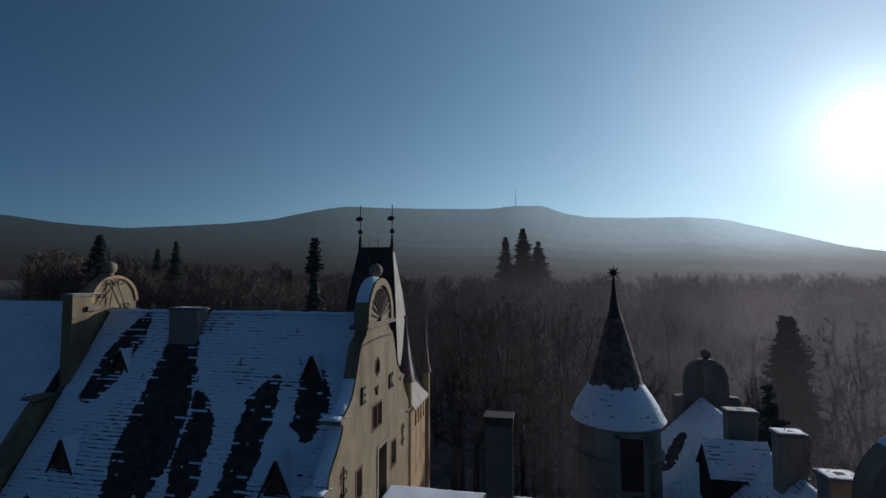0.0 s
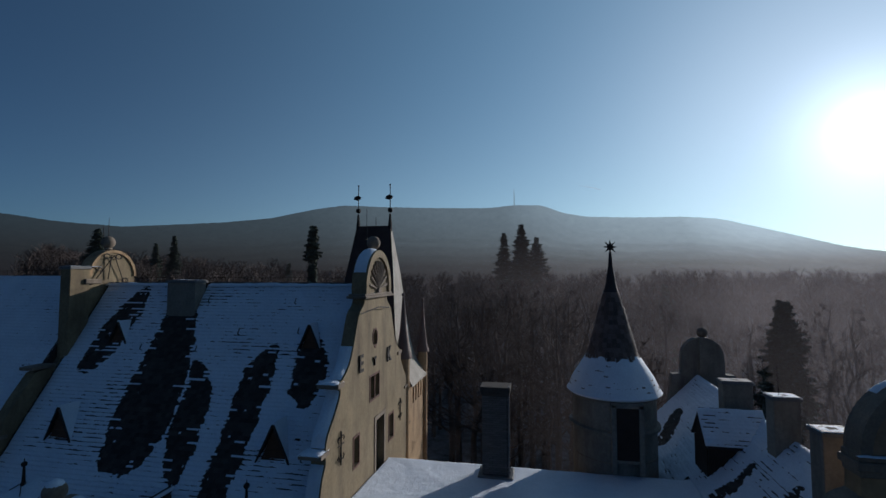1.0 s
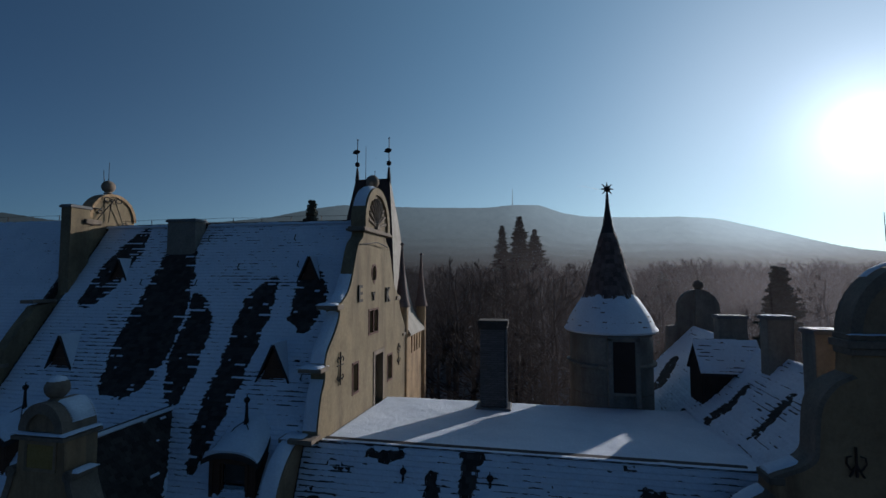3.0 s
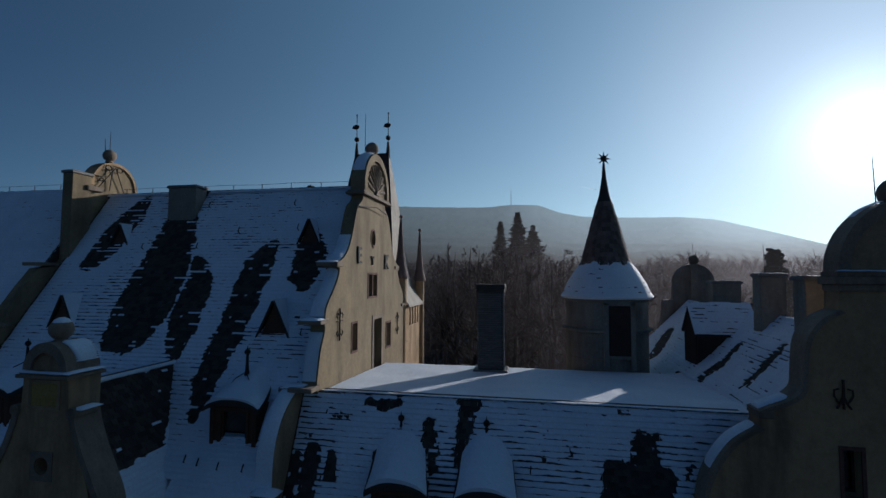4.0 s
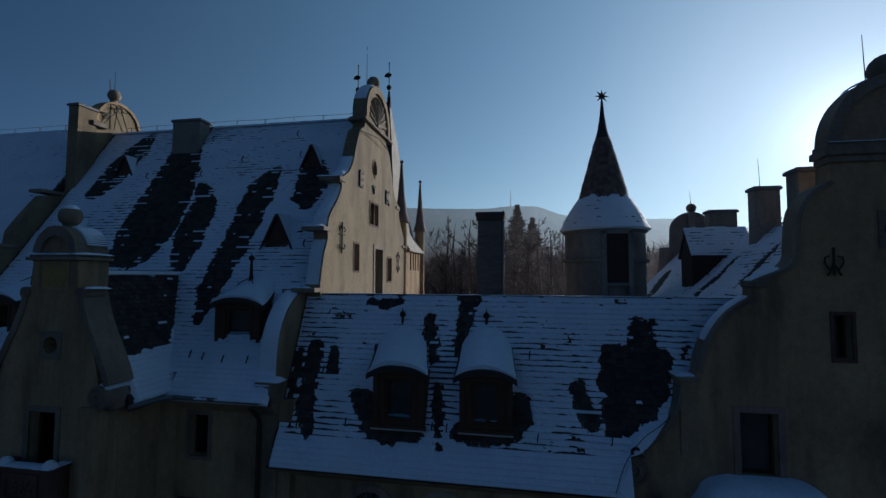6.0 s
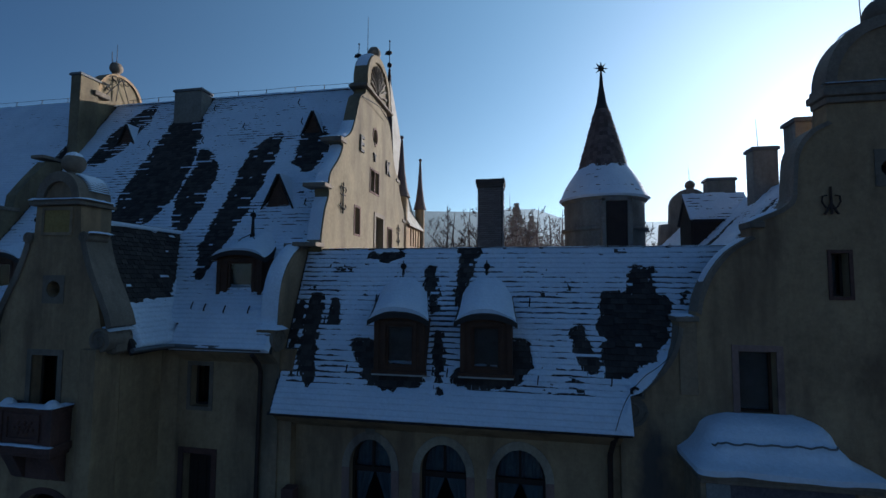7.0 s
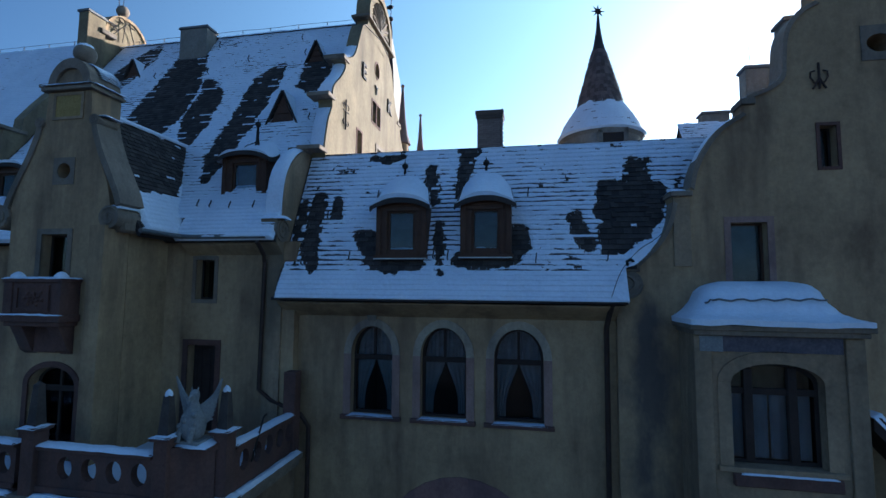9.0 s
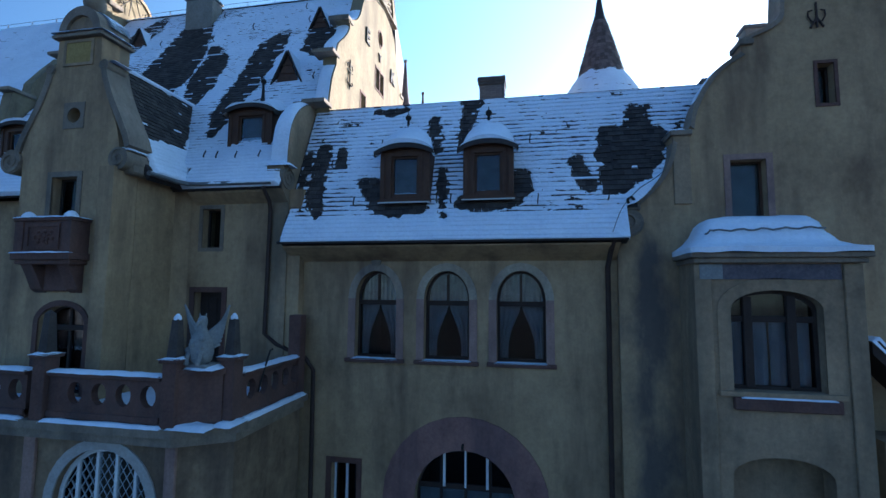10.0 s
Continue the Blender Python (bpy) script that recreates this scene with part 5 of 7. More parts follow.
# ---- middle wing: flat roof, steep front slope, arched windows ----
mid_w = thing("middle_wing", (-1, 13, 1), "low ochre castle wing with arched windows and a flat roof", "building")
CY = 10.36
arches = ((-4.2, -3.12), (-2.41, -1.28), (-0.62, 0.54))
holes = [arch(a, b, 7.24, 8.72, 9.42) for a, b in arches] + [arch(-2.6, -0.2, 1.2, 4.0, 5.16), rect(-4.74, -4.07, 3.4, 4.66)]
part("front_wall", plate(rect(-5.9, 2.15, 1.0, 9.98), "y", CY, CY + 0.5, holes), PLASTER, mid_w, "stained ochre plaster front wall")
for a, b in arches:
    window(mid_w, a, b, 7.24, 8.72, 9.42, CY, name="arched_window", mull=1, transom=8.62, frame_mat=DARK_WOOD, stone=ARCH_STONE, curtain="tied", grow=0.19, label="arched window with white curtains tied aside", bar=0.06, low_mull=False, jamb=JAMB_STONE)
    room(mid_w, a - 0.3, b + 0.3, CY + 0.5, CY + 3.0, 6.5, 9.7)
part("keystone", plate([(-3.76, 9.55), (-3.56, 9.55), (-3.5, 9.85), (-3.82, 9.85)], "y", CY - 0.06, CY), STONE, mid_w)
gate = window(mid_w, -2.6, -0.2, 1.2, 4.0, 5.16, CY, name="gateway_window", mull=3, transom=4.2, frame_mat=DARK_WOOD, stone=GATE_STONE, sill=False, grow=0.78, label="wide arched opening with red stone surround", curtain="net", depth=0.3)
parts("glazing_bar", ((-1.95, -1.89, CY + 0.25, CY + 0.3, 4.2, 4.98), (-1.42, -1.38, CY + 0.25, CY + 0.3, 4.2, 5.1), (-0.9, -0.84, CY + 0.25, CY + 0.3, 4.2, 4.98)), WHITE_WOOD, gate, "white glazing bar")
part("gate_lamp_hook", tube(bmesh.new(), [(-1.42, CY - 0.02, 5.3), (-1.42, CY - 0.12, 5.28), (-1.42, CY - 0.14, 5.2)], 0.03, 6), IRON, gate)
room(mid_w, -2.9, 0.1, CY + 0.5, CY + 3, 1.1, 5.4)
window(mid_w, -4.74, -4.07, 3.4, 4.66, 4.66, CY, mull=1, frame_mat=WHITE_WOOD, stone=SANDSTONE, label="small white-framed window")
room(mid_w, -4.9, -3.9, CY + 0.5, CY + 2, 3.2, 4.9)
part("rear_wall", boxes((-5.5, 5.5, 16.9, 17.3, 1.0, 13.7)), PLASTER, mid_w)
SM = Slope((0, 11.47, 14.2), (1, 0, 0), (0, -1.74, -4.07))
SM_LEN = 4.426
part("roof", plate([(9.73, 10.1), (11.47, 14.17), (11.9, 14.17), (11.9, 13.9), (11.6, 13.85), (10.1, 10.02)], "x", -6.04, 2.32), SLATE, mid_w, "steep dark tiled front slope")
part("upper_roof", plate([(10.7, 12.4), (11.47, 14.17), (11.9, 14.17), (11.9, 13.9), (11.6, 13.85), (11.0, 12.35)], "x", 3.8, 5.4), SLATE, mid_w)
part("side_roof", plate([(10.03, 10.84), (11.47, 14.17), (11.9, 14.17), (11.9, 13.9), (11.6, 13.85), (10.3, 10.82)], "x", 2.32, 2.58), SLATE, mid_w)
part("side_roof", plate([(10.17, 11.16), (11.47, 14.17), (11.9, 14.17), (11.9, 13.9), (11.6, 13.85), (10.45, 11.12)], "x", 2.58, 3.8), SLATE, mid_w)
part("flat_roof", plate([(11.48, 14.1), (17.35, 13.82), (17.35, 13.5), (11.7, 13.6)], "x", -5.56, 5.6), COPING, mid_w, "flat roof deck")
part("ridge_beam", boxes((-5.56, 5.3, 11.43, 11.52, 14.1, 14.205), bevel=0.02), SLATE, mid_w, "dark lead-covered roof edge")
part("gutter", tube(bmesh.new(), [(-6.05, 9.68, 10.1), (-2, 9.68, 10.09), (2.3, 9.68, 10.1)], 0.042, 8), SLATE, mid_w, "dark zinc gutter along the eave")
part("soffit", plate([(9.74, 10.02), (CY + 0.1, 10.02), (CY + 0.1, 9.981), (CY - 0.002, 9.66), (9.78, 9.98)], "x", -5.95, 2.14), PLASTER, mid_w, "plastered cove below the eave")
dormer(mid_w, -2.86, 10.02, 11.12, 12.46, 1.26, 11.15, 13.42, (-3.09, 11.15, 13.35, 13.86), "brown wooden dormer with a snowy bell hood")
dormer(mid_w, -0.79, 10.02, 11.14, 12.46, 1.2, 11.15, 13.42, (-0.87, 11.15, 13.35, 13.86), "brown wooden dormer with a snowy bell hood")
snow_hooks(mid_w, SM, [(-5.43, 3.56), (-4.18, 3.43), (-2.05, 3.4), (-1.7, 3.42), (0.37, 3.5), (1.95, 3.46), (-4.9, 1.9), (-3.7, 1.6), (0.2, 1.65), (-5.0, 2.2)])
pipe = bmesh.new()
tube(pipe, [(-6.4, 9.5, 11.5), (-6.42, 9.85, 11.2), (-6.47, 10.0, 11.0), (-6.5, 10.0, 7.8), (-6.2, 10.05, 7.55), (-5.45, 10.2, 7.2), (-5.25, 10.25, 6.9), (-5.2, 10.25, 1.0)], 0.055, 8)
tagged(part("downpipe", pipe, RUST, None, "", True), "dark metal downpipe bent along the wall", "downpipe")
pipe = bmesh.new()
tube(pipe, [(2.0, 9.7, 10.1), (1.97, 10.0, 9.85), (1.93, 10.22, 9.5), (1.9, 10.24, 1.0)], 0.06, 8)
tagged(part("downpipe", pipe, RUST, None, "", True), "dark metal downpipe between two wings", "downpipe")

# brick chimney on the flat roof, brick by brick
cc = thing("brick_chimney", (-1.2, 16.5, 14.0), "tall dark sooty brick chimney on the flat roof", "chimney")
CX0, CX1, CY0, CY1 = -1.67, -0.74, 16.15, 16.85
part("core", boxes((CX0 + 0.02, CX1 - 0.02, CY0 + 0.02, CY1 - 0.02, 13.7, 16.95)), SOOT, cc)
part("cap", boxes((CX0 - 0.04, CX1 + 0.04, CY0 - 0.04, CY1 + 0.04, 16.78, 16.9), (CX0 - 0.07, CX1 + 0.07, CY0 - 0.07, CY1 + 0.07, 16.9, 17.08), bevel=0.015), SOOT, cc, "sooty brick cap")
part("foot", boxes((CX0 - 0.16, CX1 + 0.16, CY0 - 0.16, CY1 + 0.16, 13.75, 14.02), bevel=0.04), COPING, cc, "lead flashing at the foot")
part("steel_strip", boxes((CX1 - 0.01, CX1 + 0.035, CY0 - 0.03, CY0 + 0.04, 14.0, 17.12), bevel=0.006), ZINC, cc, "bright metal corner strip")

# ---- right wing with the front gable ----
right = thing("right_wing", (7.5, 15, 1), "ochre castle wing with a curved front gable and chimneys", "building")
RA, RY = 7.74, 10.16
rlow = smooth_line([(5.29, 10.86), (5.14, 10.98), (4.71, 11.43), (4.46, 11.87), (4.34, 12.35)])
rmid = smooth_line([(3.98, 12.66), (3.9, 13.05), (3.68, 13.54), (3.34, 13.98), (2.86, 14.3)])
rup = smooth_line([(2.83, 14.62), (2.67, 14.7), (2.3, 14.86), (2.07, 15.08), (2.03, 15.42), (1.98, 15.95), (1.87, 16.26), (1.63, 16.55), (1.32, 16.71)])
rhalf = [(5.59, 1.0), (5.59, 10.2), (5.44, 10.45), (5.44, 10.8)] + rlow + [(4.38, 12.48), (4.0, 12.5)] + rmid + [(2.85, 14.36), (2.85, 14.52)] + rup + [(1.29, 17.3)]
roval = [(7.6 + 0.25 * math.cos(i * math.pi / 8), 15.68 + 0.2 * math.sin(i * math.pi / 8)) for i in range(16)]
rwall = part("front_gable_wall", plate(mirrored(rhalf, RA), "y", RY, RY + 0.5, [rect(6.37, 6.69, 13.03, 13.93), rect(4.55, 5.27, 10.55, 11.86), roval]), PLASTER_DAMP, right, "stained ochre gable wall with a curved outline")
part("gable_head", plate([(RA - 1.28, 17.3)] + [(RA - 1.28 * math.cos(a), 17.5 + 1.4 * math.sin(a)) for a in np.linspace(0, math.pi, 19)] + [(RA + 1.28, 17.3)], "y", RY + 0.02, RY + 0.5), PLASTER_GREY, rwall, "round gable head")
rr = bmesh.new()
slab(rr, [(RA - 1.31 * math.cos(a), 17.5 + 1.47 * math.sin(a)) for a in np.linspace(0, math.pi, 23)] + [(RA - 1.1 * math.cos(a), 17.5 + 1.22 * math.sin(a)) for a in np.linspace(math.pi, 0, 23)], "y", RY - 0.03, RY + 0.5)
part("arch_rim", rr, STONE, rwall)
part("cornice", boxes((RA - 1.35, RA + 1.35, RY - 0.07, RY + 0.5, 17.1, 17.24), (RA - 1.42, RA + 1.42, RY - 0.13, RY + 0.52, 17.24, 17.4), (RA - 1.36, RA + 1.36, RY - 0.07, RY + 0.5, 17.4, 17.52), bevel=0.015), STONE, rwall)
part("ball_finial", ball(lathe(bmesh.new(), RA, RY + 0.3, [(0.28, 18.86), (0.2, 18.95), (0.2, 19.0)], 14), (RA, RY + 0.3, 19.14), 0.33), STONE, rwall, "", True)
part("lightning_rod", tube(bmesh.new(), [(RA - 0.32, RY + 0.4, 18.8), (RA - 0.35, RY + 0.4, 20.0)], 0.014, 5, 0.5), IRON, rwall)
for s in (-1, 1):
    for pts in (rlow, rmid, rup):
        rc_ = slab(bmesh.new(), [(RA + s * (d - 0.08), z - 0.05) for d, z in pts] + [(RA + s * d, z + 0.01) for d, z in reversed(pts)], "y", RY - 0.06, RY + 0.5)
        part("coping", rc_, STONE, rwall, "grey stone coping of the curved gable")
parts("step_cap", ((RA - 4.42, RA - 3.96, RY - 0.12, RY + 0.5, 12.46, 12.58), (RA - 2.89, RA - 2.6, RY - 0.08, RY + 0.5, 14.48, 14.62)), STONE, rwall, bevel=0.015)
part("pilaster", boxes((RA - 4.36, RA - 4.0, RY - 0.05, RY, 10.9, 12.46), bevel=0.008), PLASTER_GREY, rwall)
rv = bmesh.new()
volute(rv, RA - 5.36, 10.5, 0.33, RY - 0.08, RY + 0.55, "y", -1)
part("volute", rv, STONE, rwall, "carved stone volute", True)
part("volute_cap", boxes((RA - 5.54, RA - 5.09, RY - 0.1, RY + 0.55, 10.78, 10.9), bevel=0.02), STONE, rwall)
part("oval_surround", plate(rect(7.25, 7.95, 15.3, 16.08), "y", RY - 0.02, RY + 0.01, [roval]), STONE, rwall, "pale stone block round the oval light")
window(right, 6.37, 6.69, 13.03, 13.93, 13.93, RY, mull=0, frame_mat=DARK_WOOD, stone=SANDSTONE, sill=False, label="narrow dark window", grow=0.07)
# sheet added so the narrow pane reads grey, not black
part("blind", boxes((6.41, 6.6, RY + 0.275, RY + 0.285, 13.07, 13.89)), DULL_BACKING, right, "dull sheet added to tone the narrow window glass")
room(right, 6.2, 7.0, RY + 0.5, RY + 1.5, 12.8, 14.2)
window(right, 4.55, 5.27, 10.55, 11.86, 11.86, RY, mull=0, frame_mat=WOOD, stone=JAMB_STONE, sill=False, label="window with a red stone surround above the bay")
# sheet added so the upper pane reads grey, not black
part("blind", boxes((4.6, 5.22, RY + 0.275, RY + 0.285, 10.6, 11.82)), DULL_BACKING, right, "dull sheet added to tone the upper window glass")
room(right, 4.3, 5.5, RY + 0.5, RY + 1.8, 10.3, 12.0)
an = bmesh.new()
tube(an, [(6.41, RY - 0.04, 14.74), (6.41, RY - 0.04, 15.32)], 0.024, 6)
for s in (-1, 1):
    tube(an, [(6.41, RY - 0.04, 14.86), (6.41 + s * 0.1, RY - 0.04, 14.88), (6.41 + s * 0.17, RY - 0.04, 15.0), (6.41 + s * 0.16, RY - 0.04, 15.12), (6.41 + s * 0.08, RY - 0.04, 15.14)], 0.018, 5)
    tube(an, [(6.41, RY - 0.04, 14.98), (6.41 + s * 0.09, RY - 0.04, 14.8), (6.41 + s * 0.13, RY - 0.04, 14.74)], 0.022, 5)
part("wall_anchor", an, RUST, rwall, "forged iron lily-shaped wall anchor")
# roof of the right wing
SR = Slope((7.45, 10.7, 16.247), (0.035, 1, 0), (-2.5, 0, -2.52))
rwr = bmesh.new()
for y0, y1, sx in ((10.65, 24.2, 0.0),):
    pts = [(7.45, 16.227), (5.3, 14.06), (3.4, 12.15), (3.4, 11.8), (7.45, 15.7), (12.2, 11.4), (12.2, 11.7), (10.3, 13.6)]
    va = [rwr.verts.new((x, y0, z)) for x, z in pts]
    vb_ = [rwr.verts.new((x + 0.47, y1, z)) for x, z in pts]
    for i in range(len(pts)):
        rwr.faces.new((va[i], va[(i + 1) % len(pts)], vb_[(i + 1) % len(pts)], vb_[i]))
    rwr.faces.new(va[::-1])
    rwr.faces.new(vb_)
part("roof", rwr, SLATE, right, "steep tiled roof of the right wing")
parts("side_wall", ((3.6, 4.0, 17.3, 24.2, 1.0, 11.7), (12.3, 12.7, 10.66, 24.2, 1.0, 11.7), (3.6, 12.7, 24.61, 24.9, 1.0, 12.5)), PLASTER, right)
chimney(right, 7.02, 7.72, 14.8, 15.3, 14.5, 17.5, PALE_PLASTER, "pale plastered chimney on the slope")
chimney(right, 6.84, 7.8, 18.0, 18.5, 14.5, 17.24, PALE_PLASTER, "broad plastered chimney by the dormer")
chimney(right, 6.72, 7.4, 11.9, 12.45, 14.5, 17.42, PALE_PLASTER, "plastered chimney behind the gable")
rods = tube(bmesh.new(), [(7.26, 15.0, 17.4), (7.22, 15.0, 18.4)], 0.012, 5, 0.5)
part("lightning_rod", rods, IRON, right)
# roof dormer with its ridge across the slope
rd = part("roof_dormer", plate([(5.75, 14.1), (5.8, 15.55), (6.85, 15.55)], "y", 16.45, 17.75), DARK_WOOD, right, "dark timber dormer with a snowy roof")
dr_ = bmesh.new()
slab(dr_, [(16.3, 15.45), (17.1, 16.46), (17.9, 15.45), (17.9, 15.37), (17.1, 16.36), (16.3, 15.37)], "x", 5.7, 7.7)
part("roof", dr_, SLATE, rd)
part("front", plate([(16.5, 14.1), (17.7, 14.1), (17.7, 15.5), (17.1, 16.3), (16.5, 15.5)], "x", 5.74, 5.82), DARK_WOOD, rd)
SD = Slope((5.7, 17.1, 16.48), (1, 0, 0), (0, -0.8, -1.01))
# rear gable with ball
rg_half = [(4.2, 11.0), (4.2, 11.6), (3.0, 13.4), (2.1, 14.0), (1.7, 14.5), (1.5, 15.2), (1.45, 16.0), (1.42, 16.2), (0.98, 16.24), (0.95, 16.9)] + [(0.95 * math.cos(a), 17.06 + 0.95 * math.sin(a)) for a in np.linspace(0.06, math.pi / 2, 10)]
rgw = part("rear_gable_wall", plate(mirrored(rg_half, 8.2), "y", 24.2, 24.6), PALE_PLASTER, right, "rear gable with a round head")
part("ball_finial", ball(lathe(bmesh.new(), 8.26, 24.4, [(0.2, 17.9), (0.12, 17.96), (0.12, 18.05)], 12), (8.26, 24.4, 18.22), 0.24), STONE, rgw, "", True)
part("pier", boxes((8.02, 8.34, 24.05, 24.2, 16.3, 18.0)), PALE_PLASTER, rgw)
part("lightning_rod", tube(bmesh.new(), [(8.25, 24.4, 18.3), (8.22, 24.4, 19.1)], 0.014, 5, 0.5), IRON, rgw)

# bay window
bay = thing("bay_window", (4.88, 9.7, 1), "plastered bay window under a bell-shaped snowy roof", "bay window")
BX0, BX1, BY = 3.42, 6.33, 9.2
part("front_wall", plate(rect(BX0, BX1, 1.0, 9.62), "y", BY, BY + 0.4, [arch(4.05, 5.66, 7.05, 8.62, 8.99), arch(3.97, 5.7, 1.3, 5.45, 5.83)]), PLASTER_GREY, bay, "grey plaster front of the bay")
parts("side_wall", ((BX0, BX0 + 0.35, BY + 0.4, RY, 1.0, 9.62), (BX1 - 0.35, BX1, BY + 0.4, RY, 1.0, 9.62)), PLASTER_GREY, bay)
parts("pilaster", ((BX0 - 0.02, BX0 + 0.3, BY - 0.06, BY, 1.0, 9.5), (BX1 - 0.3, BX1 + 0.02, BY - 0.06, BY, 1.0, 9.5)), PLASTER_GREY, bay, bevel=0.012)
part("frieze", boxes((3.93, 6.0, BY - 0.03, BY, 9.2, 9.5)), FRIEZE, bay, "dark tiled frieze")
part("frieze_block", boxes((3.5, 3.92, BY - 0.075, BY - 0.06, 9.2, 9.5)), STATUE, bay, "pale stone block")
part("cornice", boxes((BX0 - 0.05, BX1 + 0.06, 9.03, RY, 9.52, 9.62), (BX0 - 0.13, BX1 + 0.12, 8.95, RY, 9.62, 9.72), bevel=0.015), STONE, bay, "stone cornice of the bay")
bw = window(bay, 4.05, 5.66, 7.05, 8.62, 8.99, BY, mull=0, transom=8.42, frame_mat=DARK_WOOD, stone=PLASTER_GREY, curtain="net", grow=0.24, label="three-light arched window with net curtains", bar=0.07, depth=0.2)
parts("heavy_mullion", ((4.34, 4.5, BY + 0.15, BY + 0.27, 7.09, 8.86), (5.12, 5.28, BY + 0.15, BY + 0.27, 7.09, 8.9)), DARK_WOOD, bw, bevel=0.01)
part("sill_block", boxes((4.02, 5.85, BY - 0.12, BY, 6.7, 6.94), bevel=0.02), SANDSTONE, bay, "dark stone sill block")
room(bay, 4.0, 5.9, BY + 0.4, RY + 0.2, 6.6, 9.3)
part("porch_back", boxes((3.77, 5.98, 9.95, 10.05, 1.0, 6.2)), PLASTER_GREY, bay)
BAY_F = (0.0, 0.08, 0.2, 0.45, 0.7, 0.88, 1.0)
BAY_LEFT, BAY_RIGHT, BAY_FRONT = (0.0, 0.1, 0.23, 0.36, 0.46, 0.6, 0.86), (0.0, 0.2, 0.32, 0.44, 0.52, 0.62, 0.8), (0.0, 0.2, 0.34, 0.46, 0.56, 0.74, 1.0)


def bay_edge(f, swell=0.0):
    """Left, right and front edge of the bell roof at the height f, from eave to top."""
    return 3.33 - swell + np.interp(f, BAY_F, BAY_LEFT), 6.4 + swell - np.interp(f, BAY_F, BAY_RIGHT), 8.9 - swell + np.interp(f, BAY_F, BAY_FRONT)


br = bmesh.new()
rings = []
for f in np.linspace(0, 1, 13):
    z = 9.72 + 0.72 * f
    x0, x1, y0 = bay_edge(f)
    rings.append([br.verts.new((x0, RY + 0.02, z)), br.verts.new((x0, y0, z)), br.verts.new((x1, y0, z)), br.verts.new((x1, RY + 0.02, z))])
for a, b in zip(rings, rings[1:]):
    for i in range(3):
        br.faces.new((a[i], a[i + 1], b[i + 1], b[i]))
br.faces.new(rings[-1])
br.faces.new(rings[0][::-1])
for a, b in zip(rings, rings[1:]):
    br.faces.new((a[3], a[0], b[0], b[3]))
part("roof", br, SLATE, bay, "bell-shaped roof of the bay")
# dark tube added to draw the crack line in the bay's snow
part("roof_edge", tube(bmesh.new(), [(3.72, 9.5, 10.12), (3.74, 9.3, 10.14), (3.78, 9.28, 10.2)] + [(3.84 + 0.11 * k, 9.29 + 0.02 * math.sin(k * 2.1), 10.19 + 0.02 * math.sin(k * 1.7) + 0.002 * k) for k in range(19)] + [(5.9, 9.4, 10.22)], 0.019, 6), COPING, bay, "dark tube drawn for the crack line across the snow")

# lean-to with snow beside the bay
lt = thing("lean_to_roof", (7.2, 9.6, 1), "small snow-covered lean-to roof beside the bay", "lean-to")
part("wall", boxes((6.62, 9.5, 9.35, RY, 1.0, 6.2)), PLASTER, lt)
part("roof", plate([(6.5, 8.05), (6.62, 8.05), (9.6, 4.6), (9.6, 4.4), (6.5, 7.8)], "y", 9.3, RY), DARK_WOOD, lt)

# ---- round tower ----
TX, TY = 3.19, 18.8
tower = thing("round_tower", (TX, TY, 1), "round stair tower with a conical snowy roof", "tower")
part("wall", lathe(bmesh.new(), TX, TY, [(1.55, 1.0), (1.55, 15.25), (1.68, 15.3), (1.68, 15.38), (1.55, 15.43), (1.55, 16.4), (1.66, 16.5), (1.66, 16.6)], 40), PALE_PLASTER, tower, "weathered grey-ochre plaster drum", True)
td = bmesh.new()
box(td, 3.03, 3.77, 17.1, 17.47, 14.5, 16.3)
part("door", td, DARK_WOOD, tower, "dark brown boarded door")
tb = boxes((2.85, 3.02, 17.07, 17.55, 14.0, 16.42), (3.78, 3.95, 17.07, 17.55, 14.0, 16.42), (2.85, 3.95, 17.07, 17.55, 16.31, 16.48), (2.97, 3.83, 17.1, 17.35, 14.38, 14.5), bevel=0.012)
part("door_surround", tb, PALE_PLASTER, tower)
for k in range(7):
    aa = math.radians(-150 + k * 20)
    if abs(math.degrees(aa) + 80) < 22:
        continue
    bb = bmesh.new()
    tube(bb, [(TX + 1.57 * math.cos(aa + t), TY + 1.57 * math.sin(aa + t), 14.3) for t in np.linspace(-0.15, 0.15, 6)] , 0.02, 4)
    part("moulding", bb, STONE, tower)
cone = [(1.67, 16.56), (1.62, 16.75), (1.5, 17.05), (1.31, 17.38), (1.08, 17.7), (0.92, 17.97), (0.79, 18.5), (0.62, 19.1), (0.45, 19.75), (0.3, 20.3), (0.26, 20.42)]
part("roof", lathe(bmesh.new(), TX, TY, cone, 40), SHINGLE, tower, "weathered conical shingle roof", True)
part("spike", lathe(bmesh.new(), TX, TY, [(0.30, 20.38), (0.27, 20.44), (0.2, 20.7), (0.09, 21.4), (0.045, 22.0)], 14), SLATE, tower, "slender metal-clad spike", True)
st = bmesh.new()
for k in range(8):
    a = k * math.pi / 4
    c = Vector((TX, TY, 22.17))
    d = Vector((math.cos(a) * math.cos(0.25), math.cos(a) * math.sin(0.25), math.sin(a)))
    tube(st, [c, c + d * 0.14, c + d * 0.3], 0.07, 5, 0.05)
ball(st, (TX, TY, 22.17), 0.09, 10)
part("star", st, IRON, tower, "eight-pointed star finial")

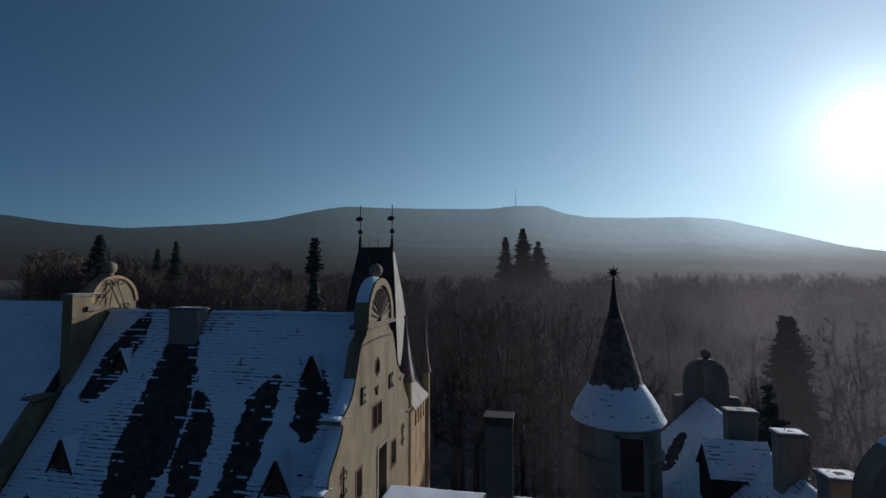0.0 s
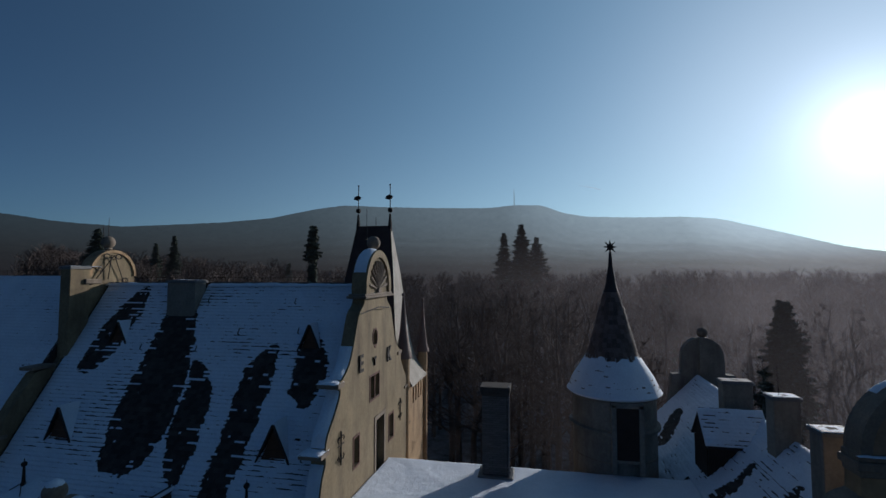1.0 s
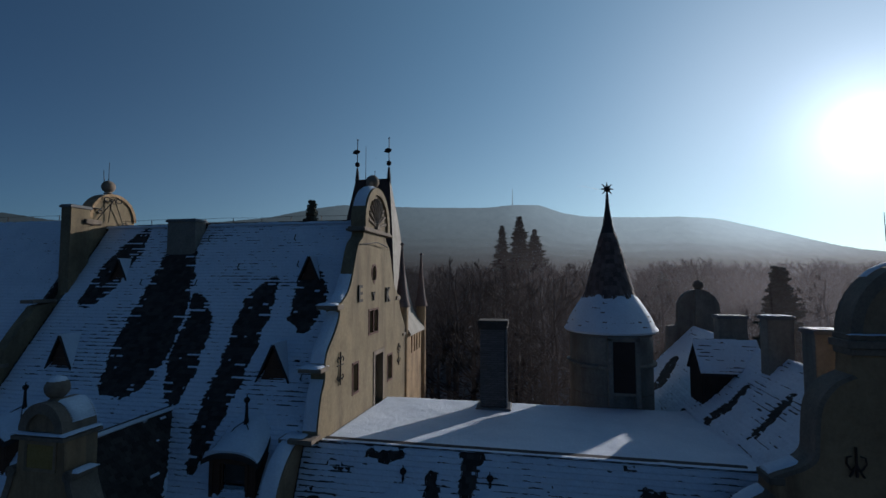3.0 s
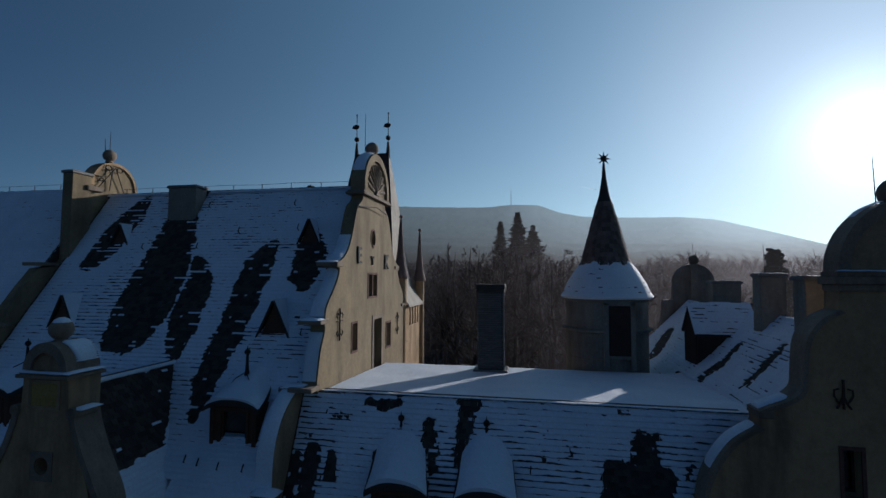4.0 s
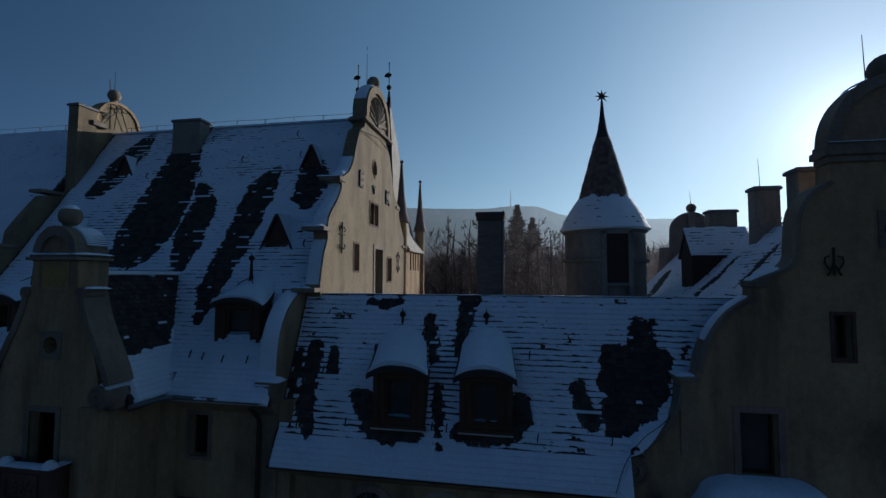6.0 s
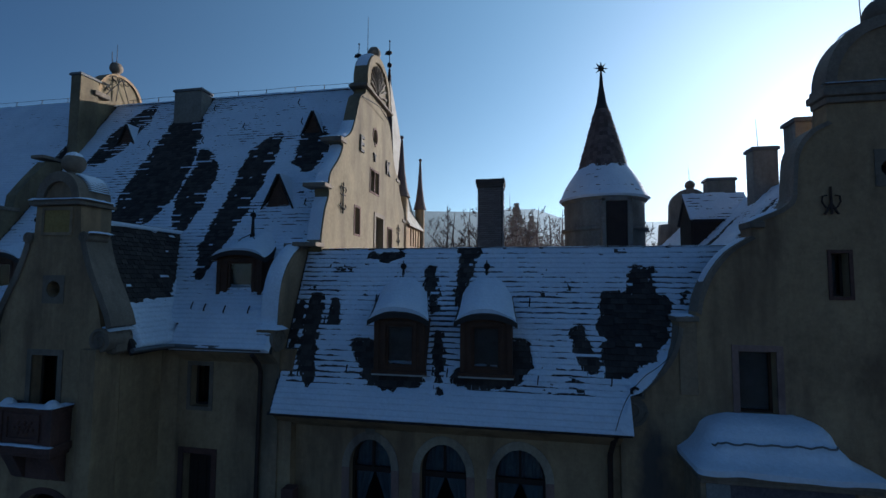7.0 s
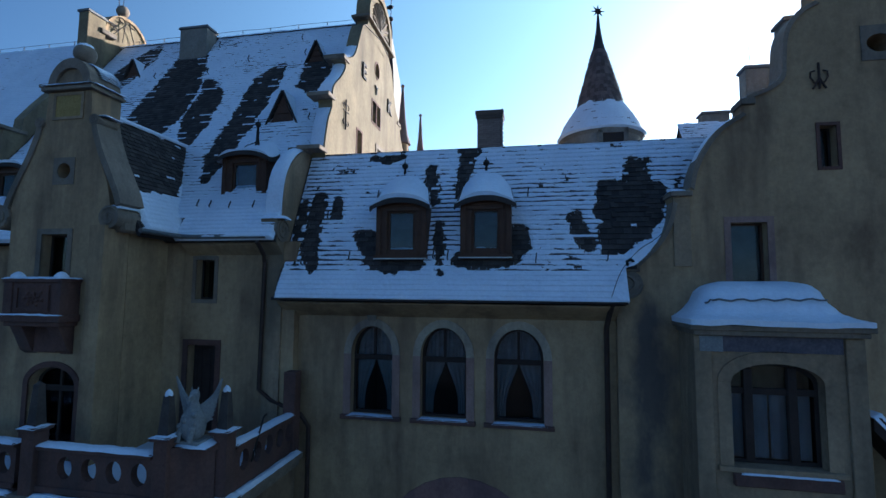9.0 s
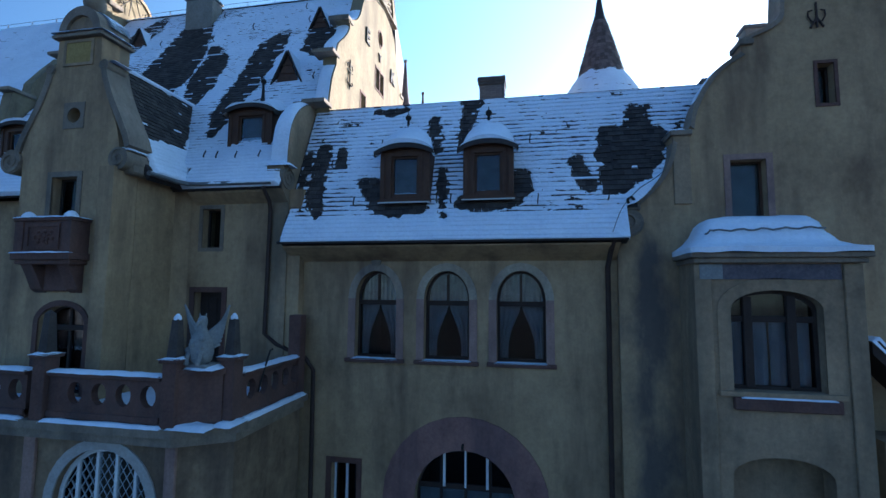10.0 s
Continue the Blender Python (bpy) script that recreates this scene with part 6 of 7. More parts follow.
# ---- steep spire tower behind the gable ----
spire = thing("spire_tower", (-7.55, 21.3, 1), "slate-roofed tower with two weathervanes", "tower")
SPX, SPY = -7.58, 21.2
part("wall", boxes((SPX - 1.75, SPX + 1.75, SPY - 1.6, SPY + 1.6, 1.0, 16.4)), PLASTER, spire)
sp = bmesh.new()
rings = []
for z, hx, hy in ((16.3, 2.0, 1.9), (16.8, 1.75, 1.55), (17.8, 1.55, 1.25), (19.0, 1.40, 1.0), (21.1, 1.2, 0.62), (23.5, 0.88, 0.06)):
    rings.append([sp.verts.new((SPX + sx * hx, SPY + sy * hy, z)) for sx, sy in ((-1, -1), (1, -1), (1, 1), (-1, 1))])
for a, b in zip(rings, rings[1:]):
    for i in range(4):
        sp.faces.new((a[i], a[(i + 1) % 4], b[(i + 1) % 4], b[i]))
sp.faces.new(rings[-1])
bmesh.ops.recalc_face_normals(sp, faces=sp.faces)
# sunward flank split off for a paler colour that paints in sunlight
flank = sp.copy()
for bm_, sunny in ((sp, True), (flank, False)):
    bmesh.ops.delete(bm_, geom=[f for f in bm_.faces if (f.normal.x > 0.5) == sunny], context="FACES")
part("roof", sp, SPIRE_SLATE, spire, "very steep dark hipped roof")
part("roof_flank", flank, PALE_SHINGLE, spire, "frosted flank of the steep roof, coloured as sunlit")
for s in (-1, 1):
    px = SPX + s * 0.83
    vn = lathe(bmesh.new(), px, SPY, [(0.11, 23.2), (0.1, 23.6), (0.045, 24.1)], 8)
    ball(vn, (px, SPY, 24.28), 0.13, 10)
    tube(vn, [(px, SPY, 24.3), (px, SPY, 25.55)], 0.022, 5)
    ball(vn, (px, SPY, 25.55), 0.045, 8)
    p_ = part("post", vn, IRON, spire, "dark metal post with a ball", True)
    fl_ = bmesh.new()
    slab(fl_, [(px - 0.26, 24.86), (px - 0.05, 24.8), (px + 0.1, 24.86), (px + 0.14, 24.98), (px - 0.04, 25.06), (px - 0.2, 25.0)], "y", SPY - 0.015, SPY + 0.015)
    part("weathervane", fl_, IRON, p_, "small black weathervane")
part("lightning_rod", tube(bmesh.new(), [(SPX + 0.1, SPY, 23.4), (SPX + 0.1, SPY, 23.95)], 0.015, 5), IRON, spire)
for (x, y, r, z0, z1, z2) in ((-5.76, 20.2, 0.36, 1.0, 17.35, 20.15), (-5.58, 23.2, 0.3, 1.0, 17.2, 19.8)):
    part("turret", lathe(bmesh.new(), x, y, [(r * 0.85, z0), (r * 0.85, z1)], 12), PLASTER, spire, "slim round turret", True)
    tp = lathe(bmesh.new(), x, y, [(r * 1.2, z1 - 0.1), (r * 0.8, z1 + 0.35), (r * 0.45, z1 + 1.2), (0.05, z2 - 0.1)], 12)
    ball(tp, (x, y, z2), 0.09, 10)
    part("turret_spire", tp, SHINGLE, spire, "needle-shaped turret roof with a ball", True)
part("link_wall", plate(rect(20.3, 23.1, 1.0, 16.1), "x", -5.9, -5.5, [rect(20.9, 21.15, 15.0, 15.9), rect(21.4, 21.65, 15.0, 15.9), rect(21.9, 22.15, 15.0, 15.9), rect(22.4, 22.65, 15.0, 15.9)]), PLASTER, spire, "sunlit wall with four slit windows")
part("link_roof", plate([(-5.35, 16.0), (-6.3, 17.4), (-6.3, 17.25), (-5.35, 15.9)], "y", 20.3, 23.1), PALE_SHINGLE, spire, "small pale lean-to roof")

# ---- terrace ----
ter = thing("terrace", (-9, 8.5, 1), "raised terrace with red sandstone balustrade", "terrace")
TY0 = 6.95
tw_holes = [arch(-9.02, -6.84, 1.6, 4.75, 5.85), arch(-12.6, -10.45, 1.6, 4.75, 5.85)]
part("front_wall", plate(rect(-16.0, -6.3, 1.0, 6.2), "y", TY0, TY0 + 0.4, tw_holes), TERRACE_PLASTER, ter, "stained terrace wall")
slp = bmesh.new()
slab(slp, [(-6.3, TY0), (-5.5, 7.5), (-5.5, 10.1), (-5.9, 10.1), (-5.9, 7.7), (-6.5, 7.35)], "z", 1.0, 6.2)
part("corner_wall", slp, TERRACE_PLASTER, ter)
part("floor", plate([(-16, 7.3), (-6.4, 7.3), (-5.8, 7.7), (-5.8, 10.1), (-16, 10.1)], "z", 6.2, 6.42), STONE, ter)
part("ledge", plate([(-16, 6.72), (-6.28, 6.72), (-5.3, 7.36), (-5.3, 10.1), (-5.75, 10.1), (-5.75, 7.6), (-6.4, 7.2), (-16, 7.2)], "z", 6.2, 6.36), STONE, ter, "projecting stone ledge")


part("cornice", plate([(-16, 6.8), (-6.32, 6.8), (-5.4, 7.4), (-5.4, 10.1), (-5.6, 10.1), (-5.6, 7.55), (-6.35, 6.96), (-16, 6.96)], "z", 6.02, 6.196), STONE, ter, "moulded cornice below the ledge")
parts("pilaster", ((-6.5, -6.28, TY0 - 0.07, TY0, 1.0, 6.02), (-9.72, -9.44, TY0 - 0.07, TY0, 1.0, 6.02)), JAMB_STONE, ter, "reddish stone pilaster", bevel=0.01)


def balustrade_panel(x0, x1, pitch=0.55):
    cx = np.arange(x1 - 0.28, x0 + 0.15, -pitch)
    hs = [[(c + 0.17 * math.cos(i * math.pi / 8), 6.9 + 0.21 * math.sin(i * math.pi / 8)) for i in range(16)] for c in cx]
    return plate(rect(x0, x1, 6.36, 7.22), "y", 6.84, 6.98, hs)


part("balustrade", balustrade_panel(-9.2, -6.62), SANDSTONE, ter, "pierced sandstone balustrade")
part("balustrade", balustrade_panel(-14.0, -9.7), SANDSTONE, ter, "pierced sandstone balustrade")
parts("rail", ((-9.2, -6.62, 6.78, 7.04, 7.2, 7.29), (-14.0, -9.7, 6.78, 7.04, 7.2, 7.29)), SANDSTONE, ter, bevel=0.012)
parts("plinth", ((-9.2, -6.62, 6.8, 7.02, 6.42, 6.54), (-14.0, -9.7, 6.8, 7.02, 6.42, 6.54)), SANDSTONE, ter, bevel=0.012)
sidep = plate([(7.62, 6.36), (9.95, 6.36), (9.95, 7.22), (7.62, 7.22)], "x", -5.62, -5.48, [[(c + 0.16 * math.cos(i * math.pi / 7), 6.9 + 0.21 * math.sin(i * math.pi / 7)) for i in range(14)] for c in (7.95, 8.4, 8.85, 9.3, 9.7)])
part("balustrade", sidep, SANDSTONE, ter, "pierced sandstone balustrade")
part("rail", boxes((-5.68, -5.42, 7.62, 10.0, 7.2, 7.29), bevel=0.012), SANDSTONE, ter)
part("rail_rod", tube(bmesh.new(), [(-5.42, 8.1, 6.8), (-5.42, 8.5, 7.6), (-5.42, 8.6, 7.62)], 0.02, 5), IRON, ter)


def pier_with_obelisk(x, y, w=0.3, top=8.42):
    bm = bmesh.new()
    box(bm, x - w / 2, x + w / 2, y - w / 2, y + w / 2, 6.36, 7.55, 0.012)
    p = part("pier", bm, SANDSTONE, ter, "square sandstone pier")
    part("cap", boxes((x - w / 2 - 0.05, x + w / 2 + 0.05, y - w / 2 - 0.05, y + w / 2 + 0.05, 7.55, 7.63), bevel=0.012), SANDSTONE, p)
    ob = bmesh.new()
    r0 = [ob.verts.new((x + sx * 0.11, y + sy * 0.11, 7.63)) for sx, sy in ((-1, -1), (1, -1), (1, 1), (-1, 1))]
    r1 = [ob.verts.new((x + sx * 0.065, y + sy * 0.065, top - 0.08)) for sx, sy in ((-1, -1), (1, -1), (1, 1), (-1, 1))]
    tip = ob.verts.new((x, y, top))
    for i in range(4):
        ob.faces.new((r0[i], r0[(i + 1) % 4], r1[(i + 1) % 4], r1[i]))
        ob.faces.new((r1[i], r1[(i + 1) % 4], tip))
    ob.faces.new(r0[::-1])
    part("obelisk", ob, DARK_STONE, p, "dark stone obelisk tipped with snow")
    return p


pier_with_obelisk(-6.42, 6.92)
pier_with_obelisk(-5.6, 7.46)
pier_with_obelisk(-9.32, 6.88, top=8.5)
part("end_pier", boxes((-5.72, -5.4, 9.8, 10.1, 6.36, 8.3), bevel=0.02), SANDSTONE, ter)
ped = bmesh.new()
slab(ped, [(-6.28, 6.86), (-5.66, 7.28), (-5.85, 7.6), (-6.45, 7.2)], "z", 6.36, 7.42)
slab(ped, [(-6.32, 6.8), (-5.6, 7.28), (-5.82, 7.66), (-6.5, 7.22)], "z", 7.3, 7.42)
part("pedestal", ped, SANDSTONE, ter, "corner pedestal of the balustrade")
tw = window(ter, -9.02, -6.84, 1.6, 4.75, 5.85, TY0, name="lattice_window", mull=4, frame_mat=WHITE_WOOD, stone=PALE_STONE, sill=False, grow=0.2, label="large arched window with white diamond lattice", depth=0.12, bar=0.08)
lat = bmesh.new()
for k in range(-14, 24):
    for s in (-1, 1):
        xs = -8.95 + k * 0.17
        p0, p1 = Vector((xs, TY0 + 0.16, 3.4)), Vector((xs + s * 1.55, TY0 + 0.16, 5.7))
        pts = [p0.lerp(p1, t) for t in np.linspace(0, 1, 30)]
        ok = [p for p in pts if abs(p.x + 7.93) < 1.0 and p.z < 4.75 + math.sqrt(max(0, 1 - ((p.x + 7.93) / 1.0) ** 2)) * 1.0]
        if len(ok) > 2:
            tube(lat, [ok[0], ok[-1]], 0.009, 4)
part("lattice", lat, WHITE_WOOD, tw, "white diamond lattice bars")
room(ter, -9.3, -6.4, TY0 + 0.4, 9.6, 1.1, 6.0)
room(ter, -12.9, -10.2, TY0 + 0.4, 9.6, 1.1, 6.0)


# ---- statue on the terrace corner ----
def winged_statue():
    bm = bmesh.new()
    cx, cy = -6.1, 7.2
    box(bm, cx - 0.27, cx + 0.27, cy - 0.2, cy + 0.22, 7.42, 7.5, 0.015)
    lathe(bm, cx, cy, [(0.13, 7.49), (0.2, 7.56), (0.235, 7.72), (0.225, 7.88), (0.17, 8.02), (0.1, 8.12), (0.075, 8.2), (0.095, 8.28), (0.085, 8.36), (0.03, 8.41)], 14)
    tube(bm, [(cx, cy - 0.05, 8.31), (cx + 0.02, cy - 0.16, 8.29), (cx + 0.02, cy - 0.19, 8.23)], 0.045, 6, 0.3)
    for k in range(7):
        ball(bm, (cx + 0.16 * math.sin(k * 2.4), cy - 0.17 + 0.03 * math.cos(k * 2.4), 7.66 + 0.055 * k), 0.055, 8)
    for s in (-1, 1):
        tube(bm, [(cx + s * 0.05, cy, 8.36), (cx + s * 0.075, cy, 8.46)], 0.025, 5, 0.3)
        for k in range(10):
            f = k / 9
            root = Vector((cx + s * 0.13, cy + 0.06, 8.08 - 0.30 * f))
            bend = Vector((cx + s * (0.34 - 0.1 * f), cy + 0.12, 8.3 - 0.46 * f))
            tip = Vector((cx + s * (0.50 - 0.2 * f), cy + 0.1 + 0.05 * f, 8.62 - 0.78 * f))
            tube(bm, smooth_line([root, bend, tip], 3), 0.058, 6, 0.3)
        tube(bm, [(cx + s * 0.1, cy - 0.12, 7.8), (cx + s * 0.13, cy - 0.22, 7.62), (cx + s * 0.12, cy - 0.24, 7.5)], 0.06, 6, 0.8)
    ob = part("bird_statue", bm, STATUE, None, "", True)
    tagged(ob, "pale stone bird with raised wings on a pedestal", "statue")


winged_statue()

# ---- tiles and snow ----
everywhere = lambda u, v: np.ones(np.shape(u), bool)
BARE_LEFT = (
    ((-13.05, 1.3, 0.62), (-12.9, 2.2, 0.74), (-12.72, 2.9, 0.9), (-12.66, 3.7, 1.0), (-12.6, 4.6, 1.06), (-12.6, 5.4, 1.1), (-12.6, 6.1, 0.9)),
    ((-11.5, 3.35, 0.1), (-11.1, 3.8, 0.3), (-10.88, 4.4, 0.46), (-10.8, 5.0, 0.5), (-10.78, 5.6, 0.5), (-10.62, 6.3, 0.42), (-10.52, 6.9, 0.2)),
    ((-8.74, 2.8, 0.22), (-8.92, 3.6, 0.5), (-8.93, 4.5, 0.5), (-8.9, 5.4, 0.47), (-8.95, 6.2, 0.44), (-9.02, 6.9, 0.42), (-9.08, 7.6, 0.38), (-9.03, 8.2, 0.25), (-9.0, 8.8, 0.08)),
    ((-7.37, 2.2, 0.25), (-7.3, 2.7, 0.46), (-7.12, 3.3, 0.58), (-7.12, 4.0, 0.42), (-7.0, 4.4, 0.2)),
    ((-15.3, 0.55, 0.3), (-15.4, 1.3, 0.55), (-15.5, 2.0, 0.6), (-15.65, 2.8, 0.62), (-15.9, 3.4, 0.4)),
)
BARE_MID = (
    ((2.8, 0.74, 0.18), (3.0, 0.74, 0.18)), ((2.84, 1.1, 0.24), (2.96, 1.1, 0.22)),
    ((2.25, 1.6, 0.4), (3.1, 1.62, 0.36)), ((2.2, 2.15, 0.42), (2.82, 2.2, 0.42)), ((2.15, 2.7, 0.38), (2.6, 2.65, 0.36)), ((2.0, 3.1, 0.16), (2.3, 3.05, 0.2)),
    ((1.3, 2.3, 0.1), (1.45, 2.7, 0.14), (1.6, 3.0, 0.16)),
    ((-4.0, 2.75, 0.14), (-3.75, 2.9, 0.32), (-3.6, 3.3, 0.26), (-3.2, 3.55, 0.2), (-2.5, 3.5, 0.18)),
    ((-1.4, 3.45, 0.16), (-0.4, 3.42, 0.2), (-0.02, 3.05, 0.24), (0.0, 2.65, 0.2)),
    ((-5.4, 1.5, 0.15), (-5.38, 2.2, 0.17), (-5.38, 3.0, 0.2), (-5.2, 3.6, 0.12)),
    ((-5.86, 1.7, 0.08), (-5.82, 2.9, 0.1)),
    ((-4.88, 1.6, 0.06), (-4.8, 2.1, 0.1)),
    ((-2.38, 0.74, 0.14), (-2.26, 1.2, 0.15), (-2.2, 1.75, 0.08)),
    ((-1.36, 0.1, 0.22), (-1.4, 0.6, 0.2), (-1.48, 1.0, 0.15), (-1.58, 1.6, 0.06)),
    ((-2.02, 2.4, 0.04), (-1.95, 3.1, 0.1), (-1.87, 3.8, 0.05)),
    ((-4.1, 0.22, 0.05), (-3.6, 0.3, 0.1), (-3.2, 0.2, 0.04)),
)
BARE_FRONT = (((0.0, 1.1, 1.0), (0.9, 1.15, 1.0), (1.5, 1.0, 0.9), (2.3, 0.55, 0.45), (2.9, 0.35, 0.3)), ((0.4, 2.0, 0.3), (1.55, 1.95, 0.26)))


def clear_of(chunks):
    def keep(u, v):
        ok = np.ones(np.shape(u), bool)
        for a, b, c, d in chunks:
            ok &= ~((u > a) & (u < b) & (v > c) & (v < d))
        return ok
    return keep


MID_PIECES = (2.16, 3.06, 1.62, 2.57)


def mid_keep(u, v):
    ok = (v < 1.9) | (u < 2.2) | ((v < 3.2) & (u < 3.7))
    a, b, c, d = MID_PIECES
    return ok & ~((u + 0.09 > a) & (u + 0.09 < b) & (v > c) & (v < d))


mid_roof_ob = [o for o in mid_w.children if o.name.split(".")[0] == "roof"][0]
left_clear = clear_of(((-12.1, -8.8, 10.35, 12.0), (-13.68, -12.45, -1, 1.5), (-7.85, -7.0, 7.6, 9.1), (-15.95, -15.1, 7.6, 9.1)))
tiles("roof_tiles", SL, FIRE_X, -6.16, 0.06, SL_LEN + 0.05, left_clear, TILE, left, seed=2, label="courses of dark plain tiles")
SL2 = Slope((0, RIDGE_Y, RIDGE_Z + 0.34), (1, 0, 0), (0, -1, -1.5))
tiles("roof_tiles", SL2, -25.0, FIRE_X - 0.35, 0.06, 9.5, everywhere, TILE, left, seed=12, label="courses of dark plain tiles")
tiles("roof_tiles", SM, -5.985, 5.3, 0.06, SM_LEN + 0.03, mid_keep, TILE, mid_w, seed=4, label="courses of dark plain tiles")
tiles("roof_tiles", SFR, 0.0, 3.4, 0.03, 3.46, lambda u, v: (15.7 - (8.6 + u)) * 1.5 > 20.72 - 14.8 + v * 0.889 - 0.25, TILE, fg, seed=5, label="courses of dark plain tiles")
tiles("roof_tiles", SFL, 0.0, 3.4, 0.03, 3.6, lambda u, v: (15.7 - (8.6 + u)) * 1.5 > 20.72 - 14.8 + v * 0.905 - 0.25, TILE, fg, seed=6, label="courses of dark plain tiles")
tiles("roof_tiles", SR, 0.1, 13.4, 0.05, 4.9, lambda u, v: (v < 3.05) | (u > 6.7), TILE, right, seed=7, label="courses of dark plain tiles")
tiles("roof_tiles", SD, 0.0, 1.95, 0.02, 1.28, everywhere, TILE, rd, seed=8)


def shingle_cone():
    """Shingles in rings up the cone."""
    rng = random.Random(5)
    verts, faces = [], []
    z = 16.62
    prof = cone
    rad = lambda q: float(np.interp(q, [b for a, b in prof], [a for a, b in prof]))
    while z < 20.3:
        r0, r1 = rad(z), rad(z + 0.24)
        n = max(10, int(2 * math.pi * r0 / 0.16))
        for k in range(n):
            a0, a1 = 2 * math.pi * (k + 0.5 * (int(z * 7) % 2) + 0.04) / n, 2 * math.pi * (k + 0.5 * (int(z * 7) % 2) + 0.96) / n
            o = 0.03 + rng.uniform(0, 0.025)
            zz = z - rng.uniform(0, 0.03)
            b = len(verts)
            for a, r, h in ((a0, r0 + o, zz), (a1, r0 + o, zz), (a1, r1 + 0.008, z + 0.24), (a0, r1 + 0.008, z + 0.24), (a0, r0 + o - 0.025, zz), (a1, r0 + o - 0.025, zz)):
                verts.append((TX + r * math.cos(a), TY + r * math.sin(a), h))
            faces += [(b, b + 1, b + 2, b + 3), (b + 4, b + 5, b + 1, b)]
        z += 0.17
    ob = pydata("shingles", verts, faces, SHINGLE, tower, "rows of weathered shingles")
    tagged(ob, kind="stuff")


shingle_cone()

DRIFT = ((4.1, 1.5, 0.12), (3.68, 2.4, 0.14), (3.1, 2.98, 0.16), (2.6, 3.4, 0.26), (2.25, 4.3, 0.3))


def mid_lines(u, v):
    """More open courses below the dormers' heads, between them and along both ends."""
    low = np.clip((v - 1.2) / 0.8, 0, 1) * np.clip((3.6 - v) / 0.4, 0, 1)
    between = np.exp(-((u + 1.95) / 0.4) ** 2)
    ends = np.exp(-((u + 4.9) / 0.9) ** 2) + np.exp(-((u - 1.2) / 1.1) ** 2)
    return -0.02 + low * (0.30 * between + 0.2 * np.clip(ends, 0, 1)) + 0.08 * np.clip((u - 2.0) / 2.0, 0, 1)


def mid_snow(u, v):
    lying = snow_depth(u, v, 0.018, BARE_MID, 5, 3.65, mid_lines(u, v), scraps=0.2, steps=0.14)
    away = chain_distance(u, v, DRIFT) + 0.12 * fbm(u * 3, v * 3, 61, 3)
    return np.maximum(lying, 0.12 * np.clip(-away / 0.12, -0.3, 1))


snow_sheet("snow", SL, FIRE_X + 0.05, -6.02, 0.05, SL_LEN + 0.06, 0.055, lambda u, v: snow_depth(u, v, 0.026, BARE_LEFT, 3, 9.4, -0.14, scraps=np.where(u < -14.2, 0.0, 0.09), steps=0.10), left_clear, vstep=COURSE / 7)
snow_sheet("snow", SL2, -25.0, FIRE_X - 0.42, 0.02, 9.5, 0.08, lambda u, v: snow_depth(u, v, 0.028, (), 13, 9.0, -0.24), vstep=COURSE / 4)
snow_sheet("snow", SM, -5.99, 5.25, 0.03, SM_LEN + 0.06, 0.04, mid_snow, lambda u, v: (v < 1.9) | (u < 2.28) | (u < np.interp(v, (1.9, 2.01, 2.53, 3.01, 3.5, 3.63, 3.7), (3.75, 3.5, 3.36, 3.1, 2.68, 2.5, 2.3))), vstep=COURSE / 10)
fg_keep = lambda u, v: (15.7 - (8.6 + u)) * 1.5 > 20.72 - 14.8 + v * 0.89 - 0.35
snow_sheet("snow", SFR, 0.05, 3.5, 0.0, 3.5, 0.04, lambda u, v: np.maximum(snow_depth(u, v, 0.03, BARE_FRONT, 7, 2.6, -0.16, 0.06, 0.16, 0.12), np.where(v < 0.12, 0.07, -1)), fg_keep, vstep=COURSE / 6)
snow_sheet("snow", SFL, 0.05, 3.3, 0.0, 3.48, 0.05, lambda u, v: snow_depth(u, v, 0.03, (), 8, 3.0, -0.2, 0.03), fg_keep)
BARE_RIGHT = (((6.15, 0.7, 0.2), (6.1, 1.5, 0.25), (6.0, 2.1, 0.2)), ((4.6, 1.5, 0.12), (4.5, 2.1, 0.2), (4.75, 2.9, 0.2), (4.9, 3.4, 0.1)), ((2.5, 1.1, 0.1), (2.3, 2.1, 0.12), (2.35, 2.5, 0.06)), ((11.5, 2.1, 0.4), (10.6, 3.1, 0.5)))
snow_sheet("snow", SR, 0.05, 13.4, 0.0, 4.9, 0.05, lambda u, v: snow_depth(u, v, 0.03, BARE_RIGHT, 9, 99.0, -0.12, 0.05), lambda u, v: ((v < 3.2) | (u > 6.7)))
snow_sheet("snow", SD, -0.05, 2.0, -0.02, 1.3, 0.035, lambda u, v: snow_depth(u, v, 0.025, (), 10, 99.0, 0.0, 0.02))
SFLAT = Slope((0, 11.5, 14.12), (1, 0, 0), (0, 5.85, -0.27))
snow_sheet("snow", SFLAT, -5.54, 5.75, 0.0, 5.85, 0.05, lambda u, v: 0.05 + 0.045 * fbm(u * 1.2, v * 1.2, 31, 4) + 0.012 * fbm(u * 7, v * 7, 33, 2) + 0.18 * np.clip((u - 4.9) / 0.9, 0, 1) ** 2, label="smooth snow on the flat roof")
wire_r = bmesh.new()
tube(wire_r, smooth_line([tuple(SM.at(u, v, h)) for u, v, h in ((3.85, 1.9, 0.16), (3.5, 2.5, 0.2), (3.0, 3.0, 0.2), (2.6, 3.3, 0.2), (2.2, 3.8, 0.2), (1.95, 4.4, 0.18))], 5), 0.01, 4)
part("conductor", wire_r, IRON, mid_w, "thin conductor wire across the drift")
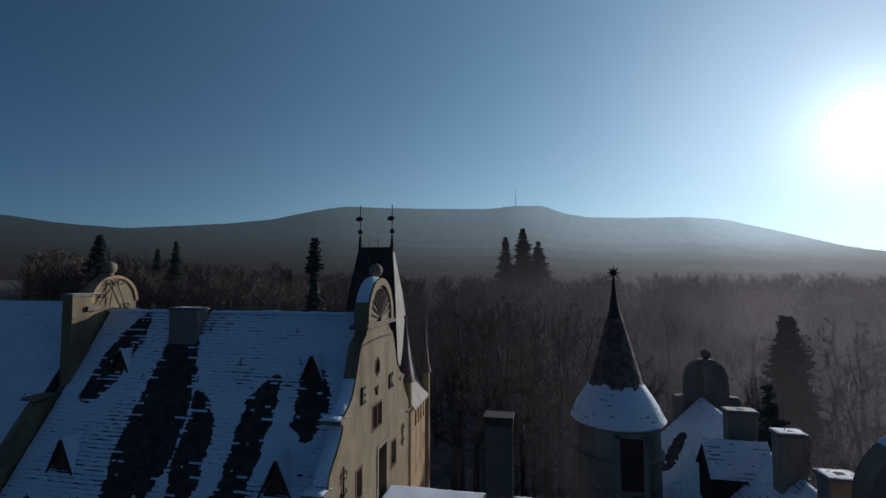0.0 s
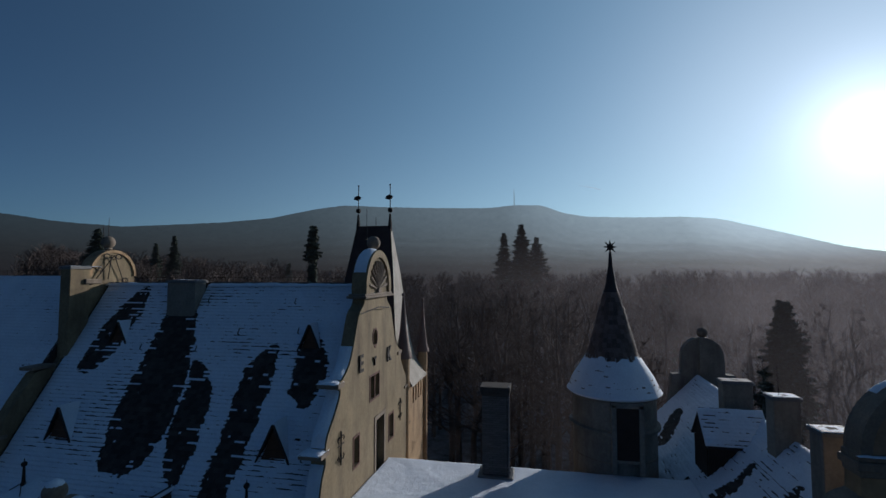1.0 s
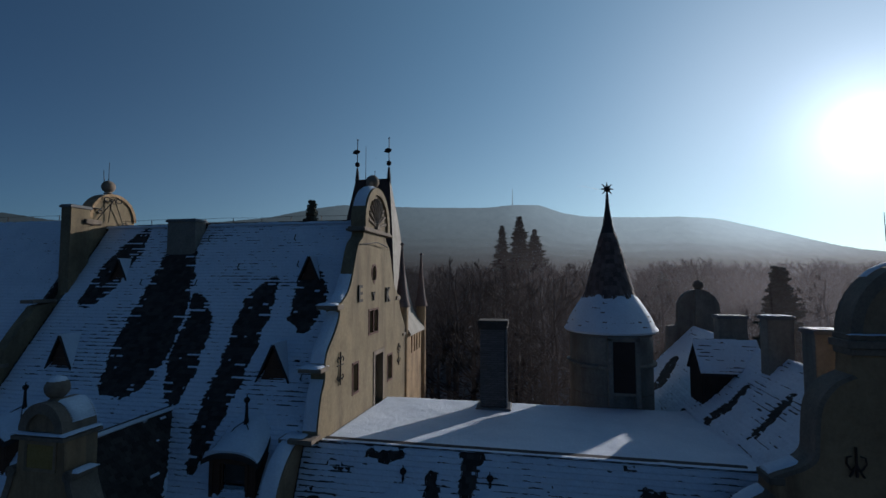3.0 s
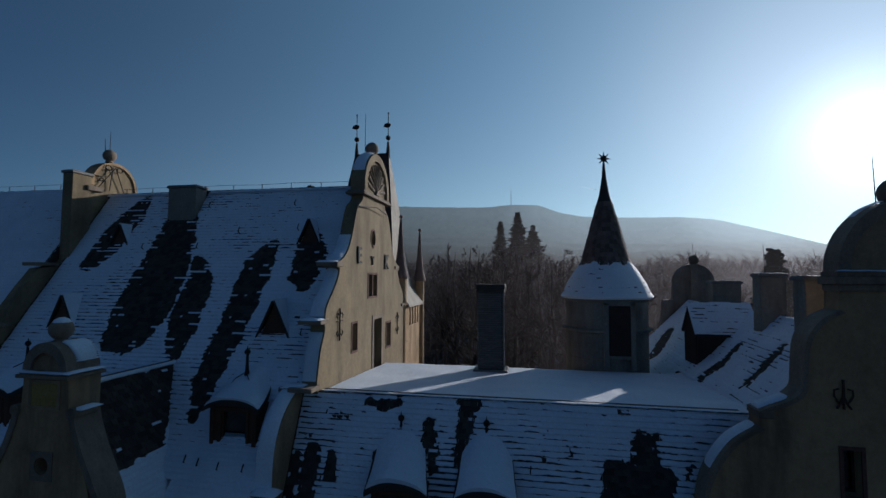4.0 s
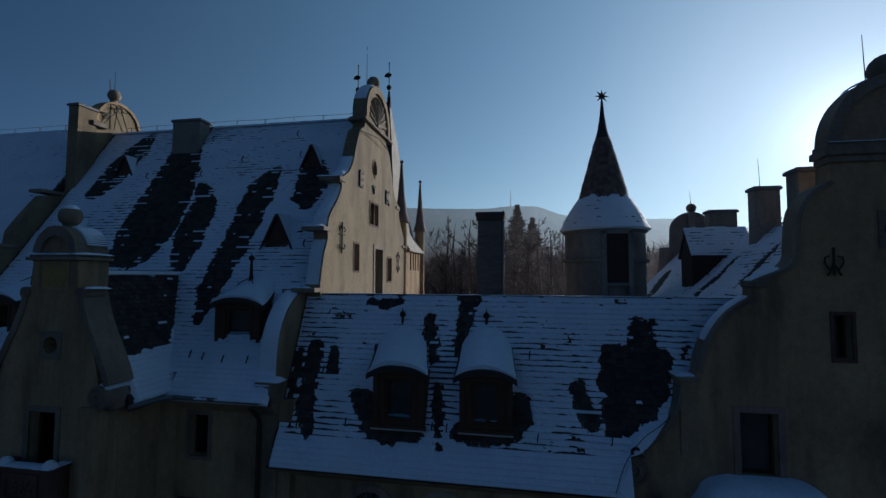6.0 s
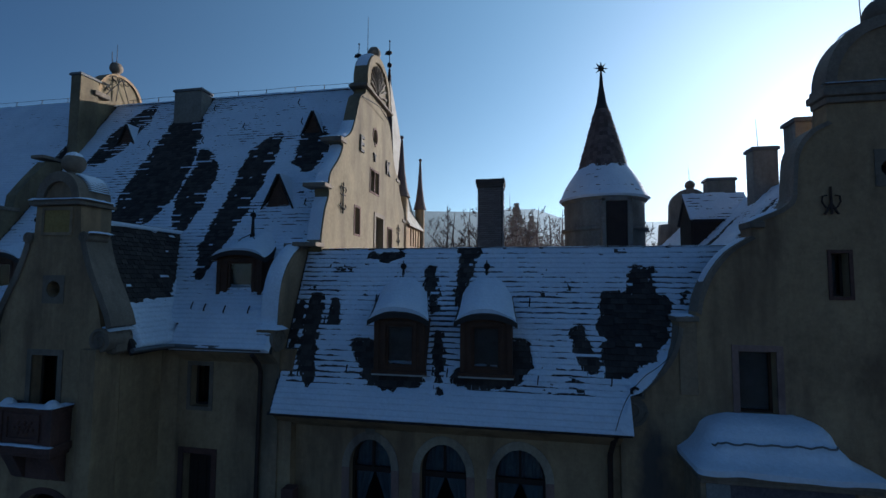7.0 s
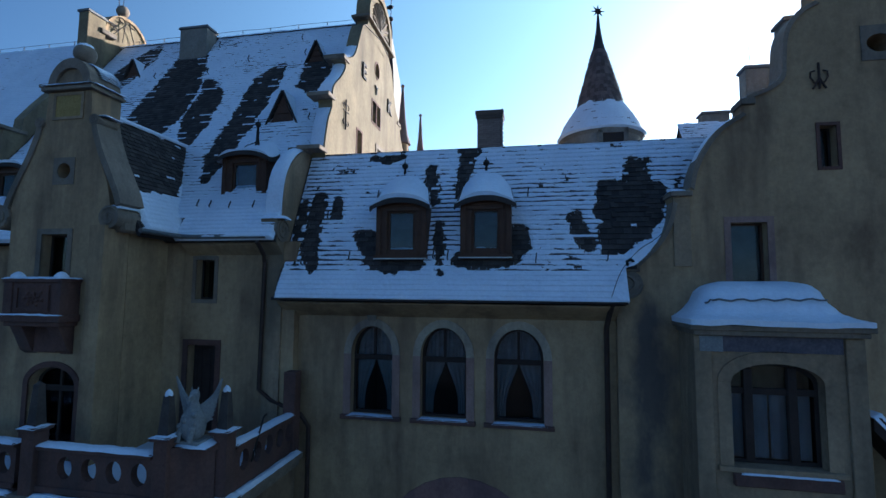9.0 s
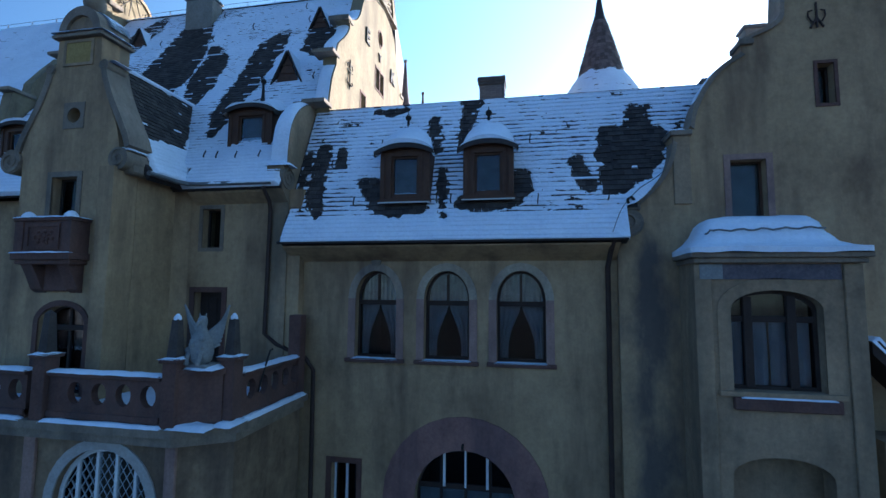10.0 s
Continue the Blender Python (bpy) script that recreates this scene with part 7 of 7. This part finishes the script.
hook_r = tube(bmesh.new(), [(2.5, 10.0, 11.0), (2.42, 9.92, 11.05), (2.34, 9.9, 11.0), (2.36, 9.95, 10.92)], 0.035, 6)
part("roof_hook", hook_r, IRON, mid_w, "black iron roof hook at the gable foot")
# snow round the tower's skirt
sk = bmesh.new()
seg, prev = 72, None
for j, (r, z) in enumerate([(1.69, 16.52), (1.72, 16.6), (1.66, 16.76), (1.48, 17.1), (1.24, 17.48), (1.02, 17.83), (0.94, 18.02)]):
    ring = []
    for i in range(seg):
        a = 2 * math.pi * i / seg
        w = float(fbm(np.array(a * 2.2), np.array(j * 0.7), 41, 3))
        up = 0.35 * w if j > 4 else 0.0
        off = (0.025 + 0.04 * w) if 0 < j < 6 else -0.03
        rr_ = float(np.interp(z + up, [b for q, b in cone], [q for q, b in cone])) if j > 1 else r
        ring.append(sk.verts.new((TX + (rr_ + off + 0.02) * math.cos(a), TY + (rr_ + off + 0.02) * math.sin(a), z + up)))
    if prev:
        for i in range(seg):
            sk.faces.new((prev[i], prev[(i + 1) % seg], ring[(i + 1) % seg], ring[i]))
    prev = ring
snow_on(sk, "snow", "snow on the skirt of the conical roof")

# snow on ledges, caps, rails and steps
led = bmesh.new()
for a in ((-9.2, -6.62, 6.78, 7.04, 7.29, 0.07), (-14.0, -9.7, 6.78, 7.04, 7.29, 0.07), (-5.68, -5.42, 7.62, 10.0, 7.29, 0.07), (-16, -9.7, 6.72, 6.84, 6.36, 0.08), (-9.2, -6.5, 6.72, 6.84, 6.36, 0.08), (-5.48, -5.3, 7.6, 10.0, 6.36, 0.09),
          (-6.62, -6.22, 6.72, 7.12, 7.63, 0.05), (-5.8, -5.4, 7.26, 7.66, 7.63, 0.05), (-9.52, -9.12, 6.68, 7.08, 7.63, 0.05), (-16, -5.9, 7.0, 10.0, 6.42, 0.09), (-6.4, -5.62, 6.74, 7.14, 6.37, 0.09), (-5.72, -5.32, 7.06, 7.62, 6.37, 0.09)):
    snow_cap(led, *a)
for x, y in ((-6.42, 6.92), (-5.6, 7.46), (-9.32, 6.88)):
    lathe(led, x, y, [(0.07, 8.34), (0.065, 8.4), (0.02, 8.46)], 10)
snow_cap(led, -6.35, -5.65, 6.95, 7.5, 7.42, 0.06)
snow_on(led, "snow", "snow on the balustrade, ledge and piers of the terrace")
bs = bmesh.new()
for a in ((BL - 0.05, BR + 0.05, BF - 0.05, BF + 0.2, 10.53, 0.05), (BR - 0.2, BR + 0.05, BF + 0.2, 8.1, 10.53, 0.05), (BL - 0.06, BR + 0.06, BF - 0.08, BF + 0.0, 9.72, 0.04)):
    snow_cap(bs, *a)
for x in (-11.2, -10.02):
    lathe(bs, x, BF + 0.08, [(0.15, 10.53), (0.13, 10.6), (0.07, 10.66), (0.02, 10.68)], 12)
snow_on(bs, "snow", "snow on the balcony rail and floor edge")
gs = bmesh.new()
for a in ((LG_AX - 0.72, LG_AX + 0.72, FGY - 0.12, FGY - 0.02, 15.17, 0.05), (LG_AX + 0.58, LG_AX + 0.74, FGY - 0.1, FGY + 0.8, 15.17, 0.06), (LG_AX + 1.2, LG_AX + 1.62, FGY - 0.02, FGY + 0.64, 12.16, 0.15), (LG_AX - 1.95, LG_AX - 1.5, FGY - 0.02, FGY + 0.6, 12.26, 0.08), (LG_AX + 0.78, LG_AX + 1.02, FGY, FGY + 0.5, 14.38, 0.06)):
    snow_cap(gs, *a)
for i in range(12):
    a = math.radians(20 + i * 5)
    snow_cap(gs, LG_AX + 0.6 * math.cos(a) - 0.06, LG_AX + 0.6 * math.cos(a) + 0.06, FGY + 0.2, FGY + 0.78, 15.18 + 0.66 * math.sin(a), 0.05)
lathe(gs, LG_AX, FGY + 0.3, [(0.19, 16.26), (0.15, 16.33), (0.05, 16.38)], 12)
snow_on(gs, "snow", "snow on the front gable's head, cornice and volutes")


def snow_ribbon(bm, pts, lo, hi, axis, depth=0.07, every=1):
    """Snow along a curved coping: pts are (across, z) in the plane, lo to hi along the axis."""
    rows = []
    n = 6
    for k, (a, z) in enumerate(pts):
        row = []
        for i in range(n + 1):
            g = i / n
            h = depth * (1 - (2 * g - 1) ** 4) * (0.75 + 0.5 * float(value_noise(np.array(k * 0.6), np.array(g * 2.0), 3)))
            if k in (0, len(pts) - 1):
                h = -0.01
            p = place(axis, (a, z + h), lo + (hi - lo) * g)
            row.append(bm.verts.new(p))
        rows.append(row)
    for a, b in zip(rows, rows[1:]):
        for i in range(n):
            bm.faces.new((a[i], a[i + 1], b[i + 1], b[i]))
    return bm


ms = bmesh.new()
snow_ribbon(ms, [(GABLE_AX - d, z + 0.02) for d, z in lower[2:-4]], -6.0, LG_X - 0.05, "x")
snow_ribbon(ms, [(GABLE_AX - d, z + 0.02) for d, z in mid[1:]], -6.02, LG_X - 0.05, "x", 0.09)
snow_ribbon(ms, [(GABLE_AX - d, z + 0.02) for d, z in upper[:10]], -6.02, LG_X - 0.05, "x", 0.09)
snow_ribbon(ms, [(y, z + 0.03) for y, z in fl[1:]], -6.48, -6.02, "x", 0.1)
snow_ribbon(ms, [(HEAD_Y - 1.39 * math.cos(a), 20.62 + 1.39 * math.sin(a)) for a in np.linspace(0.4, 1.5, 10)], -6.0, LG_X, "x", 0.06)
for a in ((-6.2, -5.55, 11.4, 11.95, 16.12, 0.08), (-6.2, -5.55, 12.45, 12.95, 17.8, 0.08), (-6.45, -5.8, 11.0, 11.5, 14.34, 0.08), (-6.45, -5.8, 9.68, 10.05, 12.1, 0.12)):
    snow_cap(ms, *a)
snow_cap(ms, FIRE_X, -13.75, RIDGE_Y - 0.16, RIDGE_Y + 0.12, RIDGE_Z - 0.06, 0.13)
snow_cap(ms, -12.4, -6.05, RIDGE_Y - 0.16, RIDGE_Y + 0.12, RIDGE_Z - 0.06, 0.13)
snow_on(ms, "snow", "snow on the curved steps of the gable wall")
rsn = bmesh.new()
snow_ribbon(rsn, [(RA - d, z + 0.01) for d, z in rmid[6:]], RY + 0.1, RY + 0.5, "y", 0.04)
snow_ribbon(rsn, [(RA - d, z + 0.01) for d, z in rup[:10]], RY + 0.1, RY + 0.5, "y", 0.05)
snow_ribbon(rsn, [(RA - 1.31 * math.cos(a), 17.52 + 1.47 * math.sin(a)) for a in np.linspace(0.9, 1.6, 9)], RY + 0.25, RY + 0.5, "y", 0.03)
for a in ((RA - 4.42, RA - 4.02, RY - 0.1, RY + 0.5, 12.58, 0.07), (RA - 1.38, RA + 1.38, RY - 0.11, RY - 0.04, 17.52, 0.03), (RA - 5.54, RA - 5.14, RY - 0.08, RY + 0.5, 10.9, 0.08)):
    snow_cap(rsn, *a)
snow_on(rsn, "snow", "snow on the coping of the right front gable")
cps = bmesh.new()
for a in ((7.02, 7.72, 14.8, 15.3, 17.5, 0.02), (6.72, 7.4, 11.9, 12.45, 17.42, 0.02), (-13.6, -12.5, 14.95, 15.45, 20.88, 0.02), (-17.44, -17.02, 13.9, 15.1, 21.42, 0.02)):
    snow_cap(cps, *a, over=0.04)
for a, b in arches:
    snow_cap(cps, a - 0.05, b + 0.05, CY - 0.1, CY + 0.15, 7.235, 0.035)
snow_cap(cps, 4.15, 5.75, BY - 0.12, BY - 0.01, 6.94, 0.05)
snow_cap(cps, -5.5, 5.2, 11.45, 11.62, 14.2, 0.03)
snow_on(cps, "snow", "thin snow on chimney caps, roof edge and window sills")
# thick snow on the bay roof and the lean-to
byr = bmesh.new()
rings = []
for f in np.linspace(-0.08, 1.0, 22):
    g = max(0.0, f)
    z = 9.73 + 0.76 * g + (0.09 if f > -0.05 else -0.01)
    x0, x1, y0 = bay_edge(g, 0.04)
    if f > 0.9:
        sh = ((f - 0.9) / 0.1) ** 2
        x0, x1, y0 = x0 + 0.12 * sh, x1 - 0.12 * sh, y0 + 0.12 * sh
    rc = 0.16 + 0.16 * math.sin(g * math.pi)
    line = [(x0, RY), (x0, RY - (RY - y0 - rc) * 0.33), (x0, RY - (RY - y0 - rc) * 0.66)]
    line += [(x0 + rc - rc * math.cos(t), y0 + rc - rc * math.sin(t)) for t in np.linspace(0, math.pi / 2, 7)]
    line += [(x0 + rc + (x1 - x0 - 2 * rc) * t, y0) for t in np.linspace(0.03, 0.97, 36)]
    line += [(x1 - rc + rc * math.sin(t), y0 + rc - rc * math.cos(t)) for t in np.linspace(0, math.pi / 2, 7)]
    line += [(x1, RY - (RY - y0 - rc) * 0.66), (x1, RY - (RY - y0 - rc) * 0.33), (x1, RY)]
    rings.append([byr.verts.new((x, y + 0.06 * float(fbm(np.array(x * 3), np.array(f * 5), 3, 3)), z + 0.07 * float(fbm(np.array(x * 2.2), np.array(f * 4 + y * 2), 6, 3)))) for x, y in line])
for a, b in zip(rings, rings[1:]):
    for i in range(len(a) - 1):
        byr.faces.new((a[i], a[i + 1], b[i + 1], b[i]))
byr.faces.new(rings[-1])
snow_on(byr, "snow", "thick snow on the bell roof of the bay window")
SLT = Slope((6.5, 9.28, 8.06), (0, 1, 0), (3.1, 0, -3.45))
snow_sheet("snow", SLT, 0.0, 0.9, 0.0, 4.4, 0.05, lambda u, v: 0.13 + 0.1 * fbm(u * 2, v * 2, 51, 3), label="snow on the small lean-to roof")


# ---- woods ----
def prism(verts, faces, p, q, r0, r1, sides=3):
    d = q - p
    n = np.linalg.norm(d)
    if n < 1e-6:
        return
    d = d / n
    a = np.cross(d, (0.3, 0.9, 0.1))
    a /= np.linalg.norm(a)
    c = np.cross(d, a)
    b = len(verts)
    for e, r in ((p, r0), (q, r1)):
        for k in range(sides):
            t = 2 * math.pi * k / sides
            verts.append(e + r * (math.cos(t) * a + math.sin(t) * c))
    for k in range(sides):
        faces.append((b + k, b + (k + 1) % sides, b + sides + (k + 1) % sides, b + sides + k))


def bare_tree(rng, height, twigs, fine=True):
    """A leafless tree: tapered trunk, limbs that fork, and many thin twigs."""
    tv, tf, cv, cf = [], [], [], []
    pts = [np.zeros(3)]
    for k in range(1, 9):
        pts.append(np.array([rng.normal(0, 0.012 * height * k / 8), rng.normal(0, 0.012 * height * k / 8), height * 0.95 * k / 8]))
    rad = lambda f: height * 0.016 * (1 - f) ** 0.8 + 0.012
    for k in range(8):
        prism(tv, tf, pts[k], pts[k + 1], rad(k / 8), rad((k + 1) / 8), 7)

    def grow(p, d, length, r, level):
        q = p + d * length * 0.5
        e = q + (d + rng.normal(0, 0.16, 3) + np.array([0, 0, 0.14])) * length * 0.5
        v, f = (tv, tf) if level == 0 else (cv, cf)
        prism(v, f, p, q, r, r * 0.75, 4 if level == 0 else 3)
        prism(v, f, q, e, r * 0.75, r * 0.45, 4 if level == 0 else 3)
        if level < (3 if fine else 2):
            for _ in range(twigs if level < 2 else twigs - 1):
                s = rng.uniform(0.25, 1.0)
                base = p + (q - p) * (s * 2) if s < 0.5 else q + (e - q) * (s * 2 - 1)
                nd = d + rng.normal(0, 0.55, 3) + np.array([0, 0, 0.25])
                nd /= np.linalg.norm(nd)
                grow(base, nd, length * rng.uniform(0.38, 0.62), max(r * 0.42, 0.016), level + 1)

    for k in range(14):
        f = rng.uniform(0.3, 0.97)
        z = f * height * 0.95
        j = min(7, int(f * 8))
        base = pts[j] + (pts[j + 1] - pts[j]) * (f * 8 - j)
        a = rng.uniform(0, 2 * math.pi)
        up = rng.uniform(0.35, 1.0)
        d = np.array([math.cos(a), math.sin(a), up])
        d /= np.linalg.norm(d)
        grow(base, d, height * (0.36 * (1.08 - f)) * rng.uniform(0.7, 1.2), rad(f) * 0.5, 0)
    return tv, tf, cv, cf


def fir_mesh(rng, height, width, whorls=44, wild=0.0, clear=0.1):
    """A fir: trunk and whorls of drooping boughs made of many needle sprays."""
    tv, tf, cv, cf = [], [], [], []
    prism(tv, tf, np.zeros(3), np.array([0, 0, height * 0.98]), height * 0.016, 0.02, 7)
    z = height * clear
    while z < height * 0.985:
        f = (z - height * clear) / (height * (1 - clear))
        reach = width * (1 - f) ** 0.8 * rng.uniform(0.7 - wild, 1.1) + 0.18
        n = 14 if f < 0.8 else 9
        a0 = rng.uniform(0, 6)
        for k in range(n):
            a = a0 + 2 * math.pi * k / n + rng.normal(0, 0.15)
            ln = reach * rng.uniform(0.7, 1.1)
            d = np.array([math.cos(a), math.sin(a), 0.0])
            side = np.array([-math.sin(a), math.cos(a), 0.0])
            p0 = np.array([0, 0, min(height * 0.99, max(0.3, z + rng.normal(0, 0.35 * height / whorls)))])
            tip = p0 + d * ln + np.array([0, 0, -0.22 * ln * (1 - f) + 0.15 * ln * f])
            prism(tv, tf, p0, tip, 0.03, 0.01, 3)
            for s in np.linspace(0.12, 1.0, 9):
                c = p0 + (tip - p0) * s
                for sg in (-1, 1):
                    w = (1.08 - s) * ln * 0.55 + 0.16
                    e = c + side * sg * w + d * w * 0.5 + np.array([0, 0, -0.12 * w + rng.normal(0, 0.05)])
                    b = len(cv)
                    t = 0.30 * w + 0.07
                    cv += [c + d * t, c - d * t, e, c + (e - c) * 0.5 + np.array([0, 0, t * 0.9])]
                    cf += [(b, b + 2, b + 3), (b + 1, b + 3, b + 2), (b, b + 3, b + 1), (b, b + 1, b + 2)]
        z += height * 0.9 / whorls * (1.25 - 0.5 * f)
    return tv, tf, cv, cf


def tree_thing(name, data, at, label, mats, category="tree", group=""):
    t = thing(name, at, label, category, group)
    for nm, v, f, m in (("trunk", data[0], data[1], mats[0]), ("crown", data[2], data[3], mats[1])):
        me = bpy.data.meshes.new(nm)
        me.from_pydata([tuple(map(float, p)) for p in v], [], f)
        me.materials.append(m)
        ob = new(nm, me)
        ob.parent = t
    return t


def gz(x, y):
    return float(ground_height(np.array(float(x)), np.array(float(y))))


rng = np.random.default_rng(11)
protos = []
for k in range(6):
    h = (15, 14, 16, 13, 15, 16)[k]
    x, y = ((-30, 44), (-12, 47), (-4, 52), (9, 46), (21, 50), (2, 58))[k]
    protos.append((tree_thing("tree", bare_tree(rng, h, 4), (x, y, gz(x, y) - 0.2), "bare brown deciduous tree in the winter wood", (BARK, TWIG), "tree", "trees of the near wood"), h))
spots = []
tries = 0
while len(spots) < 175 and tries < 4000:
    tries += 1
    x, y = rng.uniform(-85, 66), rng.uniform(36, 84)
    if abs(x - 14) < 5 and y < 44 or x < -1.15 * y or x > 0.9 * y:
        continue
    if all((x - a) ** 2 + (y - b) ** 2 > 5 for a, b in spots):
        spots.append((x, y))
for k, (x, y) in enumerate(spots):
    p, h = protos[k % 6]
    s = (rng.uniform(15.5, 18.6) if y < 56 else rng.uniform(12.5, 16.5)) / h
    c = copy_thing(p, Matrix.Translation((x, y, gz(x, y) - 0.2)) @ pose(0, 0, 0, 0, 0, rng.uniform(0, 360)))
    c.scale = (s, s, s)
# single trees that stand out
tree_thing("pine_tree", fir_mesh(rng, 25.7 - gz(-19.6, 38.3), 1.15, 60, 0.6, 0.74), (-19.6, 38.3, gz(-19.6, 38.3)), "tall slim pine rising over the roof ridge", (BARK, NEEDLE), "pine tree")
for x, y, top, wd in ((-3.5, 134, 36.2, 8.2), (-9.0, 142, 34.6, 6.8), (0.8, 134, 32.2, 8.4), (16.7, 34.8, 19.5, 3.6)):
    g = gz(x, y) - 0.3
    tree_thing("fir_tree", fir_mesh(rng, top - g, wd, 60, 0.15), (x, y, g), "dark green fir standing over the bare wood", (BARK, NEEDLE), "fir tree", "firs")
for x, y, top, wd in ((-96.6, 86, 32.0, 7.5), (-84.5, 95, 31.0, 3.6), (-89.6, 95, 29.2, 3.6), (-55, 96, 24.0, 3.2), (23, 88, 19.5, 4.4)):
    g = gz(x, y) - 0.3
    tree_thing("fir_tree", fir_mesh(rng, top - g, wd), (x, y, g), "dark green fir standing over the bare wood", (BARK, NEEDLE), "fir tree", "firs")
for x, y, h in ((6.0, 27.5, 17.5), (9.6, 29.0, 14.5), (-1.5, 33.0, 14.0), (-3.6, 36.5, 14.5), (1.2, 34.5, 13.5), (11.5, 33, 13), (-6.4, 40, 19.2), (-5.4, 42, 19.8), (-4.3, 40.5, 19.4), (-3.2, 42.5, 19.9), (-2.2, 41, 19.3), (-1.2, 43, 20), (-0.2, 41, 19.2), (0.9, 43, 19.8), (2.0, 40, 18.6), (3.2, 42, 19.4), (-7.6, 43, 20), (4.4, 40.5, 18.8)):
    p, ph = protos[int(x * 3) % 6]
    c = copy_thing(p, Matrix.Translation((x, y, gz(x, y) - 0.2)) @ pose(0, 0, 0, 0, 0, x * 50))
    c.scale = (h / ph,) * 3


def far_wood():
    """The rest of the wood: thousands of bare crowns, too many to count."""
    r = np.random.default_rng(21)
    verts, faces = [], []
    shapes = []
    for k in range(5):
        v, f = [], []
        prism(v, f, np.zeros(3), np.array([0, 0, 13.0]), 0.2, 0.07, 4)
        for j in range(40):
            z = r.uniform(4, 13)
            a = r.uniform(0, 6.28)
            ln = (14.2 - z) * 0.24 + 1.3
            e = np.array([math.cos(a) * ln, math.sin(a) * ln, z + ln * r.uniform(0.7, 1.5)])
            b = np.array([0, 0, z])
            prism(v, f, b, e, 0.07, 0.03, 3)
            for _ in range(3):
                m_ = b + (e - b) * r.uniform(0.4, 0.95)
                prism(v, f, m_, m_ + np.array([r.normal(0, 0.7), r.normal(0, 0.7), r.uniform(0.3, 1.5)]), 0.045, 0.02, 3)
        shapes.append((np.array(v), np.array(f, dtype=object)))
    count = 0
    while count < 840:
        y = 78 + 95 * r.random() ** 1.2
        x = r.uniform(-1.35, 0.8) * y
        v, f = shapes[r.integers(5)]
        s, a = r.uniform(0.85, 1.2), r.uniform(0, 6.28)
        ca, sa = math.cos(a), math.sin(a)
        w = np.stack([s * (v[:, 0] * ca - v[:, 1] * sa) + x, s * (v[:, 0] * sa + v[:, 1] * ca) + y, s * v[:, 2] + gz(x, y)], -1)
        b = sum(len(q) for q in verts)
        verts.append(w)
        faces += [tuple(int(i) + b for i in q) for q in f]
        count += 1
        if count % 140 == 0:
            ob = pydata("far_wood", np.concatenate(verts), faces, WOODS)
            tagged(ob, "bare brown winter wood climbing the slope", "wood", kind="stuff")
            verts, faces = [], []


far_wood()

# ---- single bricks and tiles ----
def brick_courses():
    rnd = random.Random(8)
    me = []
    for w in (0.24, 0.115):
        bm = bmesh.new()
        box(bm, 0, w, 0, 0.03, 0, 0.065, 0.004)
        m = bpy.data.meshes.new("brick")
        bm.to_mesh(m)
        bm.free()
        m.materials.append(BRICK)
        me.append(m)
    base = wloc(cc)
    z, row = 14.05, 0
    while z < 16.76:
        for face in range(2):
            length = CX1 - CX0 if face == 0 else CY1 - CY0
            s = 0.0 if (row + face) % 2 == 0 else -0.125
            while s < length - 0.03:
                full = s >= 0 and s + 0.24 <= length + 0.01
                st_ = max(0.0, s)
                ob = new("brick", me[0] if full else me[1])
                ob.parent = cc
                j = rnd.uniform(-0.002, 0.002)
                if face == 0:
                    ob.matrix_basis = Matrix.Translation(Vector((CX0 + st_, CY0 - 0.004 + j, z)) - base)
                else:
                    ob.matrix_basis = Matrix.Translation(Vector((CX1 + 0.004 + j, CY0 + st_, z)) - base) @ pose(0, 0, 0, 0, 0, 90)
                s += 0.25
        z += 0.0775
        row += 1


brick_courses()
tile_pieces(SM, *MID_PIECES, mid_roof_ob)
